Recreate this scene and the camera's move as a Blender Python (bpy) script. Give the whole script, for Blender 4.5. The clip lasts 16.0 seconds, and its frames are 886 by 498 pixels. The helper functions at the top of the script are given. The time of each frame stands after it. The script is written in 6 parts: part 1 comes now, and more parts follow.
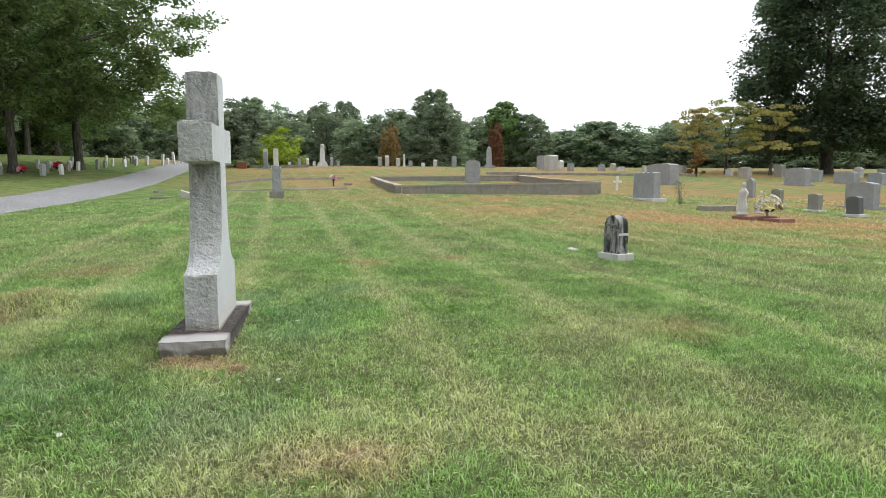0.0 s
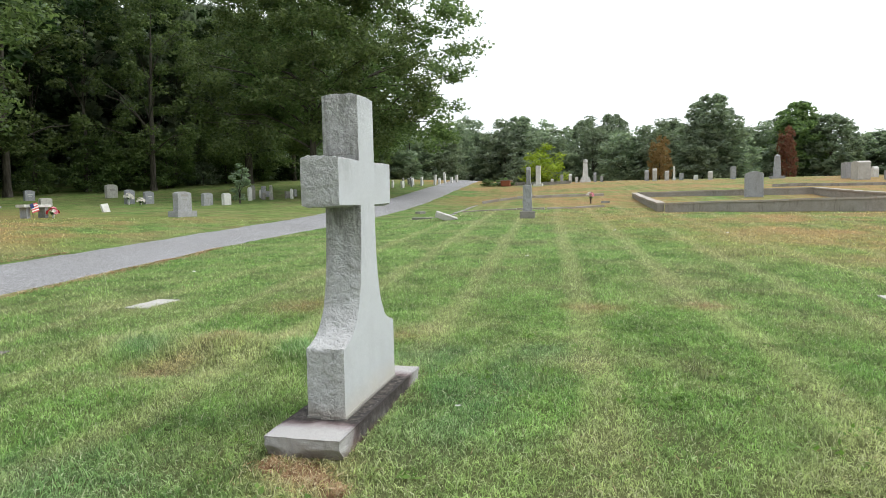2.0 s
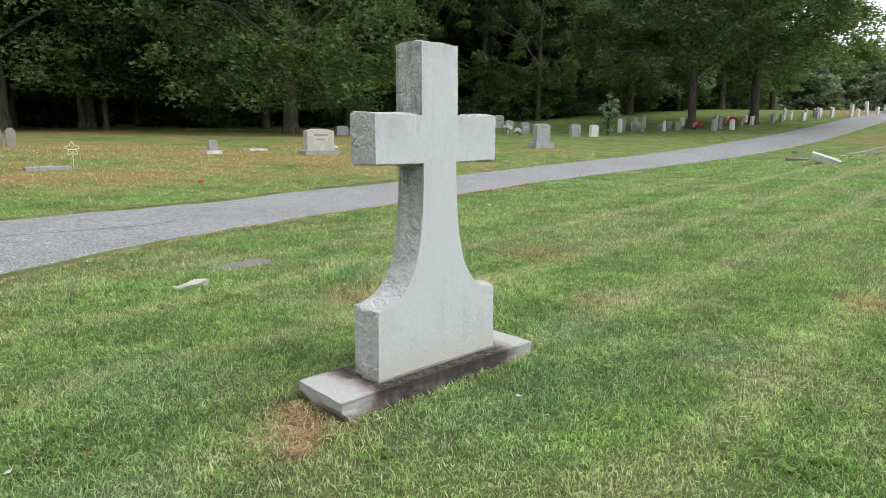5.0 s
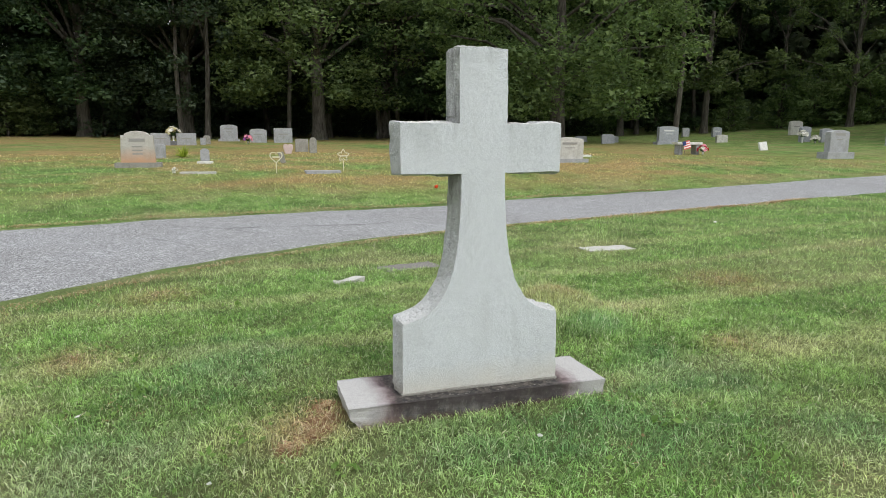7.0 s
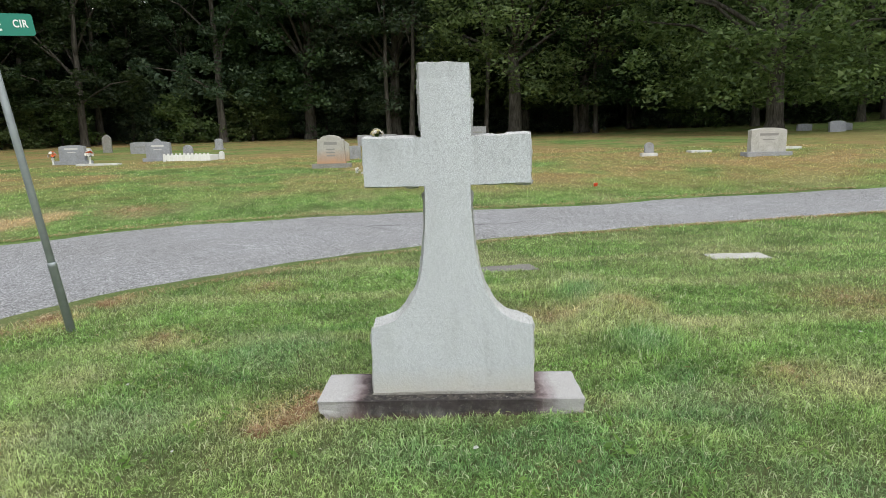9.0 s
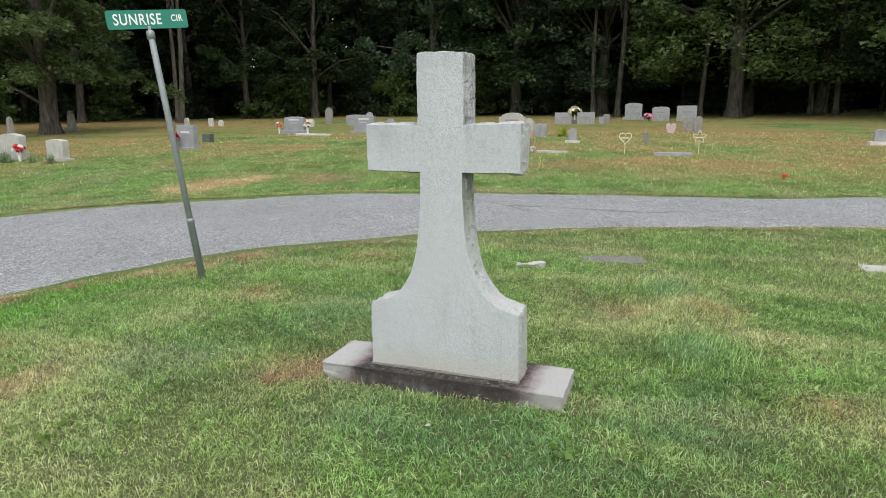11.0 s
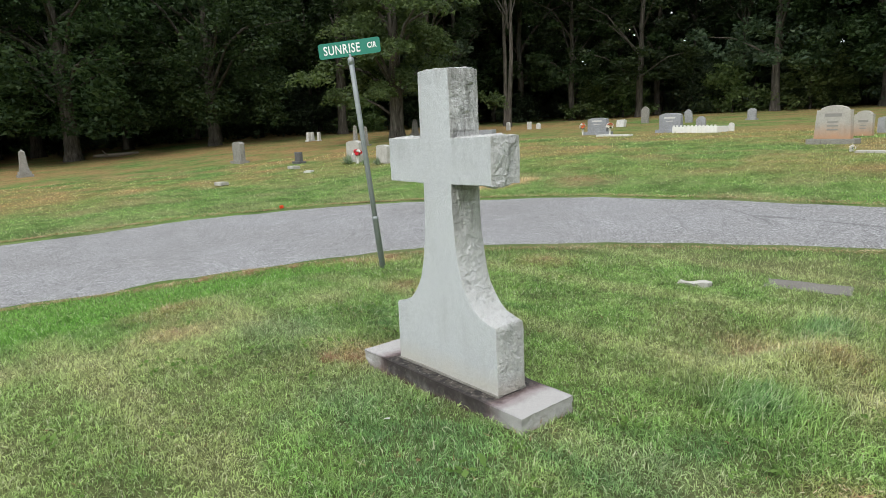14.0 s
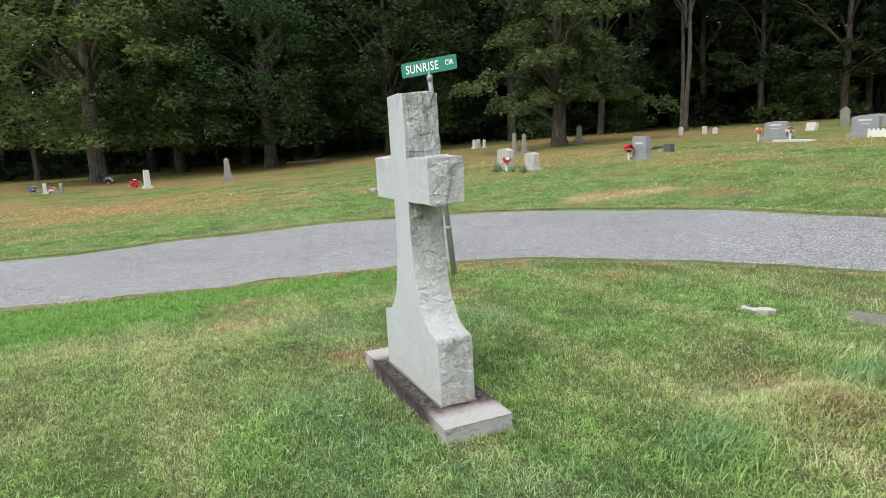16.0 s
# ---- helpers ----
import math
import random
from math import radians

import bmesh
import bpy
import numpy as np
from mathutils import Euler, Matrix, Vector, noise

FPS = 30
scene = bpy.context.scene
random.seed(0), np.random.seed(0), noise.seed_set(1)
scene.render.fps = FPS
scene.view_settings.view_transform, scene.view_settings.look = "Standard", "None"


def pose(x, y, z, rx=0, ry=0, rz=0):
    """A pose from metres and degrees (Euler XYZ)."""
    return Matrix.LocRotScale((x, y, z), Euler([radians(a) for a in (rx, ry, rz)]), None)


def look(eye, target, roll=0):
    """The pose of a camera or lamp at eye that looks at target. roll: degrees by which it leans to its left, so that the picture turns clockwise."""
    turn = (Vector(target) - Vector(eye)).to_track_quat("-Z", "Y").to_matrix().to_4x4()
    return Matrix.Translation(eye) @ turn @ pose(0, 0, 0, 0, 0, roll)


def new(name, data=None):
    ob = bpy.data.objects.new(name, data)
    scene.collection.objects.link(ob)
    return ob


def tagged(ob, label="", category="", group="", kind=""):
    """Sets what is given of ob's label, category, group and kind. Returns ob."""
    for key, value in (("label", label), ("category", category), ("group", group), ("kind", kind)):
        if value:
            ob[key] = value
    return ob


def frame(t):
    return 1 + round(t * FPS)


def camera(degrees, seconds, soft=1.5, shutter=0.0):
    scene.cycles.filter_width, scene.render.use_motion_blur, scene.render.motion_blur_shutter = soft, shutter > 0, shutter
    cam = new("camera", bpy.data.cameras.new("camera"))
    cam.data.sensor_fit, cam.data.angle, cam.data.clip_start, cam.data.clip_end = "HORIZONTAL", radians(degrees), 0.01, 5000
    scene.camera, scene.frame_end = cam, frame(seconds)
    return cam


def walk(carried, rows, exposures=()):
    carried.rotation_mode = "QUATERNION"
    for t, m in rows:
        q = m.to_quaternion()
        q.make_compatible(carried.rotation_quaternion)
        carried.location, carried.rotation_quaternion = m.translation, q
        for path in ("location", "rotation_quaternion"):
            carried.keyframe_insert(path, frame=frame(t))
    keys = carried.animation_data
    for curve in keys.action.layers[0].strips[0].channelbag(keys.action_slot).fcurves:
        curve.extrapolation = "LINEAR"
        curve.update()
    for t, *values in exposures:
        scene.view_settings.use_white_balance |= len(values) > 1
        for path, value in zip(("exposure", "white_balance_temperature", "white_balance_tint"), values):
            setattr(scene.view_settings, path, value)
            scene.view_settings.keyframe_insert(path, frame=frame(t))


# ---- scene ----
cam = camera(69.7, 16.0, soft=0.75)
PATH = [
    (0, (0.803, -4.804, 1.067), (1.173, -2.848, 0.871), 0.0),
    (0.5, (0.898, -4.303, 1.109), (1.138, -2.322, 0.977), -0.4),
    (1, (1.054, -3.983, 1.165), (1.1, -1.987, 1.063), -0.9),
    (1.5, (1.219, -3.701, 1.224), (1.001, -1.715, 1.122), -0.9),
    (2, (1.354, -3.489, 1.237), (0.905, -1.546, 1.093), -0.9),
    (2.5, (1.472, -3.273, 1.275), (0.817, -1.392, 1.079), 0.1),
    (3, (1.733, -3.149, 1.303), (0.887, -1.352, 1.07), 0.3),
    (3.5, (1.999, -3.003, 1.317), (0.996, -1.294, 1.057), 1.8),
    (4, (2.215, -2.772, 1.332), (1.071, -1.157, 1.047), 1.5),
    (4.5, (2.385, -2.55, 1.362), (1.123, -1.035, 1.024), 0.8),
    (5, (2.612, -2.318, 1.379), (1.172, -0.977, 1.026), 0.4),
    (7.5, (3.144, -0.886, 1.398), (1.226, -0.425, 1.068), 0.1),
    (8, (3.194, -0.586, 1.409), (1.247, -0.269, 1.079), -0.3),
    (8.5, (3.247, -0.319, 1.429), (1.282, -0.163, 1.086), -0.6),
    (9, (3.363, 0.007, 1.476), (1.393, -0.022, 1.131), -1.3),
    (11.5, (3.181, 1.362, 1.53), (1.397, 0.555, 1.123), -0.0),
    (12, (3.038, 1.608, 1.539), (1.327, 0.647, 1.153), -0.4),
    (12.5, (2.927, 1.938, 1.544), (1.312, 0.82, 1.166), -0.6),
    (13, (2.763, 2.203, 1.546), (1.269, 0.931, 1.16), -1.1),
    (13.5, (2.553, 2.431, 1.566), (1.176, 1.034, 1.174), -1.2),
    (14, (2.355, 2.685, 1.565), (1.091, 1.185, 1.174), -2.1),
    (14.5, (2.151, 2.944, 1.601), (1.058, 1.316, 1.207), -2.5),
    (15, (1.935, 3.098, 1.569), (0.953, 1.401, 1.171), -2.8),
    (15.5, (1.654, 3.268, 1.598), (0.786, 1.509, 1.207), -2.5),
    (16, (1.405, 3.496, 1.598), (0.61, 1.695, 1.248), -2.9),
]
walk(cam, [(t, look(eye, target, roll)) for t, eye, target, roll in PATH], [(0, 0.0), (2.5, 0.06), (5, 0.02), (8, -0.08), (12.5, -0.12), (14, -0.08), (15.5, 0.06), (16, 0.06)])


# ---- world, sun, sky ----
world = bpy.data.worlds.new("overcast_sky")
scene.world = world
world.use_nodes = True
wt = world.node_tree
wt.nodes.clear()
w_out = wt.nodes.new("ShaderNodeOutputWorld")
w_bg = wt.nodes.new("ShaderNodeBackground")
w_sky = wt.nodes.new("ShaderNodeTexSky")
w_sky.sky_type = "NISHITA"
w_sky.sun_disc = False
w_sky.sun_elevation = radians(52)
w_sky.sun_rotation = radians(60)
w_sky.air_density, w_sky.dust_density, w_sky.ozone_density = 1.0, 4.0, 1.0
w_hsv = wt.nodes.new("ShaderNodeHueSaturation")
w_hsv.inputs["Saturation"].default_value = 0.12
w_mix = wt.nodes.new("ShaderNodeMix")
w_mix.data_type = "RGBA"
w_mix.inputs["Factor"].default_value = 0.72
w_mix.inputs["B"].default_value = (10.45, 10.9, 11.6, 1)
wt.links.new(w_sky.outputs["Color"], w_hsv.inputs["Color"])
wt.links.new(w_hsv.outputs["Color"], w_mix.inputs["A"])
wt.links.new(w_mix.outputs["Result"], w_bg.inputs["Color"])
w_bg.inputs["Strength"].default_value = 0.15
wt.links.new(w_bg.outputs["Background"], w_out.inputs["Surface"])

sun = new("sun", bpy.data.lights.new("sun", "SUN"))
sun.data.energy = 1.4
sun.data.angle = radians(28)
sun.data.color = (1.0, 0.97, 0.92)
sun.matrix_world = look((30, 17, 45), (0, 0, 0))


# ---- node helpers and materials ----
class Nodes:
    """A small helper to write node trees in few lines."""

    def __init__(self, name):
        self.mat = bpy.data.materials.new(name)
        self.mat.use_nodes = True
        self.tree = self.mat.node_tree
        self.tree.nodes.clear()
        self.out = self.tree.nodes.new("ShaderNodeOutputMaterial")

    def node(self, kind, **inputs):
        n = self.tree.nodes.new(kind)
        for key, value in inputs.items():
            self.put(n.inputs[key.replace("_", " ")], value)
        return n

    def put(self, socket, value):
        if isinstance(value, bpy.types.NodeSocket):
            self.tree.links.new(value, socket)
        elif isinstance(value, tuple) and len(value) == 3 and socket.type == "RGBA":
            socket.default_value = (*value, 1)
        else:
            socket.default_value = value

    def coords(self, which="Object"):
        return self.tree.nodes.new("ShaderNodeTexCoord").outputs[which]

    def place(self):
        return self.tree.nodes.new("ShaderNodeNewGeometry").outputs["Position"]

    def stretch(self, vector, scale=(1, 1, 1), turn=0.0):
        n = self.node("ShaderNodeMapping", Vector=vector)
        n.inputs["Scale"].default_value = scale
        n.inputs["Rotation"].default_value = (0, 0, turn)
        return n.outputs["Vector"]

    def noise(self, vector, scale, detail=3.0, rough=0.55, warp=0.0):
        n = self.node("ShaderNodeTexNoise", Vector=vector, Scale=scale, Detail=detail, Roughness=rough, Distortion=warp)
        return n.outputs["Fac"]

    def ramp(self, fac, *stops, smooth=False):
        n = self.node("ShaderNodeValToRGB", Fac=fac)
        cr = n.color_ramp
        if smooth:
            cr.interpolation = "EASE"
        while len(cr.elements) < len(stops):
            cr.elements.new(0.5)
        for e, (at, c) in zip(cr.elements, stops):
            e.position = at
            e.color = (c, c, c, 1) if isinstance(c, (int, float)) else (*c, 1)
        return n.outputs["Color"]

    def mix(self, fac, a, b, how="MIX"):
        n = self.tree.nodes.new("ShaderNodeMix")
        n.data_type, n.blend_type = "RGBA", how
        self.put(n.inputs["Factor"], fac)
        self.put(n.inputs["A"], a)
        self.put(n.inputs["B"], b)
        return n.outputs["Result"]

    def math(self, how, a, b=0.0):
        n = self.tree.nodes.new("ShaderNodeMath")
        n.operation = how
        self.put(n.inputs[0], a)
        self.put(n.inputs[1], b)
        return n.outputs[0]

    def bump(self, height, strength=0.3, distance=0.01, normal=None):
        n = self.node("ShaderNodeBump", Height=height, Strength=strength, Distance=distance)
        if normal is not None:
            self.put(n.inputs["Normal"], normal)
        return n.outputs["Normal"]

    def finish(self, color, rough=0.8, normal=None, metal=0.0, spec=0.3):
        b = self.node("ShaderNodeBsdfPrincipled", Roughness=rough, Metallic=metal)
        self.put(b.inputs["Base Color"], color)
        self.put(b.inputs["Specular IOR Level"], spec)
        if normal is not None:
            self.put(b.inputs["Normal"], normal)
        self.tree.links.new(b.outputs["BSDF"], self.out.inputs["Surface"])
        return self.mat


def granite(name, base, dark, light, speck=0.5, stain=0.25, rough=0.75, relief=0.25, stain_color=(0.16, 0.15, 0.13), pits=0.0, mottle=0.42, fine=130.0, soot=False, lichen=False, rust=False):
    """Speckled stone: crystals, cloudy tone, rain streaks and lichen grey."""
    s = Nodes(name)
    p = s.coords()
    grain = s.noise(p, 380.0, 2.0, 0.7)
    fleck = s.noise(p, fine, 2.0, 0.6)
    cloud = s.noise(p, 3.2, 4.0, 0.6)
    c = s.ramp(grain, (0.34, dark), (0.5, base), (0.66, light))
    c = s.mix(s.math("MULTIPLY", s.ramp(fleck, (0.5, 0.0), (0.62, 1.0)), speck), c, dark)
    streak = s.noise(s.stretch(p, (6, 6, 1.6) if stain >= 1 else (11, 11, 0.9)), 1.5, 4.0, 0.65, 0.4)
    streak = s.math("MULTIPLY", s.ramp(streak, (0.4, 0.0), (0.56, 1.0)) if stain >= 1 else s.ramp(streak, (0.5, 0.0), (0.75, 1.0)), s.ramp(s.noise(p, 2.6, 2.0), (0.45, 1.0 if stain >= 1 else 0.15), (0.62, 1.0)))
    c = s.mix(s.math("MULTIPLY", streak, stain), c, stain_color)
    c = s.mix(s.math("MULTIPLY", s.ramp(cloud, (0.4, 0.0), (0.65, 1.0)), mottle), c, (0.66, 0.64, 0.58), "MULTIPLY")
    if soot:
        # rain-blackened streaks below the top and below the arms' upper edges
        x = s.tree.nodes.new("ShaderNodeSeparateXYZ")
        s.put(x.inputs[0], p)
        top = s.ramp(s.math("SUBTRACT", x.outputs["Z"], 1.0), (0.45, 0.0), (0.74, 1.0))
        arm = s.math("MULTIPLY", s.ramp(s.math("SUBTRACT", x.outputs["Z"], 1.0), (0.16, 0.0), (0.36, 1.0)), s.ramp(s.math("ABSOLUTE", x.outputs["Y"]), (0.12, 0.0), (0.15, 1.0)))
        run = s.ramp(s.noise(s.stretch(p, (9, 9, 1.6)), 1.8, 5.0, 0.7, 0.5), (0.42, 0.0), (0.74, 1.0))
        c = s.mix(s.math("MULTIPLY", s.math("MULTIPLY", s.math("MAXIMUM", top, arm), run), 0.5), c, (0.17, 0.175, 0.17))
    if rust:
        x = s.tree.nodes.new("ShaderNodeSeparateXYZ")
        s.put(x.inputs[0], p)
        c = s.mix(s.math("MULTIPLY", s.ramp(s.math("ADD", x.outputs["Z"], s.math("MULTIPLY", cloud, 0.35)), (0.2, 1.0), (0.62, 0.0)), 0.75), c, (0.5, 0.25, 0.11))
    if lichen:
        # dark growth in ragged runs on the stem's chipped sides, and a rusty foot
        x = s.tree.nodes.new("ShaderNodeSeparateXYZ")
        s.put(x.inputs[0], p)
        stem = s.math("MULTIPLY", s.ramp(s.math("SUBTRACT", x.outputs["Z"], 0.5), (0.2, 0.0), (0.55, 1.0)), s.ramp(s.math("ABSOLUTE", x.outputs["Y"]), (0.19, 1.0), (0.24, 0.0)))
        run = s.ramp(s.noise(s.stretch(p, (12, 12, 2.2)), 1.6, 5.0, 0.7, 0.6), (0.4, 0.0), (0.62, 1.0))
        c = s.mix(s.math("MULTIPLY", s.math("MULTIPLY", stem, run), 0.62), c, (0.115, 0.11, 0.092))
        c = s.mix(s.math("MULTIPLY", s.ramp(s.math("ADD", x.outputs["Z"], s.math("MULTIPLY", cloud, 0.12)), (0.07, 1.0), (0.16, 0.0)), 0.5), c, (0.34, 0.27, 0.18))
    if soot:
        foot = s.ramp(s.math("ADD", x.outputs["Z"], s.math("MULTIPLY", s.noise(p, 6.0), 0.16)), (0.1, 1.0), (0.24, 0.0))
        c = s.mix(s.math("MULTIPLY", foot, 0.4), c, (0.46, 0.4, 0.27))
    n = s.bump(grain, relief, 0.003)
    if pits:
        n = s.bump(s.noise(p, 70.0, 4.0, 0.7), pits, 0.012, n)
        n = s.bump(s.noise(p, 17.0, 5.0, 0.65, 0.6), pits, 0.06, n)
    return s.finish(c, rough, n, spec=0.35)


M = {}
M["cross_face"] = granite("weathered_white_granite", (0.585, 0.61, 0.63), (0.23, 0.245, 0.255), (0.88, 0.91, 0.935), 0.6, 0.2, 0.75, 0.3, (0.2, 0.2, 0.185), 0.0, 0.12, 175.0, True)
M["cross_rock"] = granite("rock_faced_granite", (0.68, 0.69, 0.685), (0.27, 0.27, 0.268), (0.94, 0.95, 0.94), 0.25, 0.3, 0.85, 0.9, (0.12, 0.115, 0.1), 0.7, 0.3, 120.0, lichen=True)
M["gray"] = granite("gray_granite", (0.35, 0.36, 0.37), (0.2, 0.2, 0.21), (0.5, 0.51, 0.52), 0.35, 0.5, stain_color=(0.13, 0.125, 0.115))
M["blue_gray"] = granite("blue_gray_granite", (0.32, 0.335, 0.36), (0.2, 0.21, 0.23), (0.45, 0.465, 0.49), 0.35, 0.12, 0.55)
M["pale"] = granite("pale_granite", (0.5, 0.49, 0.45), (0.33, 0.32, 0.3), (0.66, 0.65, 0.61), 0.3, 0.4)
M["marble"] = granite("white_marble", (0.66, 0.66, 0.63), (0.52, 0.52, 0.5), (0.78, 0.78, 0.76), 0.15, 0.3, 0.6, 0.15, (0.2, 0.19, 0.17))
M["old"] = granite("weathered_old_stone", (0.3, 0.29, 0.26), (0.14, 0.135, 0.12), (0.46, 0.45, 0.41), 0.45, 0.5, 0.9, 0.5, (0.07, 0.068, 0.06))
M["dark"] = granite("dark_granite", (0.12, 0.12, 0.125), (0.05, 0.05, 0.055), (0.24, 0.24, 0.25), 0.4, 0.3, 0.5)
M["sooty"] = granite("blackened_marble", (0.42, 0.42, 0.41), (0.16, 0.16, 0.16), (0.66, 0.66, 0.64), 0.6, 1.0, 0.85, 0.4, (0.035, 0.034, 0.033))
M["tan"] = granite("rust_stained_granite", (0.42, 0.385, 0.34), (0.3, 0.26, 0.22), (0.54, 0.5, 0.45), 0.25, 0.85, 0.8, 0.3, (0.36, 0.2, 0.1))
M["rusty"] = granite("rust_footed_granite", (0.46, 0.44, 0.4), (0.31, 0.29, 0.26), (0.58, 0.56, 0.52), 0.25, 0.35, 0.8, 0.3, (0.2, 0.17, 0.13), rust=True)
M["rose"] = granite("rose_granite", (0.55, 0.43, 0.41), (0.4, 0.3, 0.29), (0.66, 0.56, 0.54), 0.25, 0.2, 0.6)
M["red"] = granite("red_granite", (0.33, 0.15, 0.12), (0.18, 0.08, 0.07), (0.46, 0.25, 0.2), 0.4, 0.2, 0.6)
M["concrete"] = granite("old_concrete", (0.34, 0.32, 0.29), (0.2, 0.18, 0.15), (0.46, 0.43, 0.38), 0.3, 0.85, 0.95, 0.5, (0.12, 0.1, 0.08))
M["flush"] = granite("flush_marker_granite", (0.2, 0.19, 0.17), (0.11, 0.1, 0.09), (0.31, 0.3, 0.27), 0.4, 0.4, 0.8)


def base_stone():
    """The cross's base: pale stone, with a dark purple-brown growth round the foot of the cross and along the front edge."""
    s = Nodes("stained_base_granite")
    p = s.coords()
    grain = s.noise(p, 220.0, 2.0, 0.7)
    c = s.ramp(grain, (0.35, (0.28, 0.27, 0.265)), (0.5, (0.42, 0.41, 0.4)), (0.66, (0.56, 0.55, 0.53)))
    x = s.tree.nodes.new("ShaderNodeSeparateXYZ")
    s.put(x.inputs[0], p)
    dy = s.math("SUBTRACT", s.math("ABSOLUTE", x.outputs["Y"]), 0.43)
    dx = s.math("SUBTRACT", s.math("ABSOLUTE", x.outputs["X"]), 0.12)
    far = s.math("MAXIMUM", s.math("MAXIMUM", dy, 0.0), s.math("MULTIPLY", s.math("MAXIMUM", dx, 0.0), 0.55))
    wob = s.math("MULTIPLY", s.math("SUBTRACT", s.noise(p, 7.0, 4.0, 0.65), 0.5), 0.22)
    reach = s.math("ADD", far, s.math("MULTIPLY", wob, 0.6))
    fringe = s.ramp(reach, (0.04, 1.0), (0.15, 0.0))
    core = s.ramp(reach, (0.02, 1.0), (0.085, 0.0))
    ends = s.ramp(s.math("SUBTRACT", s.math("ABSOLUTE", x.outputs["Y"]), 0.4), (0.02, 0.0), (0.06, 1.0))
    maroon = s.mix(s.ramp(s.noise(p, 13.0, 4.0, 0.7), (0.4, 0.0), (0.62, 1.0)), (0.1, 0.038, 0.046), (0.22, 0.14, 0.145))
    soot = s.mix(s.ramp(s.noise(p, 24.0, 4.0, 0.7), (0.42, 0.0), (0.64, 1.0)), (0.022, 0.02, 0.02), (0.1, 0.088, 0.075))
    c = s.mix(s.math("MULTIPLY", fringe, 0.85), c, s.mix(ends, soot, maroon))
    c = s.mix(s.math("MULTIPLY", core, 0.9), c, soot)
    crumb = s.math("MULTIPLY", s.ramp(s.noise(p, 42.0, 3.0, 0.7), (0.6, 0.0), (0.68, 0.7)), core)
    c = s.mix(crumb, c, (0.36, 0.34, 0.3))
    front = s.ramp(s.math("ABSOLUTE", x.outputs["X"]), (0.18, 0.0), (0.192, 1.0))
    inner = s.ramp(s.math("ADD", s.math("ABSOLUTE", x.outputs["Y"]), s.math("MULTIPLY", wob, 0.8)), (0.42, 1.0), (0.62, 0.15))
    drip = s.ramp(s.math("ADD", s.noise(s.stretch(p, (1, 1, 0.3)), 9.0, 4.0, 0.65), s.math("MULTIPLY", x.outputs["Z"], 2.2)), (0.5, 0.0), (0.72, 1.0))
    c = s.mix(s.math("MULTIPLY", s.math("MULTIPLY", front, drip), s.math("MULTIPLY", inner, 0.85)), c, (0.045, 0.037, 0.036))
    soil = s.math("MULTIPLY", s.ramp(s.math("ADD", x.outputs["Z"], s.math("MULTIPLY", wob, 0.3)), (0.0, 1.0), (0.05, 0.0)), 0.55)
    c = s.mix(soil, c, (0.2, 0.13, 0.085))
    return s.finish(c, 0.88, s.bump(grain, 0.45, 0.004), spec=0.25)


M["base"] = base_stone()


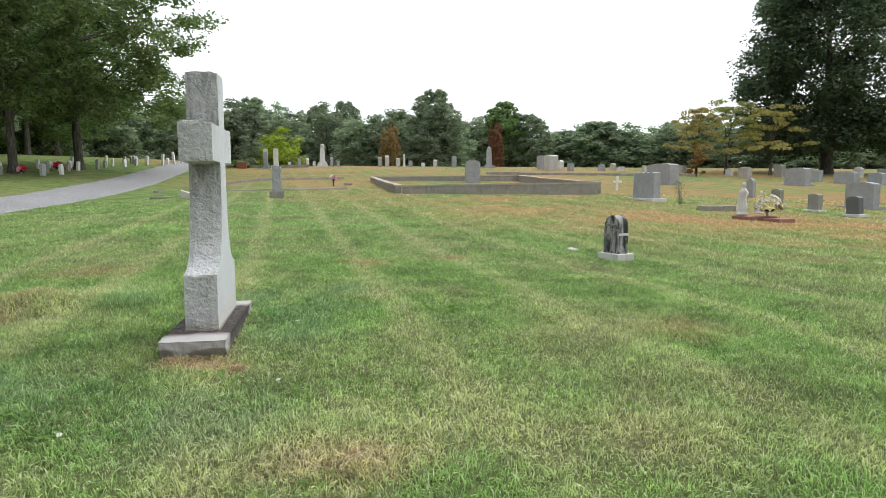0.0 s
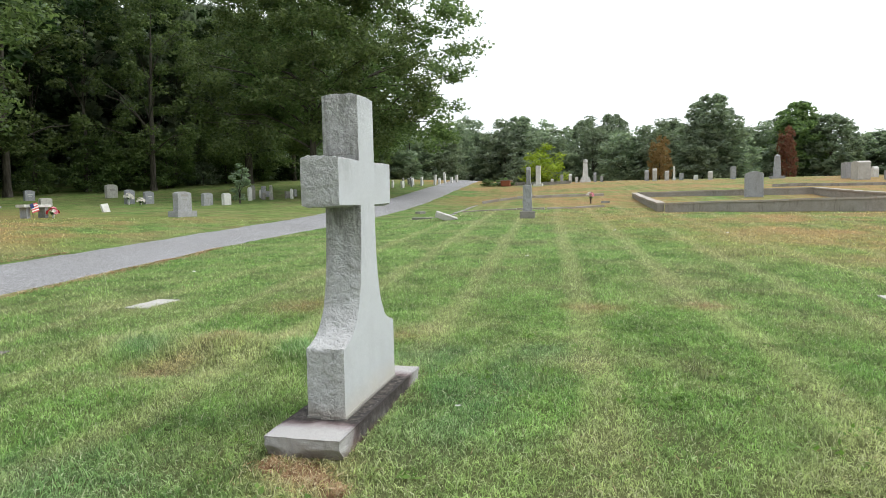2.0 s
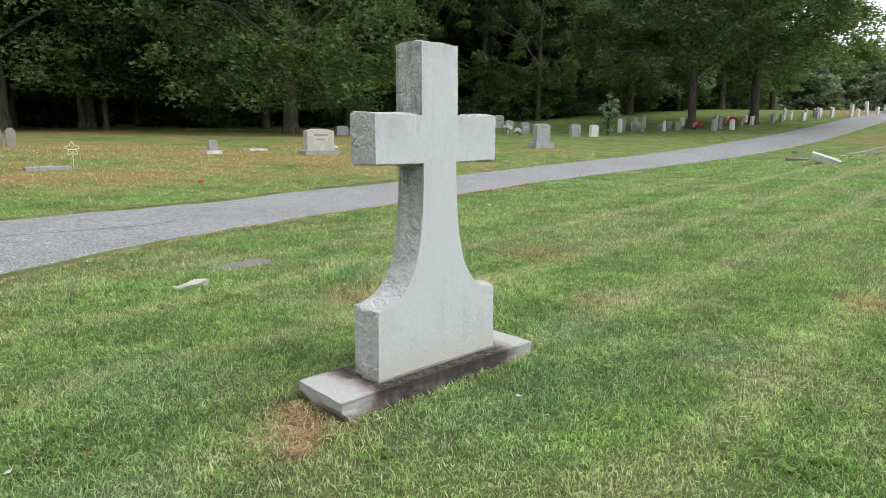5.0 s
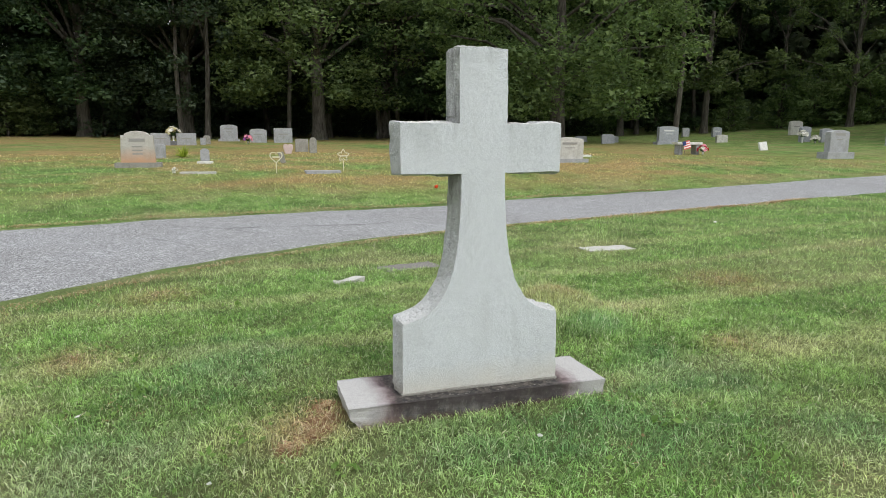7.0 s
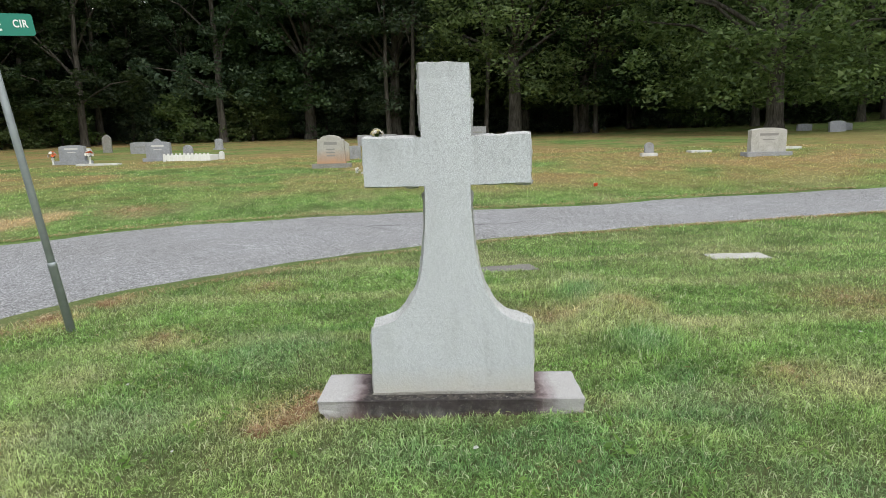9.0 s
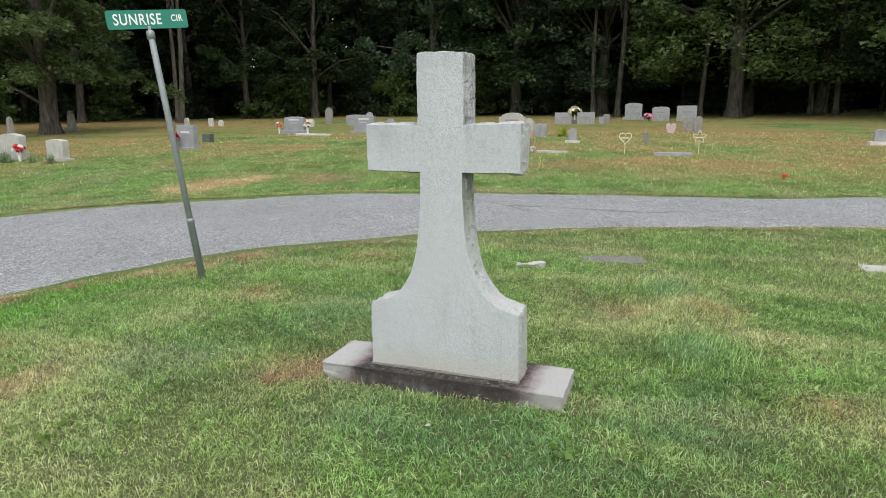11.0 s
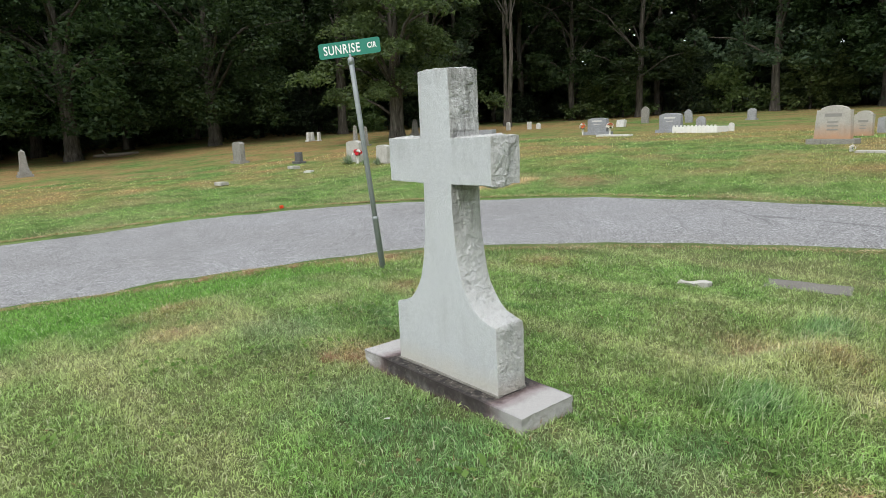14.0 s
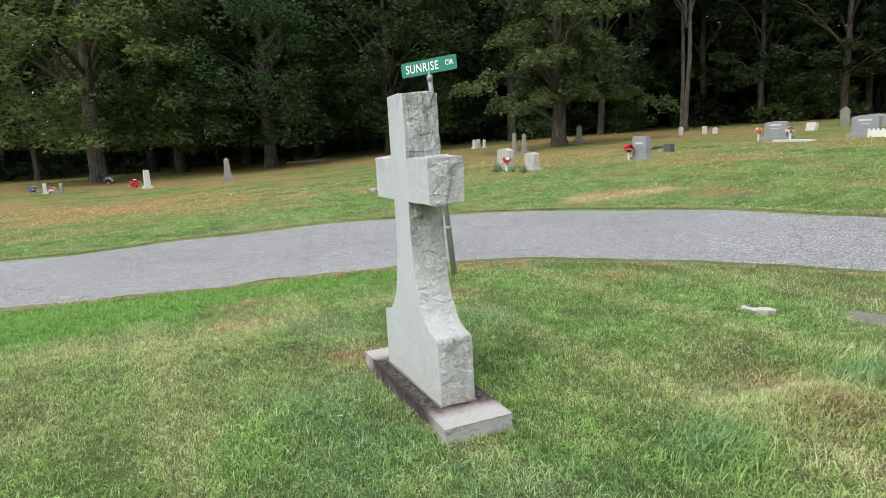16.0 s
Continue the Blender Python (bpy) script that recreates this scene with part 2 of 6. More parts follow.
def lawn_tone(s, p):
    """Colours of the mown lawn by place, shared by the soil sheet and the blades: greens, straw, dry brown and mowing stripes."""
    big = s.noise(p, 0.09, 3.0, 0.55)
    mid = s.noise(p, 0.55, 4.0, 0.6)
    fine = s.noise(p, 3.2, 4.0, 0.65)
    green = s.ramp(fine, (0.3, (0.075, 0.15, 0.034)), (0.5, (0.12, 0.205, 0.052)), (0.7, (0.17, 0.25, 0.08)))
    straw = s.mix(s.noise(p, 5.0, 3.0), (0.235, 0.225, 0.115), (0.175, 0.195, 0.08))
    c = s.mix(s.math("MULTIPLY", s.ramp(mid, (0.46, 0.0), (0.66, 1.0)), 0.62), green, straw)
    c = s.mix(1.0, c, s.ramp(s.noise(p, 1.3, 3.0, 0.6), (0.34, 0.72), (0.5, 1.0), (0.68, 1.15)), "MULTIPLY")
    x = s.tree.nodes.new("ShaderNodeSeparateXYZ")
    s.put(x.inputs[0], p)
    wide = s.math("ADD", s.math("MULTIPLY", x.outputs["X"], 4.6), s.math("MULTIPLY", x.outputs["Y"], 0.28))
    stripe = s.math("SINE", s.math("ADD", wide, s.math("MULTIPLY", mid, 2.2)))
    lawn = s.math("MULTIPLY", s.ramp(s.math("ADD", s.math("MULTIPLY", x.outputs["X"], 0.1), 1.0), (0.4, 0.0), (0.6, 1.0)), s.ramp(s.math("ADD", s.math("MULTIPLY", x.outputs["Y"], 0.1), 1.0), (0.55, 0.0), (0.75, 1.0)))
    c = s.mix(s.math("MULTIPLY", s.math("MULTIPLY", s.ramp(stripe, (0.55, 0.0), (1.0, 1.0)), lawn), 0.48), c, (0.27, 0.29, 0.13))
    # dry brown turf on the rise to the east and over the far field
    east = s.ramp(s.math("ADD", s.math("MULTIPLY", x.outputs["X"], 0.045), s.math("MULTIPLY", x.outputs["Y"], 0.02)), (0.3, 0.0), (0.62, 1.0))
    west = s.ramp(s.math("MULTIPLY", x.outputs["X"], -0.05), (0.48, 0.0), (0.66, 1.0))
    west = s.math("MULTIPLY", s.math("MULTIPLY", west, 0.78), s.ramp(s.math("MULTIPLY", x.outputs["Y"], 0.04), (0.6, 1.0), (1.0, 0.2)))
    south = s.ramp(s.math("MULTIPLY", x.outputs["Y"], -0.05), (0.68, 0.0), (0.95, 1.0))
    dry = s.math("MULTIPLY", s.math("MAXIMUM", south, s.math("MAXIMUM", east, west)), s.ramp(s.math("ADD", s.math("MULTIPLY", big, 0.55), s.math("MULTIPLY", mid, 0.45)), (0.39, 0.0), (0.56, 1.0)))
    c = s.mix(s.math("MULTIPLY", dry, 0.85), c, s.mix(fine, (0.27, 0.145, 0.06), (0.34, 0.245, 0.11)))
    return c, fine, mid


def patch(s, p, x, y, r, wob, soft=0.5):
    """A worn place of the turf: one near (x, y), of ragged outline."""
    v = s.tree.nodes.new("ShaderNodeVectorMath")
    v.operation = "DISTANCE"
    s.put(v.inputs[0], s.stretch(p, (1, 1, 0)))
    v.inputs[1].default_value = (x, y, 0)
    d = s.math("ADD", v.outputs["Value"], s.math("MULTIPLY", s.math("SUBTRACT", wob, 0.5), r * 1.6))
    return s.ramp(s.math("DIVIDE", d, r), (1 - soft, 1.0), (1.0, 0.0))


WORN = ((0.02, -0.82, 0.14), (0.16, -0.9, 0.1), (0.3, -1.02, 0.08), (-0.12, -0.8, 0.1), (-2.1, -3.62, 0.17), (-1.72, -3.93, 0.17), (-2.5, -3.3, 0.15), (-1.15, -4.3, 0.14), (-0.65, -4.55, 0.12), (-0.2, -4.78, 0.14))
BROWN = ((0.1, -0.92, 0.34), (-0.7, -4.5, 0.4), (0.2, -4.9, 0.35), (-2.6, -3.2, 0.3), (-0.3, 2.0, 0.3), (0.7, -3.2, 0.5), (1.4, 3.6, 0.5), (-1.3, -2.2, 0.35), (-1.93, 3.37, 0.75), (-2.0, 0.85, 0.35), (-1.75, 1.45, 0.4), (-3.0, -1.9, 0.5), (0.9, -2.4, 0.4), (3.4, -0.6, 0.5), (2.6, 3.9, 0.45), (-1.75, -3.6, 0.5), (-8.3, -8.6, 1.5), (-9.6, -6.5, 1.0))

# pale straw-green crest of the knoll, and lush spots
PALE = ((0.6, -2.3, 0.8), (1.3, -1.9, 0.8), (-0.5, -2.5, 0.5), (2.2, -2.4, 0.6), (-1.9, 0.95, 0.45), (-1.3, 1.9, 0.4), (1.2, 1.4, 0.4), (-0.2, 2.3, 0.4))
LUSH = ((-0.9, 1.35, 0.3), (-2.4, 1.15, 0.3), (0.55, -0.2, 0.6), (0.6, 0.6, 0.6), (0.1, 1.3, 0.6), (-0.9, -1.3, 0.7), (0.2, -1.8, 0.6), (1.0, 1.6, 0.5))
# scorched tan turf on the bank beyond the drive and along its near edge
SCORCHED = ((-7.8, -8.75, 0.8), (-8.5, -8.4, 0.9), (-9.2, -7.95, 0.7), (-2.0, -3.5, 0.3), (-1.4, -4.0, 0.28), (-0.5, -4.5, 0.25))


def turf(blades):
    s = Nodes("grass_blades" if blades else "lawn_soil_and_turf")
    p = s.place()
    c, fine, mid = lawn_tone(s, p)
    for x, y, r in BROWN:
        c = s.mix(s.math("MULTIPLY", patch(s, p, x, y, r, fine, 0.8), 0.42), c, (0.25, 0.17, 0.085))
    for x, y, r in PALE:
        c = s.mix(s.math("MULTIPLY", patch(s, p, x, y, r, fine, 0.9), 0.42), c, s.mix(mid, (0.3, 0.3, 0.15), (0.4, 0.36, 0.2)))
    for x, y, r in SCORCHED:
        c = s.mix(s.math("MULTIPLY", patch(s, p, x, y, r, fine, 0.7), 0.85), c, s.mix(mid, (0.3, 0.22, 0.1), (0.45, 0.36, 0.19)))
    # lush strip below the knoll's crest, down to the drive
    x = s.tree.nodes.new("ShaderNodeSeparateXYZ")
    s.put(x.inputs[0], p)
    crest_y = s.math("ADD", s.math("MULTIPLY", s.math("ABSOLUTE", s.math("ADD", x.outputs["X"], 0.6)), 0.19), -3.5)
    below = s.math("ADD", s.math("SUBTRACT", crest_y, x.outputs["Y"]), s.math("MULTIPLY", s.math("SUBTRACT", fine, 0.5), 0.5))
    strip = s.math("MULTIPLY", s.ramp(below, (0.0, 0.0), (0.22, 1.0)), s.ramp(s.math("ADD", s.math("MULTIPLY", x.outputs["X"], 0.2), 0.5), (0.06, 0.0), (0.26, 1.0)))
    strip = s.math("MULTIPLY", strip, s.ramp(s.math("MULTIPLY", below, 0.2), (0.5, 1.0), (0.8, 0.0)))
    c = s.mix(s.math("MULTIPLY", strip, 0.85), c, (0.085, 0.2, 0.03))
    for x, y, r in LUSH:
        c = s.mix(s.math("MULTIPLY", patch(s, p, x, y, r, fine, 0.8), 0.5), c, (0.085, 0.165, 0.07))
    if blades:
        c = s.mix(1.0, c, s.ramp(s.noise(p, 11.0, 4.0, 0.7), (0.34, 0.72), (0.5, 1.0), (0.66, 1.28)), "MULTIPLY")
        rnd = s.tree.nodes.new("ShaderNodeNewGeometry").outputs["Random Per Island"]
        c = s.mix(1.0, c, (2.45, 2.36, 2.6), "MULTIPLY")
        c = s.mix(0.8, c, s.ramp(rnd, (0.0, 0.3), (0.35, 0.75), (0.7, 1.25), (1.0, 1.7)), "MULTIPLY")
        c = s.mix(s.ramp(rnd, (0.84, 0.0), (0.93, 0.45), (1.0, 0.75)), c, (0.72, 0.7, 0.52))
        d = s.node("ShaderNodeBsdfDiffuse", Color=c)
        t = s.node("ShaderNodeBsdfTranslucent", Color=c)
        g = s.node("ShaderNodeBsdfGlossy", Roughness=0.55, Color=(0.5, 0.5, 0.5))
        m = s.node("ShaderNodeMixShader", Fac=0.45)
        s.tree.links.new(d.outputs[0], m.inputs[1])
        s.tree.links.new(t.outputs[0], m.inputs[2])
        m2 = s.node("ShaderNodeMixShader", Fac=0.04)
        s.tree.links.new(m.outputs[0], m2.inputs[1])
        s.tree.links.new(g.outputs[0], m2.inputs[2])
        s.tree.links.new(m2.outputs[0], s.out.inputs["Surface"])
        return s.mat
    c = s.mix(1.0, c, (1.08, 1.04, 1.1), "MULTIPLY")
    tiny = s.noise(p, 38.0, 3.0, 0.7)
    thin = s.noise(s.stretch(p, (1, 1, 1), 0.7), 120.0, 2.0, 0.7)
    c = s.mix(0.75, c, s.ramp(tiny, (0.32, 0.3), (0.5, 0.95), (0.7, 1.6)), "MULTIPLY")
    c = s.mix(s.math("MULTIPLY", s.ramp(thin, (0.58, 0.0), (0.72, 1.0)), 0.35), c, (0.26, 0.24, 0.12))
    v = s.tree.nodes.new("ShaderNodeVectorMath")
    v.operation = "DISTANCE"
    s.put(v.inputs[0], s.stretch(p, (1, 1, 0)))
    v.inputs[1].default_value = (0.6, 0.0, 0)
    thatch = s.ramp(s.math("MULTIPLY", v.outputs["Value"], 0.05), (0.16, 0.6), (0.5, 0.0))
    c = s.mix(thatch, c, s.mix(tiny, (0.045, 0.05, 0.02), (0.16, 0.15, 0.075)))
    for x, y, r in WORN:
        c = s.mix(s.math("MULTIPLY", patch(s, p, x, y, r, fine), 0.85), c, s.mix(tiny, (0.15, 0.075, 0.042), (0.33, 0.19, 0.11)))
    h = s.math("ADD", s.math("MULTIPLY", tiny, 0.7), s.math("MULTIPLY", thin, 0.4))
    return s.finish(c, 0.95, s.bump(h, 0.8, 0.03), spec=0.1)


M["turf"] = turf(False)


def straw():
    """Dead blades, from pale straw to rust-brown."""
    s = Nodes("dead_grass_straw")
    rnd = s.tree.nodes.new("ShaderNodeNewGeometry").outputs["Random Per Island"]
    c = s.ramp(rnd, (0.0, (0.2, 0.11, 0.055)), (0.35, (0.38, 0.24, 0.12)), (0.7, (0.55, 0.42, 0.24)), (1.0, (0.72, 0.64, 0.44)))
    c = s.mix(s.ramp(s.noise(s.place(), 2.5), (0.4, 0.0), (0.62, 0.6)), c, (0.3, 0.2, 0.11))
    return s.finish(c, 0.8, spec=0.15)


M["straw"] = straw()
M["blades"] = turf(True)


def asphalt():
    s = Nodes("worn_gray_asphalt")
    p = s.place()
    grit = s.noise(p, 60.0, 3.0, 0.75)
    stone = s.noise(p, 26.0, 2.0, 0.75)
    cloud = s.noise(p, 0.45, 4.0, 0.6)
    c = s.ramp(grit, (0.36, (0.07, 0.07, 0.07)), (0.5, (0.235, 0.235, 0.235)), (0.64, (0.5, 0.5, 0.495)))
    c = s.mix(s.math("MULTIPLY", s.ramp(stone, (0.56, 0.0), (0.64, 1.0)), 0.8), c, (0.55, 0.55, 0.54))
    c = s.mix(s.ramp(cloud, (0.35, 0.0), (0.7, 1.0)), c, (0.85, 0.84, 0.82), "MULTIPLY")
    c = s.mix(1.0, c, (0.985, 0.99, 1.02), "MULTIPLY")
    c = s.mix(1.0, c, s.ramp(s.noise(p, 5.0, 4.0, 0.7), (0.32, 0.88), (0.5, 1.0), (0.7, 1.07)), "MULTIPLY")
    v = s.node("ShaderNodeTexVoronoi", Scale=0.23, Randomness=1.0)
    v.feature = "DISTANCE_TO_EDGE"
    wob = s.node("ShaderNodeTexNoise", Vector=p, Scale=1.4, Detail=4.0)
    s.put(v.inputs["Vector"], s.mix(0.18, p, wob.outputs["Color"]))
    crack = s.math("MULTIPLY", s.ramp(v.outputs["Distance"], (0.0, 1.0), (0.0025, 0.0)), s.ramp(s.noise(p, 0.33), (0.52, 0.0), (0.58, 1.0)))
    c = s.mix(s.math("MULTIPLY", crack, 0.55), c, (0.05, 0.05, 0.05))
    return s.finish(c, 0.9, s.bump(s.math("ADD", grit, stone), 0.6, 0.012), spec=0.25)


M["asphalt"] = asphalt()


def plain(name, color, rough=0.7, metal=0.0, grain=30.0, amount=0.25, relief=0.15, spec=0.4):
    s = Nodes(name)
    p = s.coords()
    n = s.noise(p, grain, 3.0, 0.6)
    b = s.noise(p, grain / 8, 3.0, 0.6)
    dark = tuple(v * (1 - amount) for v in color)
    lite = tuple(min(1, v * (1 + amount)) for v in color)
    c = s.mix(s.math("ADD", s.math("MULTIPLY", n, 0.6), s.math("MULTIPLY", b, 0.4)), dark, lite)
    return s.finish(c, rough, s.bump(n, relief, 0.004), metal, spec)


M["sign_green"] = plain("green_reflective_sheet", (0.012, 0.2, 0.135), 0.45, 0.0, 20, 0.12, 0.03)
M["sign_white"] = plain("white_sign_letters", (0.78, 0.8, 0.78), 0.5, 0.0, 20, 0.05, 0.02)
M["steel"] = plain("galvanised_steel", (0.34, 0.37, 0.38), 0.55, 0.55, 14, 0.35, 0.15)
M["white_paint"] = plain("white_paint", (0.78, 0.78, 0.75), 0.6)
M["cream_paint"] = plain("weathered_cream_paint", (0.72, 0.68, 0.52), 0.7)
M["inscription"] = plain("carved_lettering", (0.27, 0.26, 0.245), 0.9)
M["inscription_pale"] = plain("pale_lettering", (0.62, 0.62, 0.6), 0.9)
M["brick"] = plain("old_red_brick", (0.26, 0.09, 0.045), 0.9, 0, 25, 0.35)
M["flower_white"] = plain("white_silk_petals", (0.75, 0.72, 0.66), 0.7, 0, 40, 0.15)
M["flower_yellow"] = plain("cream_yellow_petals", (0.75, 0.68, 0.36), 0.7, 0, 40, 0.15)
M["flower_red"] = plain("red_silk_petals", (0.6, 0.02, 0.035), 0.6, 0, 40, 0.25)
M["flower_pink"] = plain("pink_petals", (0.75, 0.3, 0.38), 0.6, 0, 40, 0.2)
M["flower_orange"] = plain("orange_petals", (0.75, 0.16, 0.06), 0.6, 0, 40, 0.25)
M["flower_purple"] = plain("purple_petals", (0.28, 0.08, 0.3), 0.6, 0, 40, 0.25)
M["flower_blue"] = plain("blue_petals", (0.1, 0.18, 0.45), 0.6, 0, 40, 0.25)
M["flower_leaf"] = plain("flower_leaves", (0.05, 0.1, 0.03), 0.6, 0, 40, 0.3)
M["flag_blue"] = plain("blue_cloth", (0.03, 0.045, 0.16), 0.8)
M["flag_red"] = plain("red_cloth", (0.6, 0.1, 0.11), 0.8)
M["bronze"] = plain("dark_bronze", (0.09, 0.07, 0.05), 0.5, 0.6)
M["orange_plastic"] = plain("orange_marking_plastic", (0.7, 0.07, 0.02), 0.5)
M["dead_wood"] = plain("bare_gray_wood", (0.19, 0.165, 0.135), 0.9, 0, 60, 0.35, 0.5)
M["litter"] = plain("white_paper_scrap", (0.75, 0.75, 0.72), 0.8)
M["dry_leaf"] = plain("dry_fallen_leaf", (0.33, 0.24, 0.12), 0.8)


def bark():
    s = Nodes("gray_brown_bark")
    p = s.coords()
    ridge = s.noise(s.stretch(p, (1, 1, 0.16)), 9.0, 4.0, 0.65, 0.3)
    c = s.ramp(ridge, (0.32, (0.036, 0.031, 0.025)), (0.55, (0.1, 0.09, 0.075)), (0.75, (0.19, 0.175, 0.15)))
    c = s.mix(s.math("MULTIPLY", s.ramp(s.noise(p, 1.1), (0.5, 0.0), (0.7, 1.0)), 0.4), c, (0.12, 0.13, 0.09))
    return s.finish(c, 0.95, s.bump(ridge, 0.9, 0.06), spec=0.15)


M["bark"] = bark()


def foliage(name, dark, mid, light, hue=0.05):
    """Leaves: varied leaf by leaf and tree by tree; thin enough to let light through."""
    s = Nodes(name)
    g = s.tree.nodes.new("ShaderNodeNewGeometry")
    o = s.tree.nodes.new("ShaderNodeObjectInfo")
    cl = s.noise(s.place(), 0.45, 3.0, 0.6)
    f = s.math("ADD", s.math("MULTIPLY", g.outputs["Random Per Island"], 0.55), s.math("MULTIPLY", cl, 0.45))
    c = s.ramp(f, (0.2, dark), (0.5, mid), (0.82, light))
    h = s.node("ShaderNodeHueSaturation", Color=c)
    s.put(h.inputs["Hue"], s.math("ADD", 0.5 - hue * 0.2, s.math("MULTIPLY", o.outputs["Random"], hue * 0.5)))
    s.put(h.inputs["Value"], s.math("ADD", 0.78, s.math("MULTIPLY", o.outputs["Random"], 0.5)))
    col = h.outputs["Color"]
    d = s.node("ShaderNodeBsdfPrincipled", Roughness=0.55)
    s.put(d.inputs["Base Color"], col)
    s.put(d.inputs["Specular IOR Level"], 0.3)
    t = s.node("ShaderNodeBsdfTranslucent", Color=s.mix(1.0, col, (1.05, 1.15, 0.85), "MULTIPLY"))
    m = s.node("ShaderNodeMixShader", Fac=0.5)
    s.tree.links.new(d.outputs[0], m.inputs[1])
    s.tree.links.new(t.outputs[0], m.inputs[2])
    s.tree.links.new(m.outputs[0], s.out.inputs["Surface"])
    return s.mat


M["leaf"] = foliage("green_leaves", (0.066, 0.105, 0.04), (0.132, 0.188, 0.07), (0.23, 0.3, 0.118))
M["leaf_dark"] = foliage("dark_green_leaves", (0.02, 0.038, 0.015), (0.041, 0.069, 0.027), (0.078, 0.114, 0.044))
# pale green; for the far belt, distance haze is put into the leaf colour
M["leaf_pale"] = foliage("pale_green_and_hazed_leaves", (0.17, 0.22, 0.16), (0.25, 0.305, 0.215), (0.34, 0.395, 0.275))
M["leaf_blue"] = foliage("blue_green_oak_leaves", (0.034, 0.058, 0.034), (0.066, 0.1, 0.056), (0.12, 0.16, 0.088))
M["leaf_bright"] = foliage("yellow_green_leaves", (0.2, 0.27, 0.03), (0.33, 0.42, 0.055), (0.45, 0.53, 0.09), 0.04)
M["leaf_olive"] = foliage("olive_dogwood_leaves", (0.26, 0.31, 0.11), (0.42, 0.46, 0.18), (0.55, 0.53, 0.24), 0.05)
M["leaf_tawny"] = foliage("tawny_dogwood_leaves", (0.32, 0.27, 0.1), (0.48, 0.42, 0.17), (0.58, 0.5, 0.23), 0.04)
M["leaf_rust"] = foliage("rust_autumn_leaves", (0.14, 0.055, 0.02), (0.22, 0.1, 0.035), (0.28, 0.16, 0.06), 0.05)
M["leaf_orange"] = foliage("orange_brown_autumn_leaves", (0.2, 0.125, 0.05), (0.32, 0.21, 0.095), (0.42, 0.29, 0.14), 0.03)
M["leaf_red"] = foliage("dark_red_leaves", (0.12, 0.05, 0.035), (0.2, 0.08, 0.055), (0.27, 0.13, 0.08), 0.04)
M["leaf_weed"] = foliage("lawn_weed_leaves", (0.13, 0.25, 0.05), (0.2, 0.36, 0.08), (0.28, 0.46, 0.12), 0.04)
M["needle"] = foliage("cedar_needles", (0.05, 0.075, 0.03), (0.085, 0.12, 0.046), (0.14, 0.18, 0.068), 0.05)


# ---- shapes ----
def gsig(v):
    return 1 / (1 + np.exp(-v))


def gplus(v, w):
    return w * np.logaddexp(0, v / w)


def bell(x, y, cx, cy, rx, ry):
    return np.exp(-(((x - cx) / rx) ** 2) - (((y - cy) / ry) ** 2))


def land(x, y):
    """Height of the ground: the cross's low knoll, the drive in its hollow, the rise to the north and to the far field."""
    n = 0.04 * gplus(y - 4, 2) + 0.02 * gplus(y - 28, 4) - 0.075 * gplus(y - 76, 5) + 0.02 * gplus(y - 110, 8)
    a = 0.35 + 0.65 * np.maximum(gsig((x + 6) / 1.2), gsig((y - 42) / 7))
    w = 0.075 * gplus(-x - 7.5, 1) - 0.045 * gplus(-x - 15, 1.5) - 0.03 * gplus(-x - 70, 6)
    d = -(0.2 + 0.25 * gsig(x / 2)) * gsig((-y - 4.6) / 0.7) * gsig((x + 7) / 1.5)
    bumps = 0.11 * bell(x, y, -1.7, 1.35, 0.4, 0.28) - 0.12 * bell(x, y, -1.95, 0.8, 0.5, 0.32) + 0.04 * bell(x, y, -2.6, 1.4, 0.4, 0.6)
    ripple = 0.012 * np.sin(1.9 * x + 0.7 * np.sin(1.3 * y)) * np.sin(1.6 * y + 0.5) + 0.006 * np.sin(5.1 * x + 1.1) * np.sin(4.3 * y)
    return n * a + w + d + bumps + ripple - 0.03 * bell(x, y, 0.1, -0.9, 0.35, 0.2)


def gz(x, y):
    return float(land(np.float64(x), np.float64(y)))


def mesh_of(name, verts, faces, materials, face_mats=None, smooth=False):
    me = bpy.data.meshes.new(name)
    me.from_pydata(verts, [], faces)
    for m in materials:
        me.materials.append(m)
    if face_mats is not None:
        me.polygons.foreach_set("material_index", face_mats)
    if smooth:
        me.polygons.foreach_set("use_smooth", [True] * len(me.polygons))
    me.update()
    return me


def from_bm(name, bm, material, smooth=False):
    me = bpy.data.meshes.new(name)
    bmesh.ops.recalc_face_normals(bm, faces=bm.faces)
    bm.to_mesh(me)
    bm.free()
    me.materials.append(material)
    if smooth:
        for f in me.polygons:
            f.use_smooth = True
    return me


def part(name, bm, material, parent, label="", smooth=False):
    """One mesh object under a thing or a part."""
    ob = new(name, bm if isinstance(bm, bpy.types.Mesh) else from_bm(name, bm, material, smooth))
    ob.parent = parent
    if label:
        ob["label"] = label
    return ob


def thing(name, x, y, yaw, label, category, group="", sink=0.0, z=None):
    e = new(name)
    e.matrix_basis = pose(x, y, (gz(x, y) if z is None else z) - sink, 0, 0, yaw)
    return tagged(e, label, category, group)


def block(sx, sy, sz, cx=0.0, cy=0.0, z0=0.0, bevel=0.01, taper=1.0):
    """A box on z0 with rounded edges; taper shrinks its top."""
    bm = bmesh.new()
    bmesh.ops.create_cube(bm, size=1)
    for v in bm.verts:
        k = taper if v.co.z > 0 else 1.0
        v.co = Vector((cx + v.co.x * sx * k, cy + v.co.y * sy * k, z0 + (v.co.z + 0.5) * sz))
    if bevel > 0:
        bmesh.ops.bevel(bm, geom=bm.edges[:], offset=bevel, segments=2, profile=0.6, affect="EDGES")
    return bm


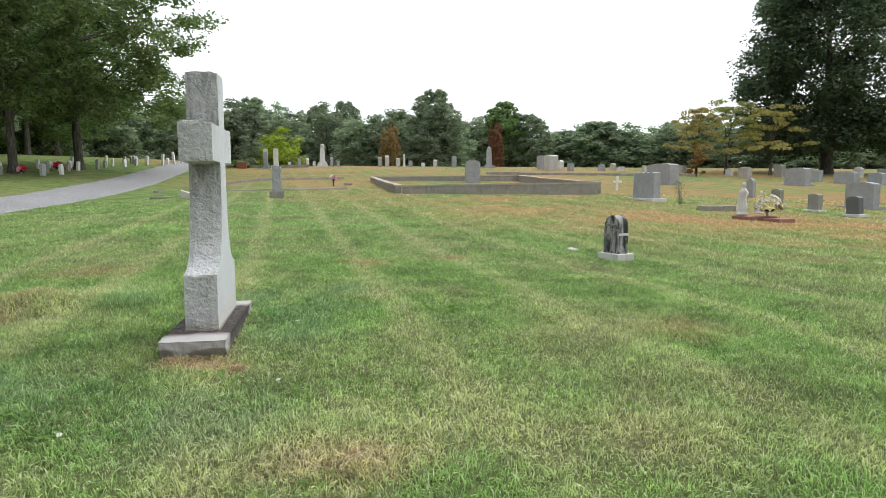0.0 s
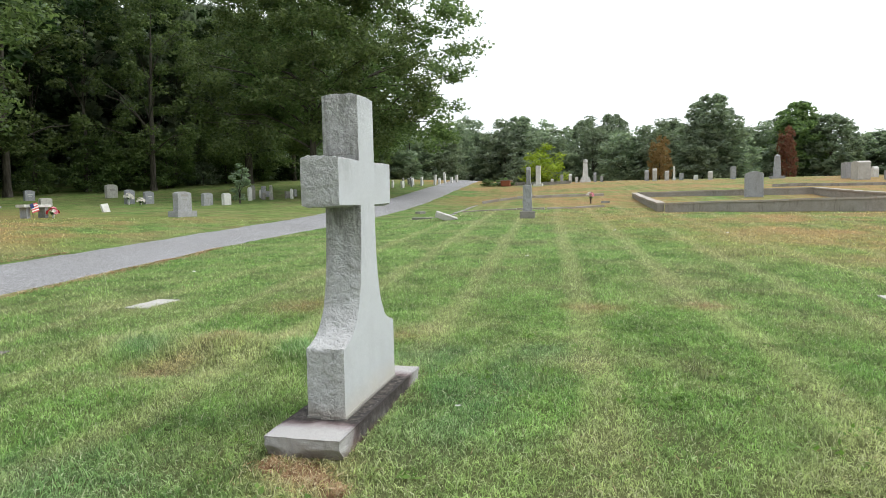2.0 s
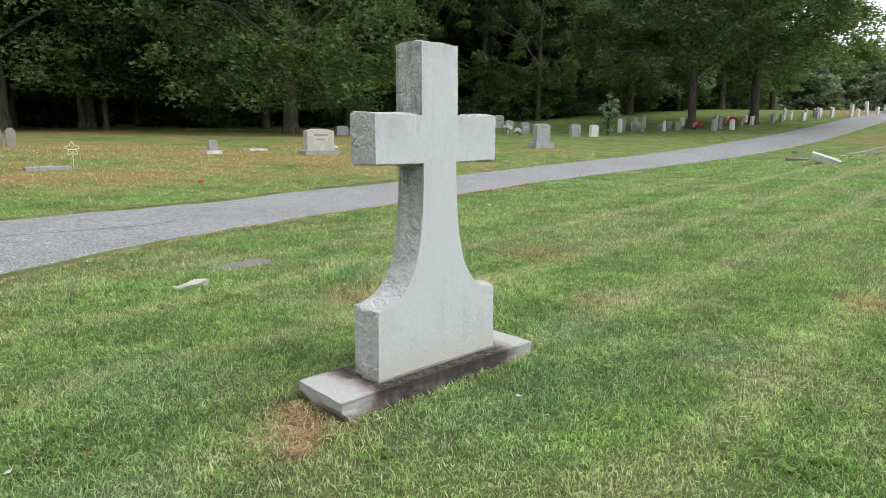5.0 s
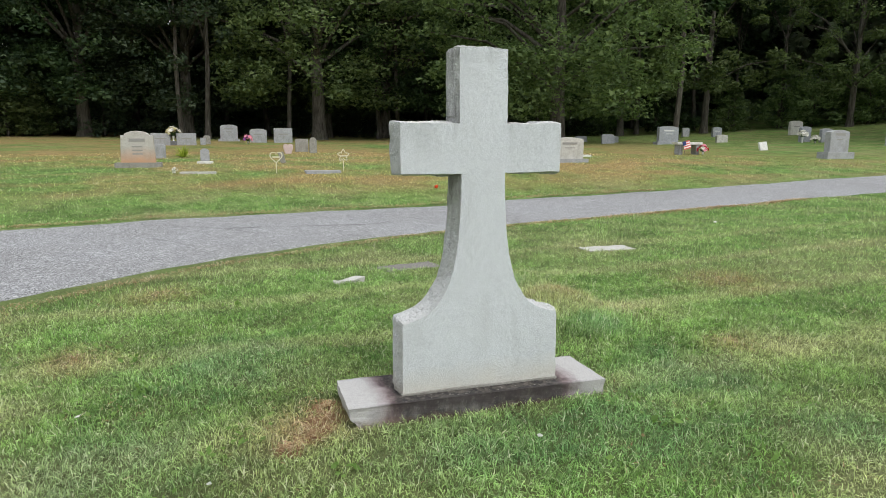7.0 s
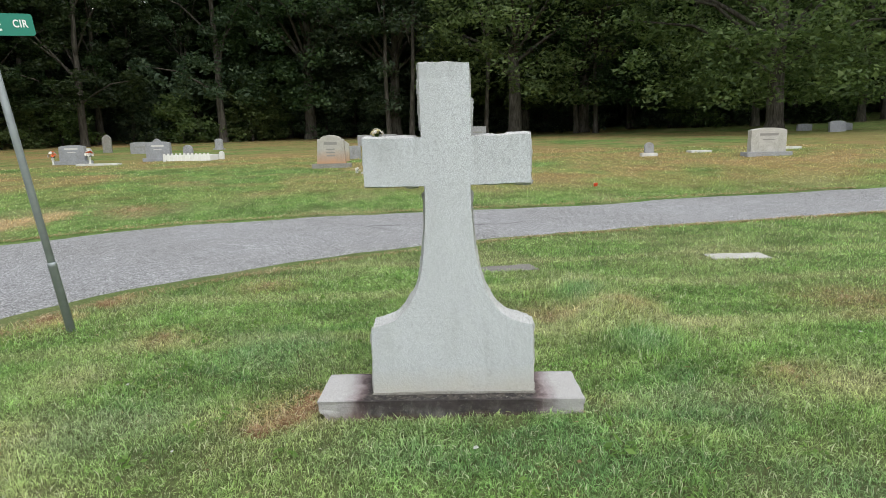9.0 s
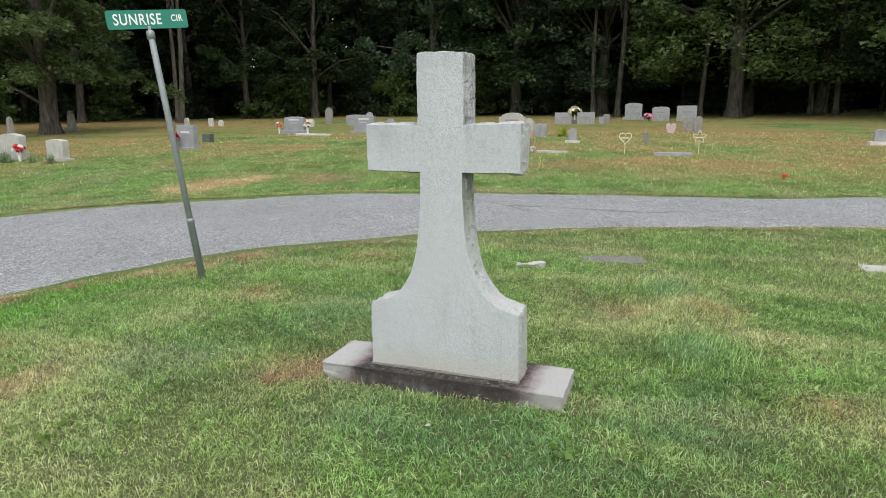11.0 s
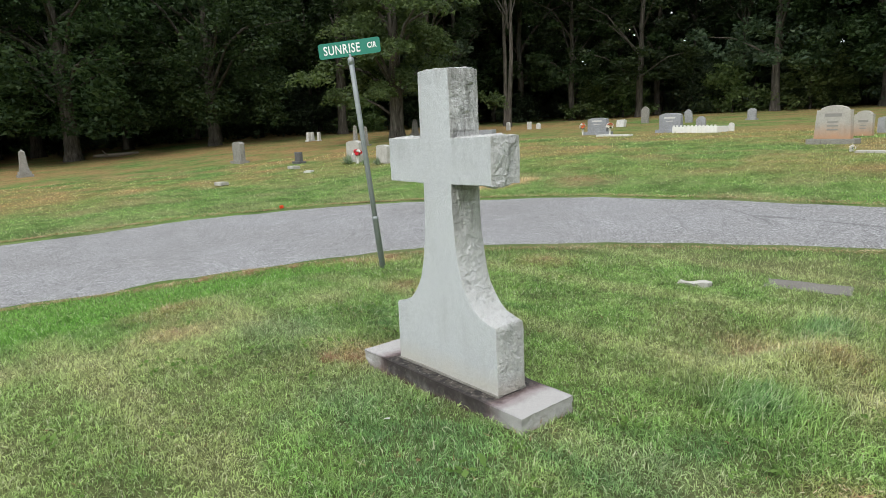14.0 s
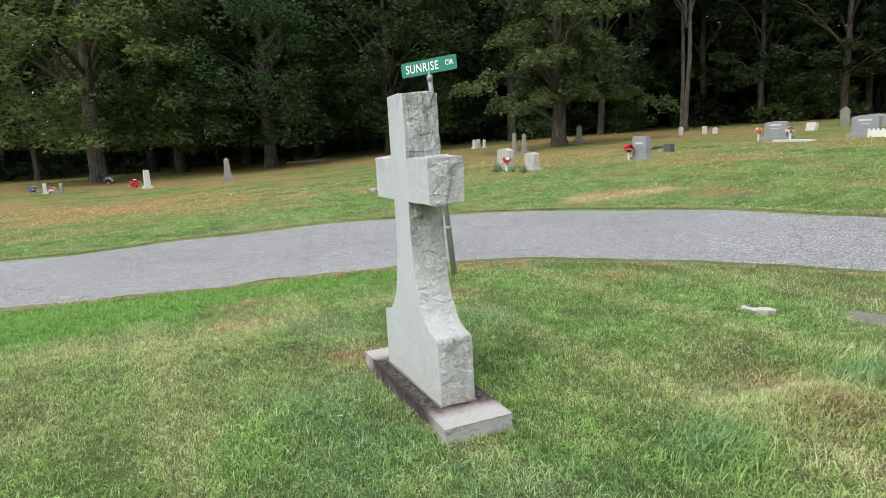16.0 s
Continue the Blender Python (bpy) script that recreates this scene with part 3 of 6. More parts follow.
def slab_of(outline, depth, bevel=0.008):
    """An upright slab: an outline in y and z, thickened along x, edges rounded."""
    bm = bmesh.new()
    vs = [bm.verts.new((-depth / 2, y, z)) for y, z in outline]
    f = bm.faces.new(vs)
    r = bmesh.ops.extrude_face_region(bm, geom=[f])
    for v in r["geom"]:
        if isinstance(v, bmesh.types.BMVert):
            v.co.x += depth
    rim = [e for e in bm.edges if abs(e.verts[0].co.x - e.verts[1].co.x) < 1e-6]
    bmesh.ops.bevel(bm, geom=rim, offset=bevel, segments=2, profile=0.6, affect="EDGES")
    return bm


def turned(profile, sides=20):
    """A round shape from rows of radius and height."""
    bm = bmesh.new()
    rings = []
    for r, z in profile:
        rings.append([bm.verts.new((r * math.cos(2 * math.pi * i / sides), r * math.sin(2 * math.pi * i / sides), z)) for i in range(sides)])
    for a, b in zip(rings, rings[1:]):
        for i in range(sides):
            bm.faces.new((a[i], a[(i + 1) % sides], b[(i + 1) % sides], b[i]))
    bm.faces.new(rings[0][::-1])
    bm.faces.new(rings[-1])
    return bm


def rough_up(bm, amount, scale, keep_below=None):
    """Break up the surface of a stone."""
    for v in bm.verts:
        if keep_below is not None and v.co.z < keep_below:
            continue
        v.co += noise.noise_vector(v.co * scale) * amount


# ---- ground and drive ----
def spread(reach, near, count):
    """Coordinates from -reach to reach, close together near 0."""
    u = np.linspace(-1, 1, count)
    k = math.asinh(reach / near)
    return near * np.sinh(k * u)


def ground_sheet():
    xs, ys = spread(2500, 2.4, 361), spread(2500, 2.4, 361)
    gx, gy = np.meshgrid(xs, ys)
    zz = land(np.clip(gx, -150, 150), np.clip(gy, -150, 150))
    verts = np.stack([gx, gy, zz], -1).reshape(-1, 3)
    n = len(xs)
    i = np.arange((n - 1) * (n - 1))
    a = (i // (n - 1)) * n + i % (n - 1)
    faces = np.stack([a, a + 1, a + n + 1, a + n], -1)
    me = mesh_of("ground", verts.tolist(), faces.tolist(), [M["turf"]], smooth=True)
    return tagged(new("ground", me), "mown green cemetery lawn with straw and brown patches", "lawn", kind="structure")


ground_sheet()


def smooth_line(points, count):
    """A soft curve through a few plan points."""
    p = np.array(points, float)
    t = np.r_[0, np.cumsum(np.hypot(*np.diff(p, axis=0).T))]
    s = np.linspace(0, t[-1], count)
    m = np.gradient(p, t, axis=0)
    j = np.clip(np.searchsorted(t, s, side="right") - 1, 0, len(t) - 2)
    h = (t[j + 1] - t[j])[:, None]
    u = ((s - t[j]) / (t[j + 1] - t[j]))[:, None]
    return (2 * u**3 - 3 * u**2 + 1) * p[j] + (u**3 - 2 * u**2 + u) * h * m[j] + (-2 * u**3 + 3 * u**2) * p[j + 1] + (u**3 - u**2) * h * m[j + 1]


NEAR_EDGE = [(30, -13.5), (16, -10.0), (8, -7.8), (3.4, -6.2), (1.3, -5.5), (-0.1, -4.95), (-1.4, -4.3), (-2.6, -3.4), (-3.5, -2.4), (-4.4, -1.3), (-5.1, -0.2), (-5.85, 1.5), (-6.45, 3.6), (-7.1, 7.3), (-7.75, 11.5), (-8.4, 18.5), (-9.5, 33.0), (-9.9, 45.0), (-10.6, 62.0), (-12.5, 80.0), (-16, 105.0)]
FAR_EDGE = [(31, -17.5), (16, -14.2), (8, -12.3), (3.8, -11.5), (0.3, -11.45), (-1.8, -11.1), (-3.8, -10.4), (-5.5, -9.3), (-6.7, -7.8), (-7.62, -6.0), (-8.3, -3.0), (-8.55, -1.2), (-8.85, 1.7), (-9.4, 4.6), (-10.05, 9.3), (-10.7, 13.5), (-11.9, 23.0), (-13.1, 33.0), (-13.3, 45.0), (-13.7, 60.0), (-16.0, 80.0), (-20, 105.0)]


def drive():
    count, across = 420, 14
    a, b = smooth_line(NEAR_EDGE, count), smooth_line(FAR_EDGE, count)
    rag = random.Random(5)
    verts, faces = [], []
    for i in range(count):
        ja = 0.09 * noise.noise((a[i][0] * 0.9, a[i][1] * 0.9, 3.0)) + 0.05 * rag.uniform(-1, 1)
        jb = 0.09 * noise.noise((b[i][0] * 0.9, b[i][1] * 0.9, 7.0)) + 0.05 * rag.uniform(-1, 1)
        for k in range(across + 1):
            u = k / across
            p = a[i] * (1 - u) + b[i] * u + (a[i] - b[i]) / 4.2 * (ja * (1 - u) ** 6 + jb * u**6)
            edge = 0.0 if 0 < k < across else 1.0
            z = gz(*p) + 0.014 + 0.012 * math.sin(math.pi * u) - 0.05 * edge
            verts.append((p[0], p[1], z))
    w = across + 1
    for i in range(count - 1):
        for k in range(across):
            faces.append((i * w + k, i * w + k + 1, (i + 1) * w + k + 1, (i + 1) * w + k))
    me = mesh_of("road", verts, faces, [M["asphalt"]], smooth=True)
    return tagged(new("road", me), "narrow curving cemetery drive of worn gray asphalt", "road", kind="structure")


drive()


# ---- the cross ----
def facet(q, scale):
    """Flat broken planes meeting in ridges, as a pitching chisel leaves them: about 0 to 1."""
    w = q * scale
    low = 9.0
    for p in noise.voronoi(w)[1]:
        a = noise.noise_vector(p * 3.7 + Vector((5.1, 1.3, 2.2)))
        low = min(low, 0.55 + 0.8 * a.z + 0.7 * (a.x * (w.y - p.y) + a.y * (w.z - p.z) + a.z * (w.x - p.x)))
    return max(-0.2, min(1.2, low))


def cross_monument():
    e = thing("cross_monument", 0, 0, 0, "tall weathered white granite cross with rock-faced edges on stained base", "grave monument", z=0.0)
    half = [(0.4325, 0.0), (0.431, 0.18), (0.429, 0.352), (0.425, 0.372), (0.37, 0.386), (0.307, 0.408), (0.268, 0.438), (0.232, 0.478), (0.205, 0.52), (0.181, 0.567), (0.162, 0.63), (0.146, 0.702), (0.132, 0.8), (0.123, 0.91), (0.118, 1.02), (0.117, 1.118), (0.424, 1.12), (0.428, 1.24), (0.426, 1.366), (0.126, 1.362), (0.128, 1.55), (0.125, 1.722)]
    ring = half + [(0, 1.728)] + [(-y, z) for y, z in half[::-1]]
    # closely spaced outline, corners kept
    fine = []
    for (y0, z0), (y1, z1) in zip(ring, ring[1:]):
        n = max(1, round(math.hypot(y1 - y0, z1 - z0) / 0.008))
        fine += [(y0 + (y1 - y0) * i / n, z0 + (z1 - z0) * i / n) for i in range(n)]
    fine.append(ring[-1])
    pts = np.array(fine)
    cuts, deep = 27, 0.21
    tang = np.gradient(pts, axis=0)
    tang /= np.linalg.norm(tang, axis=1)[:, None] + 1e-9
    out = np.stack([tang[:, 1], -tang[:, 0]], -1)
    verts, faces, mats = [], [], []
    for (y, z), (ny, nz) in zip(pts, out):
        for k in range(cuts):
            u = k / (cuts - 1)
            x = -deep / 2 + deep * u
            swell = min(1.0, math.sin(math.pi * u) * 1.7)
            q = Vector((x, y, z))
            chip = 0.024 * facet(q, 8.0) + 0.011 * facet(q, 21.0) + noise.noise(q * 44.0) * 0.003 + noise.noise(q * 90.0) * 0.002
            lift = swell * (chip - 0.003) if 0 < k < cuts - 1 else 0.0035 * noise.noise(q * 26.0) - 0.001
            inner = 0.35 if (abs(abs(y) - 0.12) < 0.03 and 1.08 < z < 1.40) else 1.0
            verts.append((x + 0.002 * noise.noise(q * 20) * (0 < k < cuts - 1), y + ny * lift * inner, z + nz * lift * inner))
    for i in range(len(pts) - 1):
        for k in range(cuts - 1):
            faces.append((i * cuts + k, i * cuts + k + 1, (i + 1) * cuts + k + 1, (i + 1) * cuts + k))
            mats.append(1)
    # smooth front and back, built from short rows between the two sides
    for k, flip in ((0, False), (cuts - 1, True)):
        f = [i * cuts + k for i in range(len(pts))]
        faces.append(f[::-1] if flip else f)
        mats.append(0)
    faces.append([k for k in range(cuts)] + [(len(pts) - 1) * cuts + k for k in range(cuts - 1, -1, -1)])
    mats.append(1)
    me = mesh_of("cross", verts, faces, [M["cross_face"], M["cross_rock"]], mats)
    bm = bmesh.new()
    bm.from_mesh(me)
    bmesh.ops.triangulate(bm, faces=[f for f in bm.faces if len(f.verts) > 4])
    bmesh.ops.recalc_face_normals(bm, faces=bm.faces)
    bm.to_mesh(me)
    bm.free()
    c = part("cross", me, None, e, "rough-edged cross with smooth face")
    c.matrix_basis = pose(0.005, 0, 0.117, 0.55, 0, 0)
    # base block: smooth top, rough sides, one broken end
    bm = bmesh.new()
    bmesh.ops.create_cube(bm, size=1)
    bmesh.ops.subdivide_edges(bm, edges=bm.edges[:], cuts=23, use_grid_fill=True)
    for v in bm.verts:
        u = v.co.copy()
        q = Vector((u.x * 0.39, u.y * 1.40, 0.112 if u.z > 0.49 else -0.12 + (u.z + 0.5) * 0.232))
        d = abs(noise.noise(q * 8)) * 0.014 + noise.noise(q * 28) * 0.006
        if u.z > 0.49:
            d = 0.004 + 0.4 * d
        q.x += math.copysign(d, u.x) if abs(u.x) > 0.49 else 0
        q.y += math.copysign(d, u.y) if abs(u.y) > 0.49 else 0
        if u.z < 0.49:
            if u.y < -0.44 and q.z < 0.06:
                q.y += 0.075 * min(1.0, (0.06 - q.z) / 0.08) * max(0.0, 0.55 + 1.3 * noise.noise(q * 7)) * (u.y + 0.5 < 0.03)
        q.z += 0.0025 * noise.noise(q * 14)
        v.co = q
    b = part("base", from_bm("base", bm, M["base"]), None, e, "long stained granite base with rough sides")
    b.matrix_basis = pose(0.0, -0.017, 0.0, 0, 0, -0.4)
    bm = block(0.225, 0.875, 0.016, 0, 0, 0.109, 0.004)
    bmesh.ops.subdivide_edges(bm, edges=bm.edges[:], cuts=3, use_grid_fill=True)
    rough_up(bm, 0.006, 14.0)
    m = part("mortar_joint", bm, M["old"], e, "dark crumbling mortar bed")
    m.matrix_basis = pose(0.005, 0, 0)
    return e


cross_monument()


# ---- street sign ----
def street_sign():
    e = thing("street_sign", -1.66, -3.11, 0, "leaning galvanised steel post with green street name blade", "street sign", sink=0.0)
    foot, top = Vector((0, 0, -0.25)), Vector((0.045, -0.375, 2.33))
    way = (top - foot).normalized()
    stand = way.to_track_quat("Z", "X").to_matrix().to_4x4()
    post = part("post", turned([(0.029, 0), (0.029, 2.56), (0.026, 2.57)], 18), M["steel"], e, smooth=True)
    post.matrix_basis = Matrix.Translation(foot) @ stand
    sl = part("sleeve", turned([(0.034, 0), (0.034, 0.8), (0.036, 0.802), (0.036, 0.83), (0.03, 0.84)], 18), M["steel"], e, "wider ground sleeve", smooth=True)
    sl.matrix_basis = Matrix.Translation(foot) @ stand
    cap = part("cap_bracket", turned([(0.036, 0), (0.036, 0.06), (0.03, 0.075), (0.014, 0.08), (0.014, 0.115)], 18), M["steel"], e, smooth=True)
    cap.matrix_basis = Matrix.Translation(foot + way * 2.525) @ stand
    # blade: its own axes are along, out and up
    along = Vector((-0.493, 0.469, 0.061)).normalized()
    up = (Vector((0.0, -0.14, 1.0)) - along * along.dot(Vector((0.0, -0.14, 1.0)))).normalized()
    outw = up.cross(along)
    turn = Matrix((along, outw, up)).transposed().to_4x4()
    mid = Vector((0.039, -0.395, 2.425))
    outline = []
    for cy, cz, a0 in ((0.322, 0.062, 0), (-0.322, 0.062, 90), (-0.322, -0.062, 180), (0.322, -0.062, 270)):
        for k in range(6):
            a = radians(a0 + 18 * k)
            outline.append((cy + 0.022 * math.cos(a), cz + 0.022 * math.sin(a)))
    bm = bmesh.new()
    vs = [bm.verts.new((y, 0, z)) for y, z in outline]
    r = bmesh.ops.extrude_face_region(bm, geom=[bm.faces.new(vs)])
    for v in r["geom"]:
        if isinstance(v, bmesh.types.BMVert):
            v.co.y += 0.004
    blade = part("name_blade", bm, M["sign_green"], e, "green reflective blade with white letters")
    blade.matrix_basis = Matrix.Translation(mid) @ turn
    for word, size, x, z, wide in (("SUNRISE", 0.128, -0.29, -0.046, 0.78), ("CIR", 0.075, 0.2, -0.02, 0.8)):
        cu = bpy.data.curves.new(word.lower(), "FONT")
        cu.body, cu.size, cu.extrude, cu.space_character, cu.offset = word, size, 0.0008, 1.12, 0.0018
        tmp = bpy.data.objects.new("letters", cu)
        scene.collection.objects.link(tmp)
        me = bpy.data.meshes.new_from_object(tmp.evaluated_get(bpy.context.evaluated_depsgraph_get()))
        bpy.data.objects.remove(tmp)
        me.materials.clear()
        me.materials.append(M["sign_white"])
        for v in me.vertices:
            v.co = Vector((x + v.co.x * wide, -0.0015 - v.co.z, z + v.co.y * 1.08))
        part("lettering", me, None, blade, "white capital letters")
    return e


street_sign()


# ---- gravestones ----
def crest(w, h, top):
    """The outline of a stone's face, by the shape of its top."""
    a = w / 2
    if top == "flat":
        return [(-a, 0), (a, 0), (a, h), (-a, h)]
    if top == "round":
        r, n = a, 12
        rise = min(a, 0.35 * h)
        return [(-a, 0), (a, 0)] + [(r * math.cos(math.pi * i / n), h - rise + rise * math.sin(math.pi * i / n)) for i in range(n + 1)]
    if top == "pointed":
        return [(-a, 0), (a, 0), (a, h * 0.82), (a * 0.45, h * 0.95), (0, h), (-a * 0.45, h * 0.95), (-a, h * 0.82)]
    if top == "shouldered":
        n = 8
        return [(-a, 0), (a, 0), (a, h * 0.86), (a * 0.8, h * 0.86)] + [(a * 0.8 * math.cos(math.pi * i / n), h * 0.86 + h * 0.14 * math.sin(math.pi * i / n)) for i in range(1, n)] + [(-a * 0.8, h * 0.86), (-a, h * 0.86)]
    if top == "heart":
        n = 20
        return [(-a * 0.55, 0), (a * 0.55, 0)] + [(a * math.cos(math.pi * i / n), h * (0.6 + 0.4 * math.sin(math.pi * i / n) ** 0.5 - 0.16 * math.exp(-((math.cos(math.pi * i / n) / 0.22) ** 2)))) for i in range(n + 1)]
    if top == "scalloped":
        pts = [(-a, 0), (a, 0)]
        n = 24
        for i in range(n + 1):
            u = 1 - 2 * i / n
            pts.append((a * u, h - 0.05 * h + 0.05 * h * abs(math.sin(2 * math.pi * u))))
        return pts
    n = 12
    drop = 0.1 * h
    return [(-a, 0), (a, 0)] + [(a * (1 - 2 * i / n), h - drop + drop * (1 - (1 - 2 * i / n) ** 2) ** 0.8) for i in range(n + 1)]


def bars(w, z0, rows, x, thick=0.012):
    """Plain raised bars in place of an inscription."""
    bm = bmesh.new()
    for z, share, tall in rows:
        g = bmesh.ops.create_cube(bm, size=1)["verts"]
        for v in g:
            v.co = Vector((x + v.co.x * thick, v.co.y * w * share, z0 + z + v.co.z * tall))
    return bm


def gravestone(x, y, w, h, d=0.18, top="serpentine", mat="gray", base=None, label="", yaw=0.0, lean=(0, 0), words=0, base_mat=None, group="gravestones", rough=0.0, kind="gravestone", flare=0.0):
    e = thing(kind, x, y, yaw, label or "upright gray granite gravestone on the grass", "gravestone", group, sink=0.03)
    z0 = 0.0
    if base:
        bw, bd, bh = base
        part("base", block(bd, bw, bh + 0.06, 0, 0, -0.03, 0.012), M[base_mat or mat], e)
        z0 = bh + 0.03
    bm = slab_of(crest(w, h - z0 + 0.03, top), d, min(0.012, d * 0.12))
    for v in bm.verts:
        v.co.y *= 1 + flare * (1 - v.co.z / h)
    if rough > 0:
        bmesh.ops.subdivide_edges(bm, edges=bm.edges[:], cuts=2, use_grid_fill=True)
        rough_up(bm, rough, 9.0, 0.02)
    t = part("tablet", bm, M[mat], e)
    t.matrix_basis = pose(0, 0, z0, lean[0], lean[1], 0)
    if words:
        rows = [(h * 0.62, 0.52, 0.085 * h)] + [(h * (0.44 - 0.1 * i), 0.34, 0.035 * h) for i in range(words - 1)]
        part("inscription", bars(w, 0, rows, d / 2), M["inscription_pale" if mat in ("dark", "blue_gray") else "inscription"], t, "unreadable carved lettering")
    return e


def obelisk(x, y, w, h, mat="old", tiers=2, label="", yaw=0.0, ball=False, group="gravestones"):
    e = thing("obelisk", x, y, yaw, label or "weathered stone obelisk on a stepped base", "obelisk", group, sink=0.03)
    z = 0.0
    for i in range(tiers):
        k = 1.9 - 0.38 * i
        th = 0.11 * h
        part("plinth", block(w * k, w * k, th + 0.02, 0, 0, z - 0.02, 0.012), M[mat], e)
        z += th
    bm = block(w, w, h - z - 0.08 * h, 0, 0, z, 0.008, 0.68)
    part("shaft", bm, M[mat], e)
    if ball:
        part("finial", turned([(w * 0.2, 0), (w * 0.42, 0.02 * h), (w * 0.42, 0.05 * h), (w * 0.22, 0.06 * h), (w * 0.4, 0.09 * h), (w * 0.3, 0.13 * h), (0.01, 0.15 * h)], 14), M[mat], e, smooth=True).matrix_basis = pose(0, 0, h * 0.92)
    else:
        part("cap", block(w * 0.68, w * 0.68, 0.08 * h, 0, 0, h * 0.92, 0.0, 0.05), M[mat], e)
    return e


def pillar(x, y, w, h, mat="marble", label="", lean=0.0, base=True):
    e = thing("pillar_gravestone", x, y, 12, label or "narrow weathered marble pillar gravestone", "gravestone", "gravestones", sink=0.03)
    if base:
        part("base", block(w * 1.5, w * 1.5, 0.16 * h, 0, 0, 0, 0.01), M[mat], e)
    p = part("pillar", block(w, w, h * (0.84 if base else 1.0), 0, 0, 0.16 * h if base else 0.0, 0.015, 0.86), M[mat], e)
    p.matrix_basis = pose(0, 0, 0, lean, lean * 0.5)
    return e


def flush_marker(x, y, sx, sy, yaw, mat, label, proud=0.015, tilt=(0, 0), worn=0.006):
    bm = block(sx, sy, 0.1, 0, 0, -0.1 + proud, 0.008)
    bmesh.ops.subdivide_edges(bm, edges=[e for e in bm.edges if e.calc_length() > 0.05], cuts=4, use_grid_fill=True)
    rough_up(bm, worn, 9.0)
    ob = new("flush_marker", from_bm("flush_marker", bm, M[mat]))
    ob.matrix_basis = pose(x, y, gz(x, y) + 0.005, tilt[0], tilt[1], yaw)
    return tagged(ob, label, "grave marker", "flush markers")


def bloom(x, y, z, r, petals, seed, label, vase="white_paint", stems=0.12, count=16):
    """A bunch of flowers in a small vase."""
    rng = random.Random(seed)
    e = new("flower_bunch")
    e.matrix_basis = pose(x, y, z)
    tagged(e, label, "flowers", "grave flowers")
    part("vase", turned([(0.035, 0), (0.05, 0.02), (0.035, 0.05), (0.055, stems), (0.06, stems + 0.01)], 12), M[vase], e, smooth=True)
    names = petals if isinstance(petals, tuple) else (petals,)
    heads = []
    for nm in names:
        bm = bmesh.new()
        for tier, up in ((1.0, 0.3), (0.6, 0.7)):
            for k in range(6):
                b = 6.283 * (k + 0.5 * (tier < 1)) / 6
                p = Vector((math.cos(b), math.sin(b), up)) * tier
                q = Vector((math.cos(b + 0.5), math.sin(b + 0.5), up + 0.25)) * tier * 0.7
                o = Vector((math.cos(b - 0.5), math.sin(b - 0.5), up + 0.25)) * tier * 0.7
                bm.faces.new([bm.verts.new((0, 0, 0)), bm.verts.new(o), bm.verts.new(p), bm.verts.new(q)])
        heads.append(from_bm("blossom", bm, M[nm]))
    for i in range(count):
        a, el = rng.uniform(0, 6.28), rng.uniform(0.1, 1.4)
        d = Vector((math.cos(a) * math.cos(el), math.sin(a) * math.cos(el), math.sin(el)))
        c = d * r * rng.uniform(0.6, 1.0) + Vector((0, 0, stems + r * 0.25))
        bl = part("blossom", heads[i % len(heads)], None, e)
        bl.matrix_basis = Matrix.Translation(c) @ d.to_track_quat("Z", "X").to_matrix().to_4x4() @ Matrix.Scale(r * rng.uniform(0.34, 0.52), 4)
    bm = bmesh.new()
    for i in range(count * 2):
        a = rng.uniform(0, 6.28)
        d = Vector((math.cos(a), math.sin(a), rng.uniform(0.0, 1.0))).normalized() * r * rng.uniform(0.6, 1.1)
        side = Vector((-math.sin(a), math.cos(a), 0)) * r * 0.12
        c = Vector((0, 0, stems * 0.9))
        bm.faces.new([bm.verts.new(c), bm.verts.new(c + d * 0.6 + side), bm.verts.new(c + d), bm.verts.new(c + d * 0.6 - side)])
    part("leaves", bm, M["flower_leaf"], e)
    return e


W = "west field gravestones"
# --- beyond the drive, west ---
gravestone(-21.55, -14.7, 1.0, 0.74, 0.2, "serpentine", "blue_gray", (1.35, 0.36, 0.14), "blue-gray granite headstone between two vases of flowers", words=2, group=W)
bloom(-21.4, -15.42, gz(-21.4, -15.42), 0.17, ("flower_orange", "flower_white"), 1, "orange and white flowers in a white vase", count=14, stems=0.3)
bloom(-21.4, -13.98, gz(-21.4, -13.98), 0.17, ("flower_orange", "flower_white"), 2, "orange and white flowers in a white vase", count=14, stems=0.3)
gravestone(-28.0, -17.9, 0.5, 0.38, 0.22, "flat", "marble", None, "small low white marble headstone", group=W, lean=(0, -12))
gravestone(-31.8, -18.8, 0.48, 0.97, 0.12, "pointed", "old", None, "dark narrow pointed old gravestone", group=W)
gravestone(-22.6, -11.8, 0.98, 0.78, 0.2, "serpentine", "blue_gray", (1.25, 0.34, 0.12), "blue-gray granite headstone with a carved emblem", words=2, group=W)
gravestone(-32.8, -13.0, 0.44, 0.62, 0.14, "shouldered", "gray", (0.6, 0.26, 0.08), "small gray granite headstone near the trees", group=W)
gravestone(-31.4, -15.8, 0.42, 0.72, 0.12, "pointed", "gray", None, "leaning pointed gray gravestone near the trees", group=W, lean=(7, 0))
gravestone(-17.1, -3.78, 0.8, 1.02, 0.24, "shouldered", "rusty", (1.2, 0.5, 0.13), "rust-stained pale granite headstone on a rough base", words=4, group=W, base_mat="old", flare=0.14)
gravestone(-19.9, -3.9, 0.5, 0.74, 0.2, "shouldered", "rusty", None, "small rust-stained granite headstone", words=3, group=W)
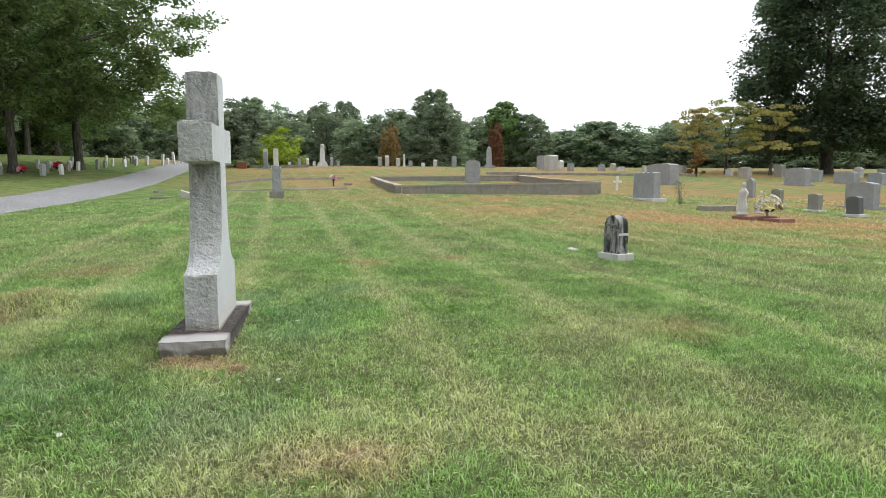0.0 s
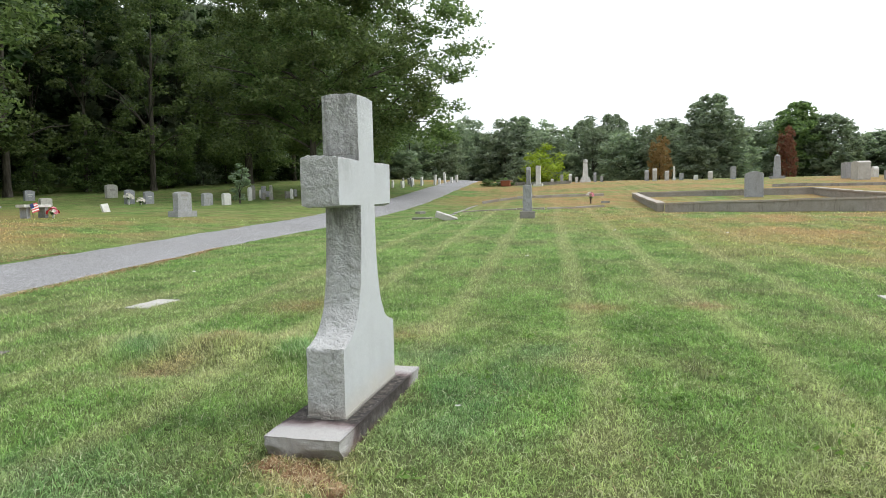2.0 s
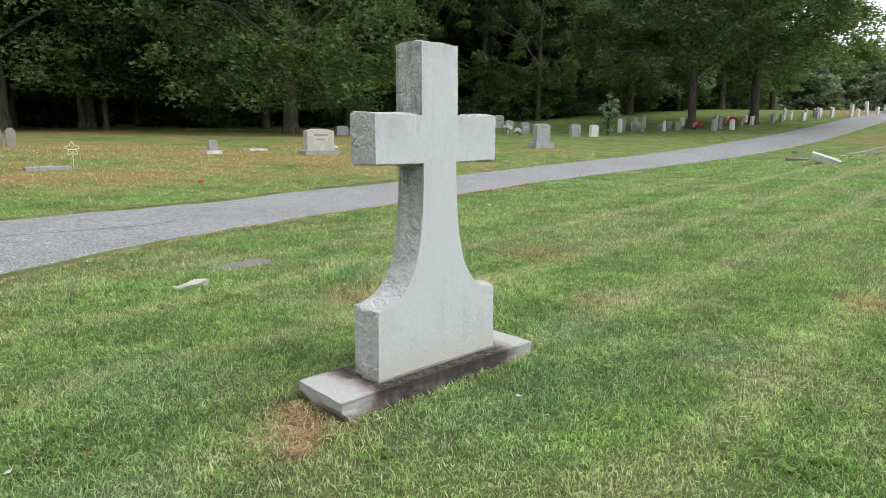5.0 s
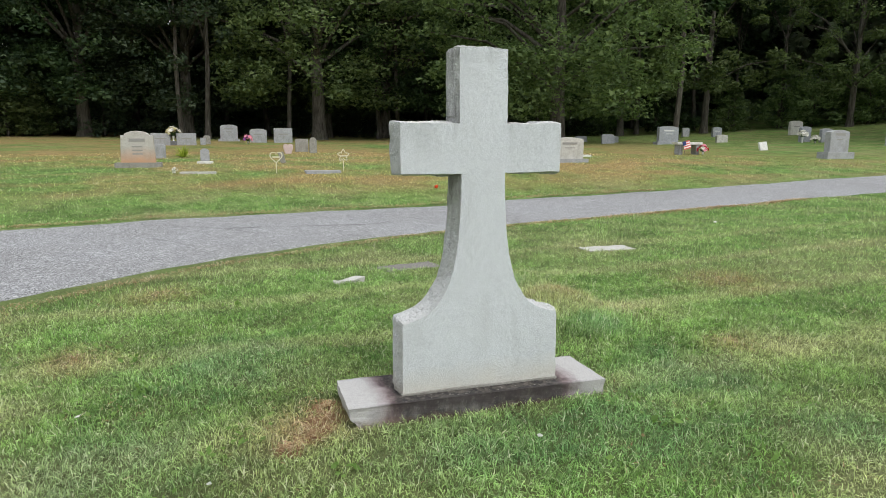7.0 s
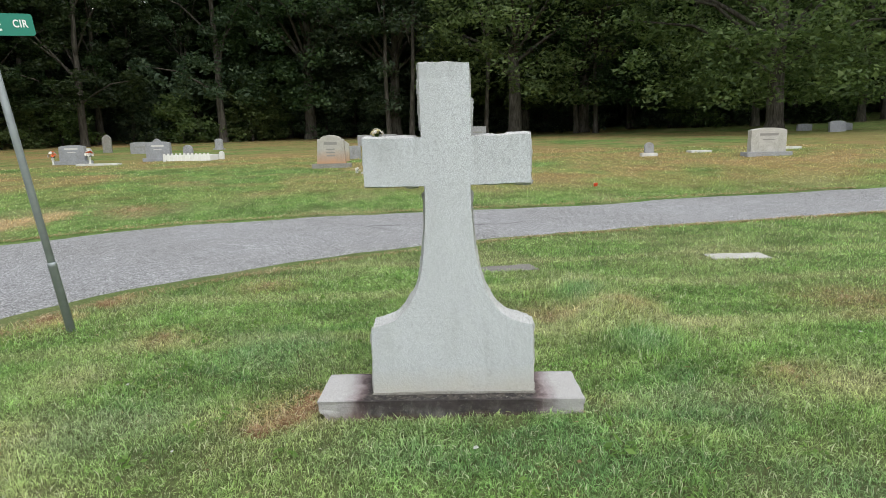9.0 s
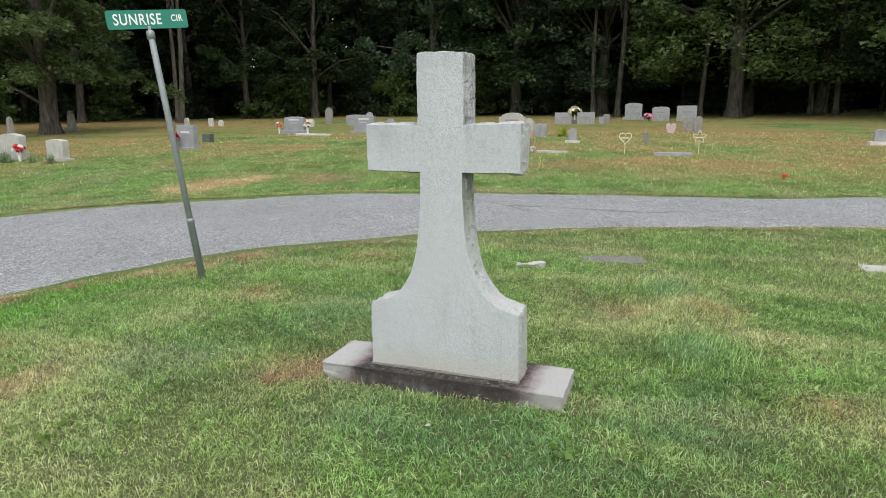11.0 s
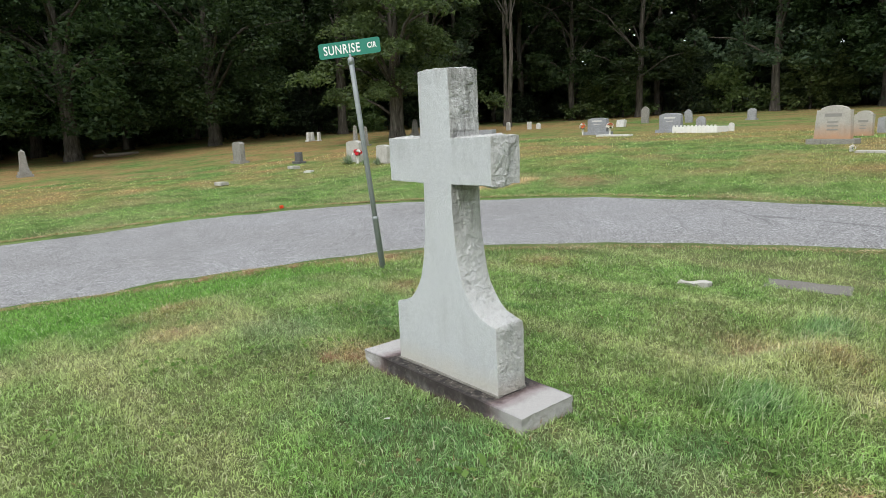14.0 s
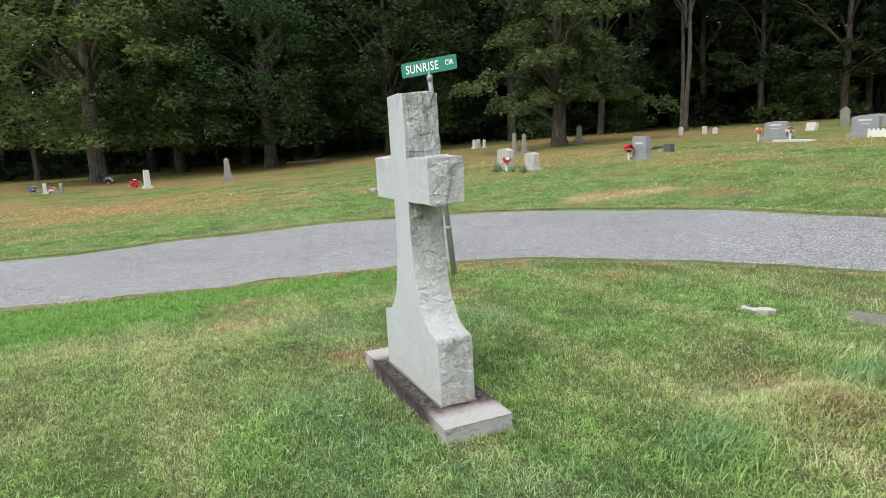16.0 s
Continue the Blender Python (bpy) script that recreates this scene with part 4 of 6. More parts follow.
gravestone(-21.4, -3.7, 0.5, 0.5, 0.2, "serpentine", "gray", None, "low gray granite headstone beside a yucca", group=W)
gravestone(-18.5, -2.05, 0.27, 0.47, 0.12, "shouldered", "gray", (0.48, 0.24, 0.07), "small gray headstone on a pale base", group=W, base_mat="marble")
gravestone(-18.4, 6.7, 0.3, 0.46, 0.14, "round", "gray", (0.53, 0.3, 0.11), "small gray headstone on a white base", group=W, base_mat="marble", words=2)
gravestone(-17.0, 9.95, 1.1, 0.86, 0.26, "serpentine", "pale", (1.4, 0.5, 0.12), "broad pale granite headstone on a gray base", words=2, group=W, base_mat="gray")
gravestone(-34.5, 20.6, 0.84, 0.4, 0.16, "serpentine", "blue_gray", None, "low dark-faced headstone under the trees", group=W)
gravestone(-32.85, 21.9, 0.85, 0.42, 0.16, "serpentine", "blue_gray", None, "low dark-faced headstone under the trees", group=W)
gravestone(-31.6, 20.8, 0.86, 0.58, 0.16, "serpentine", "blue_gray", None, "low dark-faced headstone under the trees", group=W, lean=(0, -8))
for dy in (-0.62, 0.62):
    gravestone(-33.0, -4.1 + dy, 0.95, 0.62, 0.2, "flat", "gray", None, "half of a twin gray granite headstone", group=W, words=1)
gravestone(-33.0, -4.1, 0.34, 0.22, 0.2, "flat", "dark", None, "low dark vase block between twin headstones", group=W)
bloom(-33.0, -4.1, gz(-33, -4.1) + 0.19, 0.34, ("flower_white", "flower_yellow"), 3, "tall white and cream flowers between twin headstones", stems=0.3, count=26)
gravestone(-33.6, -2.7, 0.28, 0.38, 0.12, "flat", "gray", None, "tiny gray headstone in a row", group=W)
gravestone(-34.8, -2.55, 0.38, 0.48, 0.14, "serpentine", "old", None, "tiny brown headstone in a row", group=W)
gravestone(-40.0, -1.4, 1.05, 1.02, 0.22, "serpentine", "gray", (1.3, 0.4, 0.14), "gray granite headstone close to the woods", words=2, group=W)
gravestone(-38.0, 0.3, 1.0, 0.82, 0.22, "serpentine", "gray", None, "gray granite headstone close to the woods", words=2, group=W)
gravestone(-37.6, 1.75, 1.1, 0.88, 0.22, "flat", "gray", None, "gray granite headstone close to the woods", words=2, group=W)
bloom(-36.2, -0.35, gz(-36.2, -0.35), 0.28, ("flower_purple", "flower_pink"), 4, "purple and pink flowers by a headstone", count=14)
gravestone(-24.6, 1.0, 0.4, 0.42, 0.12, "heart", "rose", None, "small heart-topped pink-white headstone", group=W)
gravestone(-26.0, 1.7, 0.56, 0.56, 0.16, "flat", "old", None, "small weathered stone block headstone", group=W)
gravestone(-24.5, 2.02, 0.3, 0.66, 0.14, "shouldered", "old", None, "narrow weathered gray headstone", group=W)
gravestone(-18.4, 0.35, 0.17, 0.36, 0.06, "flat", "old", None, "small dark leaning marker", group=W, lean=(14, 10))
gravestone(-29.7, -15.9, 1.12, 0.6, 0.2, "serpentine", "gray", None, "broad gray granite headstone near the trees", group=W, words=1)
# north-west, along the drive
gravestone(-29.3, 23.4, 1.35, 1.05, 0.24, "serpentine", "blue_gray", (1.7, 0.45, 0.14), "tall blue-gray granite headstone near the trees", words=2, group=W)
gravestone(-38.5, 32.0, 0.6, 0.66, 0.18, "serpentine", "gray", None, "gray headstone near the trees", group=W)
gravestone(-36.4, 33.1, 0.8, 0.72, 0.18, "serpentine", "blue_gray", None, "blue-gray headstone near the trees", group=W, words=2)
gravestone(-29.6, 27.6, 0.82, 0.48, 0.18, "serpentine", "pale", None, "low pale headstone near the trees", group=W)
gravestone(-21.5, 23.0, 0.46, 0.4, 0.1, "flat", "marble", None, "small white tilted marker", group=W, lean=(6, -14))
gravestone(-33.5, 37.5, 1.1, 1.0, 0.22, "serpentine", "pale", None, "pale granite headstone near the trees", group=W, words=1)
gravestone(-27.0, 31.4, 0.75, 0.92, 0.2, "serpentine", "blue_gray", None, "blue-gray headstone with white flowers", group=W, words=2)
gravestone(-26.0, 31.9, 0.8, 0.8, 0.2, "serpentine", "blue_gray", None, "blue-gray headstone with white flowers", group=W, words=2)
bloom(-25.8, 30.9, gz(-25.8, 30.9), 0.25, ("flower_white",), 5, "white flowers on a grave", count=16)
bloom(-26.4, 30.6, gz(-26.4, 30.6) + 0.0, 0.3, ("flower_white",), 15, "white flowers beside a blue-gray headstone", count=16, stems=0.35)
gravestone(-15.9, 21.0, 0.95, 1.08, 0.26, "serpentine", "gray", (1.35, 0.5, 0.24), "tall gray granite headstone by the drive", words=2, group=W)
gravestone(-21.5, 31.4, 0.95, 0.78, 0.2, "serpentine", "gray", None, "gray granite headstone by the drive", words=1, group=W)
gravestone(-20.8, 32.4, 0.78, 0.74, 0.2, "serpentine", "marble", None, "white marble headstone by the drive", group=W)
gravestone(-21.8, 37.0, 0.4, 0.95, 0.14, "round", "marble", None, "white round-topped marble headstone", group=W)
gravestone(-22.2, 38.1, 0.48, 1.05, 0.16, "shouldered", "old", None, "old gray headstone among the row", group=W)
for x, y, w, h, m, t in ((-21.4, 38.2, 0.34, 0.5, "old", "flat"), (-20.8, 38.2, 0.36, 0.5, "old", "round"), (-20.4, 40.0, 0.8, 0.5, "old", "flat"), (-19.9, 39.6, 0.25, 0.72, "marble", "pointed"), (-19.4, 40.6, 0.7, 0.6, "old", "serpentine")):
    gravestone(x, y, w, h, 0.14, t, m, None, "old low headstone in the row", group="row of old headstones", lean=(random.uniform(-3, 3), random.uniform(-4, 4)))
for x, y, w, h, m, t in ((-17.1, 41.2, 0.62, 0.78, "gray", "serpentine"), (-17.6, 43.1, 0.42, 0.86, "old", "round"), (-16.5, 42.6, 0.5, 0.72, "marble", "shouldered"), (-17.3, 46.0, 0.5, 0.62, "old", "round"), (-16.9, 46.8, 0.4, 0.66, "marble", "flat")):
    gravestone(x, y, w, h, 0.16, t, m, None, "old headstone beside the drive", group="row of old headstones", lean=(random.uniform(-3, 3), random.uniform(-4, 4)))
for x, y, w, h, m, t in ((-16.3, 49.1, 0.5, 0.78, "old", "pointed"), (-16.2, 50.6, 0.52, 0.56, "old", "flat"), (-15.3, 52.6, 0.62, 0.62, "marble", "flat"), (-15.0, 54.6, 0.4, 0.62, "gray", "round"), (-14.6, 56.7, 0.48, 0.84, "marble", "shouldered")):
    gravestone(x, y, w, h, 0.18, t, m, None, "old headstone beside the drive", group="row of old headstones", lean=(random.uniform(-3, 3), random.uniform(-4, 4)))
for x, y, w, h, m, t in ((-13.7, 58.5, 0.46, 1.0, "marble", "flat"), (-13.5, 59.6, 0.5, 0.62, "marble", "round"), (-13.3, 61.4, 0.4, 1.15, "marble", "pointed"), (-13.0, 63.3, 0.55, 0.62, "marble", "flat"), (-12.9, 65.4, 0.5, 0.5, "pale", "round"), (-13.4, 67.5, 0.5, 0.7, "pale", "flat"), (-13.8, 70.0, 0.5, 0.7, "marble", "flat")):
    gravestone(x, y, w, h, 0.2, t, m, None, "pale headstone at the head of the drive", group="row of old headstones", lean=(random.uniform(-3, 3), random.uniform(-4, 4)))
rz = random.Random(61)
for i in range(22):
    y = rz.uniform(38.5, 60)
    x = -22.5 + (y - 38.5) * 0.38 + rz.uniform(-1.6, 1.6)
    gravestone(x, y, rz.uniform(0.28, 0.55), rz.uniform(0.4, 0.95), 0.14, rz.choice(["round", "flat", "pointed", "shouldered"]), rz.choice(["marble", "marble", "pale", "gray"]), None, "small pale old headstone under the oaks", group="row of old headstones", lean=(rz.uniform(-4, 4), rz.uniform(-5, 5)))
bloom(-17.8, 45.6, gz(-17.8, 45.6), 0.4, ("flower_pink", "flower_red"), 6, "pink and red flowers by the old stones", count=18)
bloom(-18.7, 42.0, gz(-18.7, 42.0), 0.35, ("flower_red", "flower_pink"), 16, "red flowers at the foot of an oak", count=18)
# south-west
gravestone(-9.3, -25.0, 0.85, 0.93, 0.22, "serpentine", "old", (1.1, 0.45, 0.1), "weathered gray headstone on a stone base", group=W)
gravestone(-9.85, -20.5, 0.42, 0.44, 0.14, "flat", "dark", (0.6, 0.3, 0.08), "small dark granite headstone", group=W)
flush_marker(-8.75, -18.85, 0.3, 0.42, 0, "pale", "small pale stone block set in the grass", 0.1)
flush_marker(-5.35, -17.2, 0.3, 0.36, 10, "pale", "small pale stone block set in the grass", 0.12)
flush_marker(-8.4, -17.1, 0.2, 0.3, 30, "marble", "small white stone chip in the grass", 0.05)
gravestone(-10.75, -17.75, 0.86, 0.78, 0.24, "serpentine", "pale", None, "pale gray granite headstone with red flowers", group=W)
gravestone(-10.85, -16.05, 0.66, 0.62, 0.22, "serpentine", "pale", (0.8, 0.4, 0.06), "round-topped pale granite headstone", group=W)
bloom(-10.35, -17.0, gz(-10.35, -17.0), 0.17, ("flower_red", "flower_white"), 7, "red and white flowers in a white vase", stems=0.3, count=16)
gravestone(-14.1, -14.1, 0.68, 0.78, 0.22, "flat", "blue_gray", (0.9, 0.4, 0.06), "gray granite headstone with red flowers", group=W, words=1)
bloom(-13.75, -14.35, gz(-13.75, -14.35), 0.2, ("flower_red",), 8, "bright red flowers in a white vase", stems=0.28, count=18)
gravestone(-16.3, -15.1, 0.34, 0.3, 0.24, "flat", "dark", None, "low dark granite headstone", group=W)
obelisk(-15.2, -24.6, 0.2, 1.1, "old", 1, "weathered obelisk near a cedar")
obelisk(-15.6, -24.3, 0.22, 1.0, "old", 1, "weathered obelisk near a cedar")
pillar(-18.2, -34.8, 0.24, 0.6, "marble")
pillar(-18.6, -35.0, 0.18, 0.6, "marble")
pillar(-18.5, -34.0, 0.18, 0.58, "marble")
obelisk(-21.8, -28.2, 0.32, 1.0, "old", 2, "weathered urn monument behind a cedar", ball=True)
gravestone(-26.8, -25.2, 0.26, 0.5, 0.14, "round", "marble", None, "tiny white headstone near the trees", group=W)
gravestone(-27.5, -24.1, 0.26, 0.46, 0.14, "flat", "marble", None, "tiny white headstone near the trees", group=W)
gravestone(-28.0, -23.8, 0.3, 0.34, 0.14, "round", "marble", None, "tiny white headstone near the trees", group=W)
# south
obelisk(-2.15, -32.9, 0.34, 1.3, "old", 3, "small tiered obelisk on the far lawn")
pillar(1.85, -33.7, 0.3, 1.0, "marble", "white marble pillar beside a wreath")
bloom(2.45, -34.2, gz(2.45, -34.2), 0.3, ("flower_red", "flower_white"), 9, "red and white wreath by a marble pillar", count=20)
gravestone(6.0, -35.4, 0.3, 0.6, 0.16, "round", "old", None, "small old headstone on the far lawn", group=W)
pillar(7.0, -37.2, 0.2, 0.6, "marble", "small white pillar on the far lawn")
bloom(7.6, -37.4, gz(7.6, -37.4), 0.26, ("flower_blue", "flower_white"), 10, "blue and white flowers on the far lawn", count=18)
bloom(6.5, -35.7, gz(6.5, -35.7), 0.22, ("flower_white", "flower_pink"), 11, "pale flowers on the far lawn", count=14)
bloom(4.3, -44.0, gz(4.3, -44.0), 0.3, ("flower_blue", "flower_white"), 12, "blue flowers at the foot of a tree", count=14)

N = "north lawn gravestones"
# --- north and east ---
def arched_stone():
    """A small stone with a twin arch between slim columns on its face and a ledge on its side."""
    e = gravestone(4.85, 3.5, 0.3, 0.62, 0.17, "round", "sooty", (0.42, 0.29, 0.09), "small blackened marble headstone on a pale base", group=N, base_mat="marble", yaw=15)
    for y in (-0.135, 0.0, 0.135):
        c = part("column", turned([(0.024, 0), (0.024, 0.02), (0.016, 0.03), (0.016, 0.3), (0.022, 0.32), (0.026, 0.34)], 12), M["sooty"], e, "slim half-round column", smooth=True)
        c.matrix_basis = pose(-0.086, y, 0.12)
    for y in (-0.068, 0.068):
        bm = bmesh.new()
        pts = [Vector((0, 0.062 * math.cos(math.pi * i / 10), 0.062 * math.sin(math.pi * i / 10))) for i in range(11)]
        tube(bm, pts, [0.014] * 11, 8)
        part("arch", bm, M["sooty"], e, "raised arch moulding", smooth=True).matrix_basis = pose(-0.086, y, 0.46)
    part("band", block(0.172, 0.02, 0.032, 0, -0.148, 0.37, 0.005), M["marble"], e, "pale ledge on the side")
    return e

gravestone(12.9, 17.6, 1.5, 1.05, 0.28, "scalloped", "gray", (2.0, 0.6, 0.07), "wide gray granite headstone with scalloped top", group=N, words=2, base_mat="marble", flare=0.08, rough=0.012)
gravestone(21.6, 31.8, 2.8, 1.25, 0.6, "serpentine", "gray", (3.1, 0.9, 0.12), "massive gray granite family monument", group=N, rough=0.015)
gravestone(18.3, 18.9, 0.45, 0.8, 0.14, "round", "gray", None, "round-topped gray headstone behind statue", group=N)
for x, y, h in ((16.0, 14.4, 0.56), (15.4, 12.0, 0.54)):
    gravestone(x, y, 0.42, h, 0.16, "serpentine", "old", (0.62, 0.34, 0.06), "small dark gray headstone on a pale base", group=N, base_mat="marble")
gravestone(15.0, 10.1, 0.42, 0.55, 0.16, "serpentine", "dark", (0.62, 0.34, 0.06), "small dark tilted headstone on a pale base", group=N, base_mat="marble", lean=(-5, 0))
gravestone(17.8, 12.8, 1.1, 0.84, 0.26, "serpentine", "gray", (1.4, 0.45, 0.06), "broad gray granite headstone", group=N)
gravestone(29.7, 30.0, 1.75, 1.1, 0.45, "serpentine", "gray", (2.1, 0.7, 0.08), "broad gray granite family headstone", group=N)
gravestone(35.2, 32.2, 1.7, 0.82, 0.4, "serpentine", "gray", None, "broad gray granite headstone on the rise", group=N)
gravestone(35.5, 35.2, 0.9, 0.8, 0.35, "flat", "gray", None, "gray granite headstone on the rise", group=N)
gravestone(36.2, 30.8, 1.1, 0.8, 0.3, "serpentine", "blue_gray", None, "blue-gray headstone on the rise", group=N)
gravestone(33.5, 40.3, 1.2, 0.8, 0.4, "flat", "tan", None, "tan granite headstone on the rise", group=N)
gravestone(35.0, 44.4, 0.7, 0.62, 0.3, "flat", "pale", None, "pale headstone on the rise", group=N)
gravestone(39.3, 43.7, 0.9, 1.0, 0.4, "serpentine", "old", None, "old dark headstone on the rise", group=N)
gravestone(23.7, 60.0, 1.2, 1.4, 0.7, "flat", "gray", None, "tall gray granite block monument", group=N)
gravestone(23.4, 56.4, 1.5, 1.55, 0.95, "serpentine", "pale", None, "tall pale granite block monument", group=N)
gravestone(26.8, 62.5, 0.7, 0.95, 0.4, "round", "marble", None, "white marble headstone on the rise", group=N)
gravestone(9.9, 33.5, 0.9, 1.35, 0.6, "serpentine", "gray", None, "rugged gray granite stone inside the walled plot", group=N, rough=0.025, yaw=80)
for x, y, w, h, m, t in ((30.7, 55.8, 0.9, 0.42, "marble", "flat"), (28.4, 55.5, 0.8, 0.64, "gray", "serpentine"), (25.0, 55.2, 0.8, 0.75, "gray", "flat"), (34.0, 57.0, 0.9, 0.55, "pale", "flat"), (37.0, 55.0, 0.9, 0.6, "gray", "flat"), (31.8, 60.0, 0.7, 0.7, "pale", "round"), (42.0, 52.0, 0.9, 0.6, "marble", "flat")):
    gravestone(x, y, w, h, 0.4, t, m, None, "pale headstone far up the rise", group=N)
for x, y, w, h, m, t in ((44.0, 46.0, 1.0, 0.7, "gray", "flat"), (45.5, 42.0, 0.8, 0.9, "pale", "pointed"), (47.0, 40.0, 1.2, 0.7, "gray", "serpentine"), (50.0, 44.0, 1.0, 0.7, "pale", "flat"), (39.5, 36.5, 1.0, 0.7, "gray", "flat"), (31.0, 51.0, 0.6, 0.6, "marble", "flat")):
    gravestone(x, y, w, h, 0.35, t, m, None, "headstone far up the eastern rise", group=N)
obelisk(19.2, 64.8, 0.62, 2.4, "gray", 1, "tall gray leaning shaft on the crest")
for x, y, w, h, m, t in ((15.4, 65.7, 0.8, 1.25, "gray", "flat"), (13.3, 66.0, 0.5, 0.85, "pale", "round"), (7.2, 67.0, 0.4, 1.1, "gray", "round"), (8.0, 67.0, 0.5, 1.25, "pale", "pointed"), (9.2, 66.8, 0.5, 1.0, "pale", "shouldered"), (10.6, 66.6, 0.3, 0.7, "gray", "flat"), (12.0, 66.5, 0.4, 0.5, "marble", "flat")):
    gravestone(x, y, w, h, 0.4, t, m, None, "old headstone on the crest of the rise", group=N)
pillar(9.9, 66.7, 0.2, 1.5, "marble", "thin white marble pillar on the crest")
obelisk(0.9, 67.0, 0.62, 2.3, "marble", 2, "white marble monument with a rounded finial", ball=True)
for x, y, w, h, m, t in ((-0.7, 67.0, 0.45, 0.95, "marble", "round"), (-1.6, 67.2, 0.4, 0.9, "gray", "flat"), (1.9, 67.0, 0.5, 1.0, "gray", "round"), (2.6, 66.8, 0.45, 0.6, "gray", "flat"), (0.0, 66.6, 0.4, 0.6, "marble", "flat"), (-2.6, 66.6, 0.4, 0.5, "pale", "round")):
    gravestone(x, y, w, h, 0.3, t, m, None, "old headstone beside a white monument", group=N)
gravestone(-3.65, 60.9, 0.62, 2.0, 0.45, "flat", "marble", (1.2, 0.9, 0.22), "tall white marble block monument", group=N)
gravestone(-4.7, 61.8, 0.6, 1.9, 0.4, "pointed", "gray", (0.9, 0.6, 0.2), "tall gray carved monument", group=N)


def column_stone():
    e = thing("column_monument", -0.88, 20.1, 4, "broken gray stone column on a square base", "grave monument", "", sink=0.03)
    part("base", block(0.54, 0.54, 0.28, 0, 0, 0, 0.015), M["old"], e)
    bm = block(0.34, 0.34, 0.95, 0, 0, 0.27, 0.01, 0.9)
    bmesh.ops.subdivide_edges(bm, edges=bm.edges[:], cuts=7, use_grid_fill=True)
    rough_up(bm, 0.035, 6.0)
    rough_up(bm, 0.012, 19.0)
    part("shaft", bm, M["gray"], e)
    return e


column_stone()


def wall_run(parent, x0, y0, x1, y1, thick, high0, high1):
    """A low plot wall with a coping, following the slope."""
    n = max(2, int(math.hypot(x1 - x0, y1 - y0) / 0.6))
    ang = math.atan2(y1 - y0, x1 - x0)
    nx, ny = -math.sin(ang), math.cos(ang)

    def strip(t, low, up, grow):
        bm = bmesh.new()
        rings = []
        for i in range(n + 1):
            u = i / n
            x, y = x0 + (x1 - x0) * u, y0 + (y1 - y0) * u
            z, h = gz(x, y), high0 + (high1 - high0) * u
            k = t / 2 + grow
            j = 0.012 * noise.noise((x * 2, y * 2, 0))
            rings.append([bm.verts.new((x + nx * s * k, y + ny * s * k, z + (low if low is not None else h - 0.07) * 1.0 if b == 0 else z + h + up + j)) for s, b in ((-1, 0), (1, 0), (1, 1), (-1, 1))])
        for a, b in zip(rings, rings[1:]):
            for i in range(4):
                bm.faces.new((a[i], a[(i + 1) % 4], b[(i + 1) % 4], b[i]))
        bm.faces.new(rings[0][::-1])
        bm.faces.new(rings[-1])
        return bm

    part("wall", strip(thick, -0.15, -0.06, 0.0), M["concrete"], parent)
    part("coping", strip(thick, None, 0.0, 0.03), M["tan"], parent)


def plot_wall():
    e = new("plot_wall")
    tagged(e, "low weathered concrete wall round a grave plot", "plot wall")
    wall_run(e, 4.2, 22.6, 12.6, 21.4, 0.26, 0.36, 0.55)
    wall_run(e, 4.06, 22.8, 3.9, 35.2, 0.26, 0.36, 0.26)
    wall_run(e, 12.75, 21.6, 13.4, 35.0, 0.26, 0.55, 0.4)
    wall_run(e, 4.05, 35.4, 13.3, 35.2, 0.26, 0.26, 0.4)
    return e


plot_wall()


def curb(x0, y0, x1, y1, w, h, mat, label):
    e = new("grave_curb")
    tagged(e, label, "grave curb", "grave curbs")
    n = max(2, int(math.hypot(x1 - x0, y1 - y0) / 1.0))
    ang = math.atan2(y1 - y0, x1 - x0)
    for i in range(n):
        xm, ym = x0 + (x1 - x0) * (i + 0.5) / n, y0 + (y1 - y0) * (i + 0.5) / n
        ln = math.hypot(x1 - x0, y1 - y0) / n
        ob = part("curb_stone", block(ln - 0.02, w, h + 0.2, 0, 0, -0.2, 0.015), M[mat], e)
        sl = math.degrees(math.atan2(gz(xm + math.cos(ang) * 0.4, ym + math.sin(ang) * 0.4) - gz(xm - math.cos(ang) * 0.4, ym - math.sin(ang) * 0.4), 0.8))
        ob.matrix_basis = pose(xm, ym, gz(xm, ym) + random.uniform(-0.02, 0.015), 0, -sl + random.uniform(-1, 1), math.degrees(ang) + random.uniform(-1, 1))
    return e


curb(-0.5, 25.4, 2.0, 26.6, 0.16, 0.09, "tan", "old stone curb edging a grave plot")
curb(-0.6, 25.4, -4.4, 25.6, 0.16, 0.07, "tan", "old stone curb edging a grave plot")
curb(-4.6, 24.0, -5.2, 34.0, 0.18, 0.03, "old", "old stone curb edging a grave plot")
curb(-5.2, 36.0, 2.2, 37.5, 0.2, 0.16, "tan", "old stone curb edging a grave plot")
curb(-9.2, 62.5, -0.5, 63.0, 0.3, 0.3, "old", "long stone curb below the crest")
curb(12.0, 12.7, 13.2, 12.4, 0.5, 0.16, "concrete", "concrete curb of a grave bed")
curb(14.0, 46.0, 31.0, 43.5, 0.3, 0.2, "concrete", "long pale curb on the rise")
flush_marker(2.05, 26.7, 0.34, 0.34, 10, "old", "squat stone corner block of a plot", 0.26)
flush_marker(-5.5, 22.7, 0.3, 1.2, 60, "old", "flat stone slab lying by the drive", 0.06)
flush_marker(-5.9, 23.6, 0.34, 0.3, 60, "old", "squat stone corner block by the drive", 0.3)
bm_t = block(0.85, 0.45, 0.22, 0, 0, -0.11, 0.02)
bmesh.ops.subdivide_edges(bm_t, edges=bm_t.edges[:], cuts=2, use_grid_fill=True)
rough_up(bm_t, 0.012, 6.0)
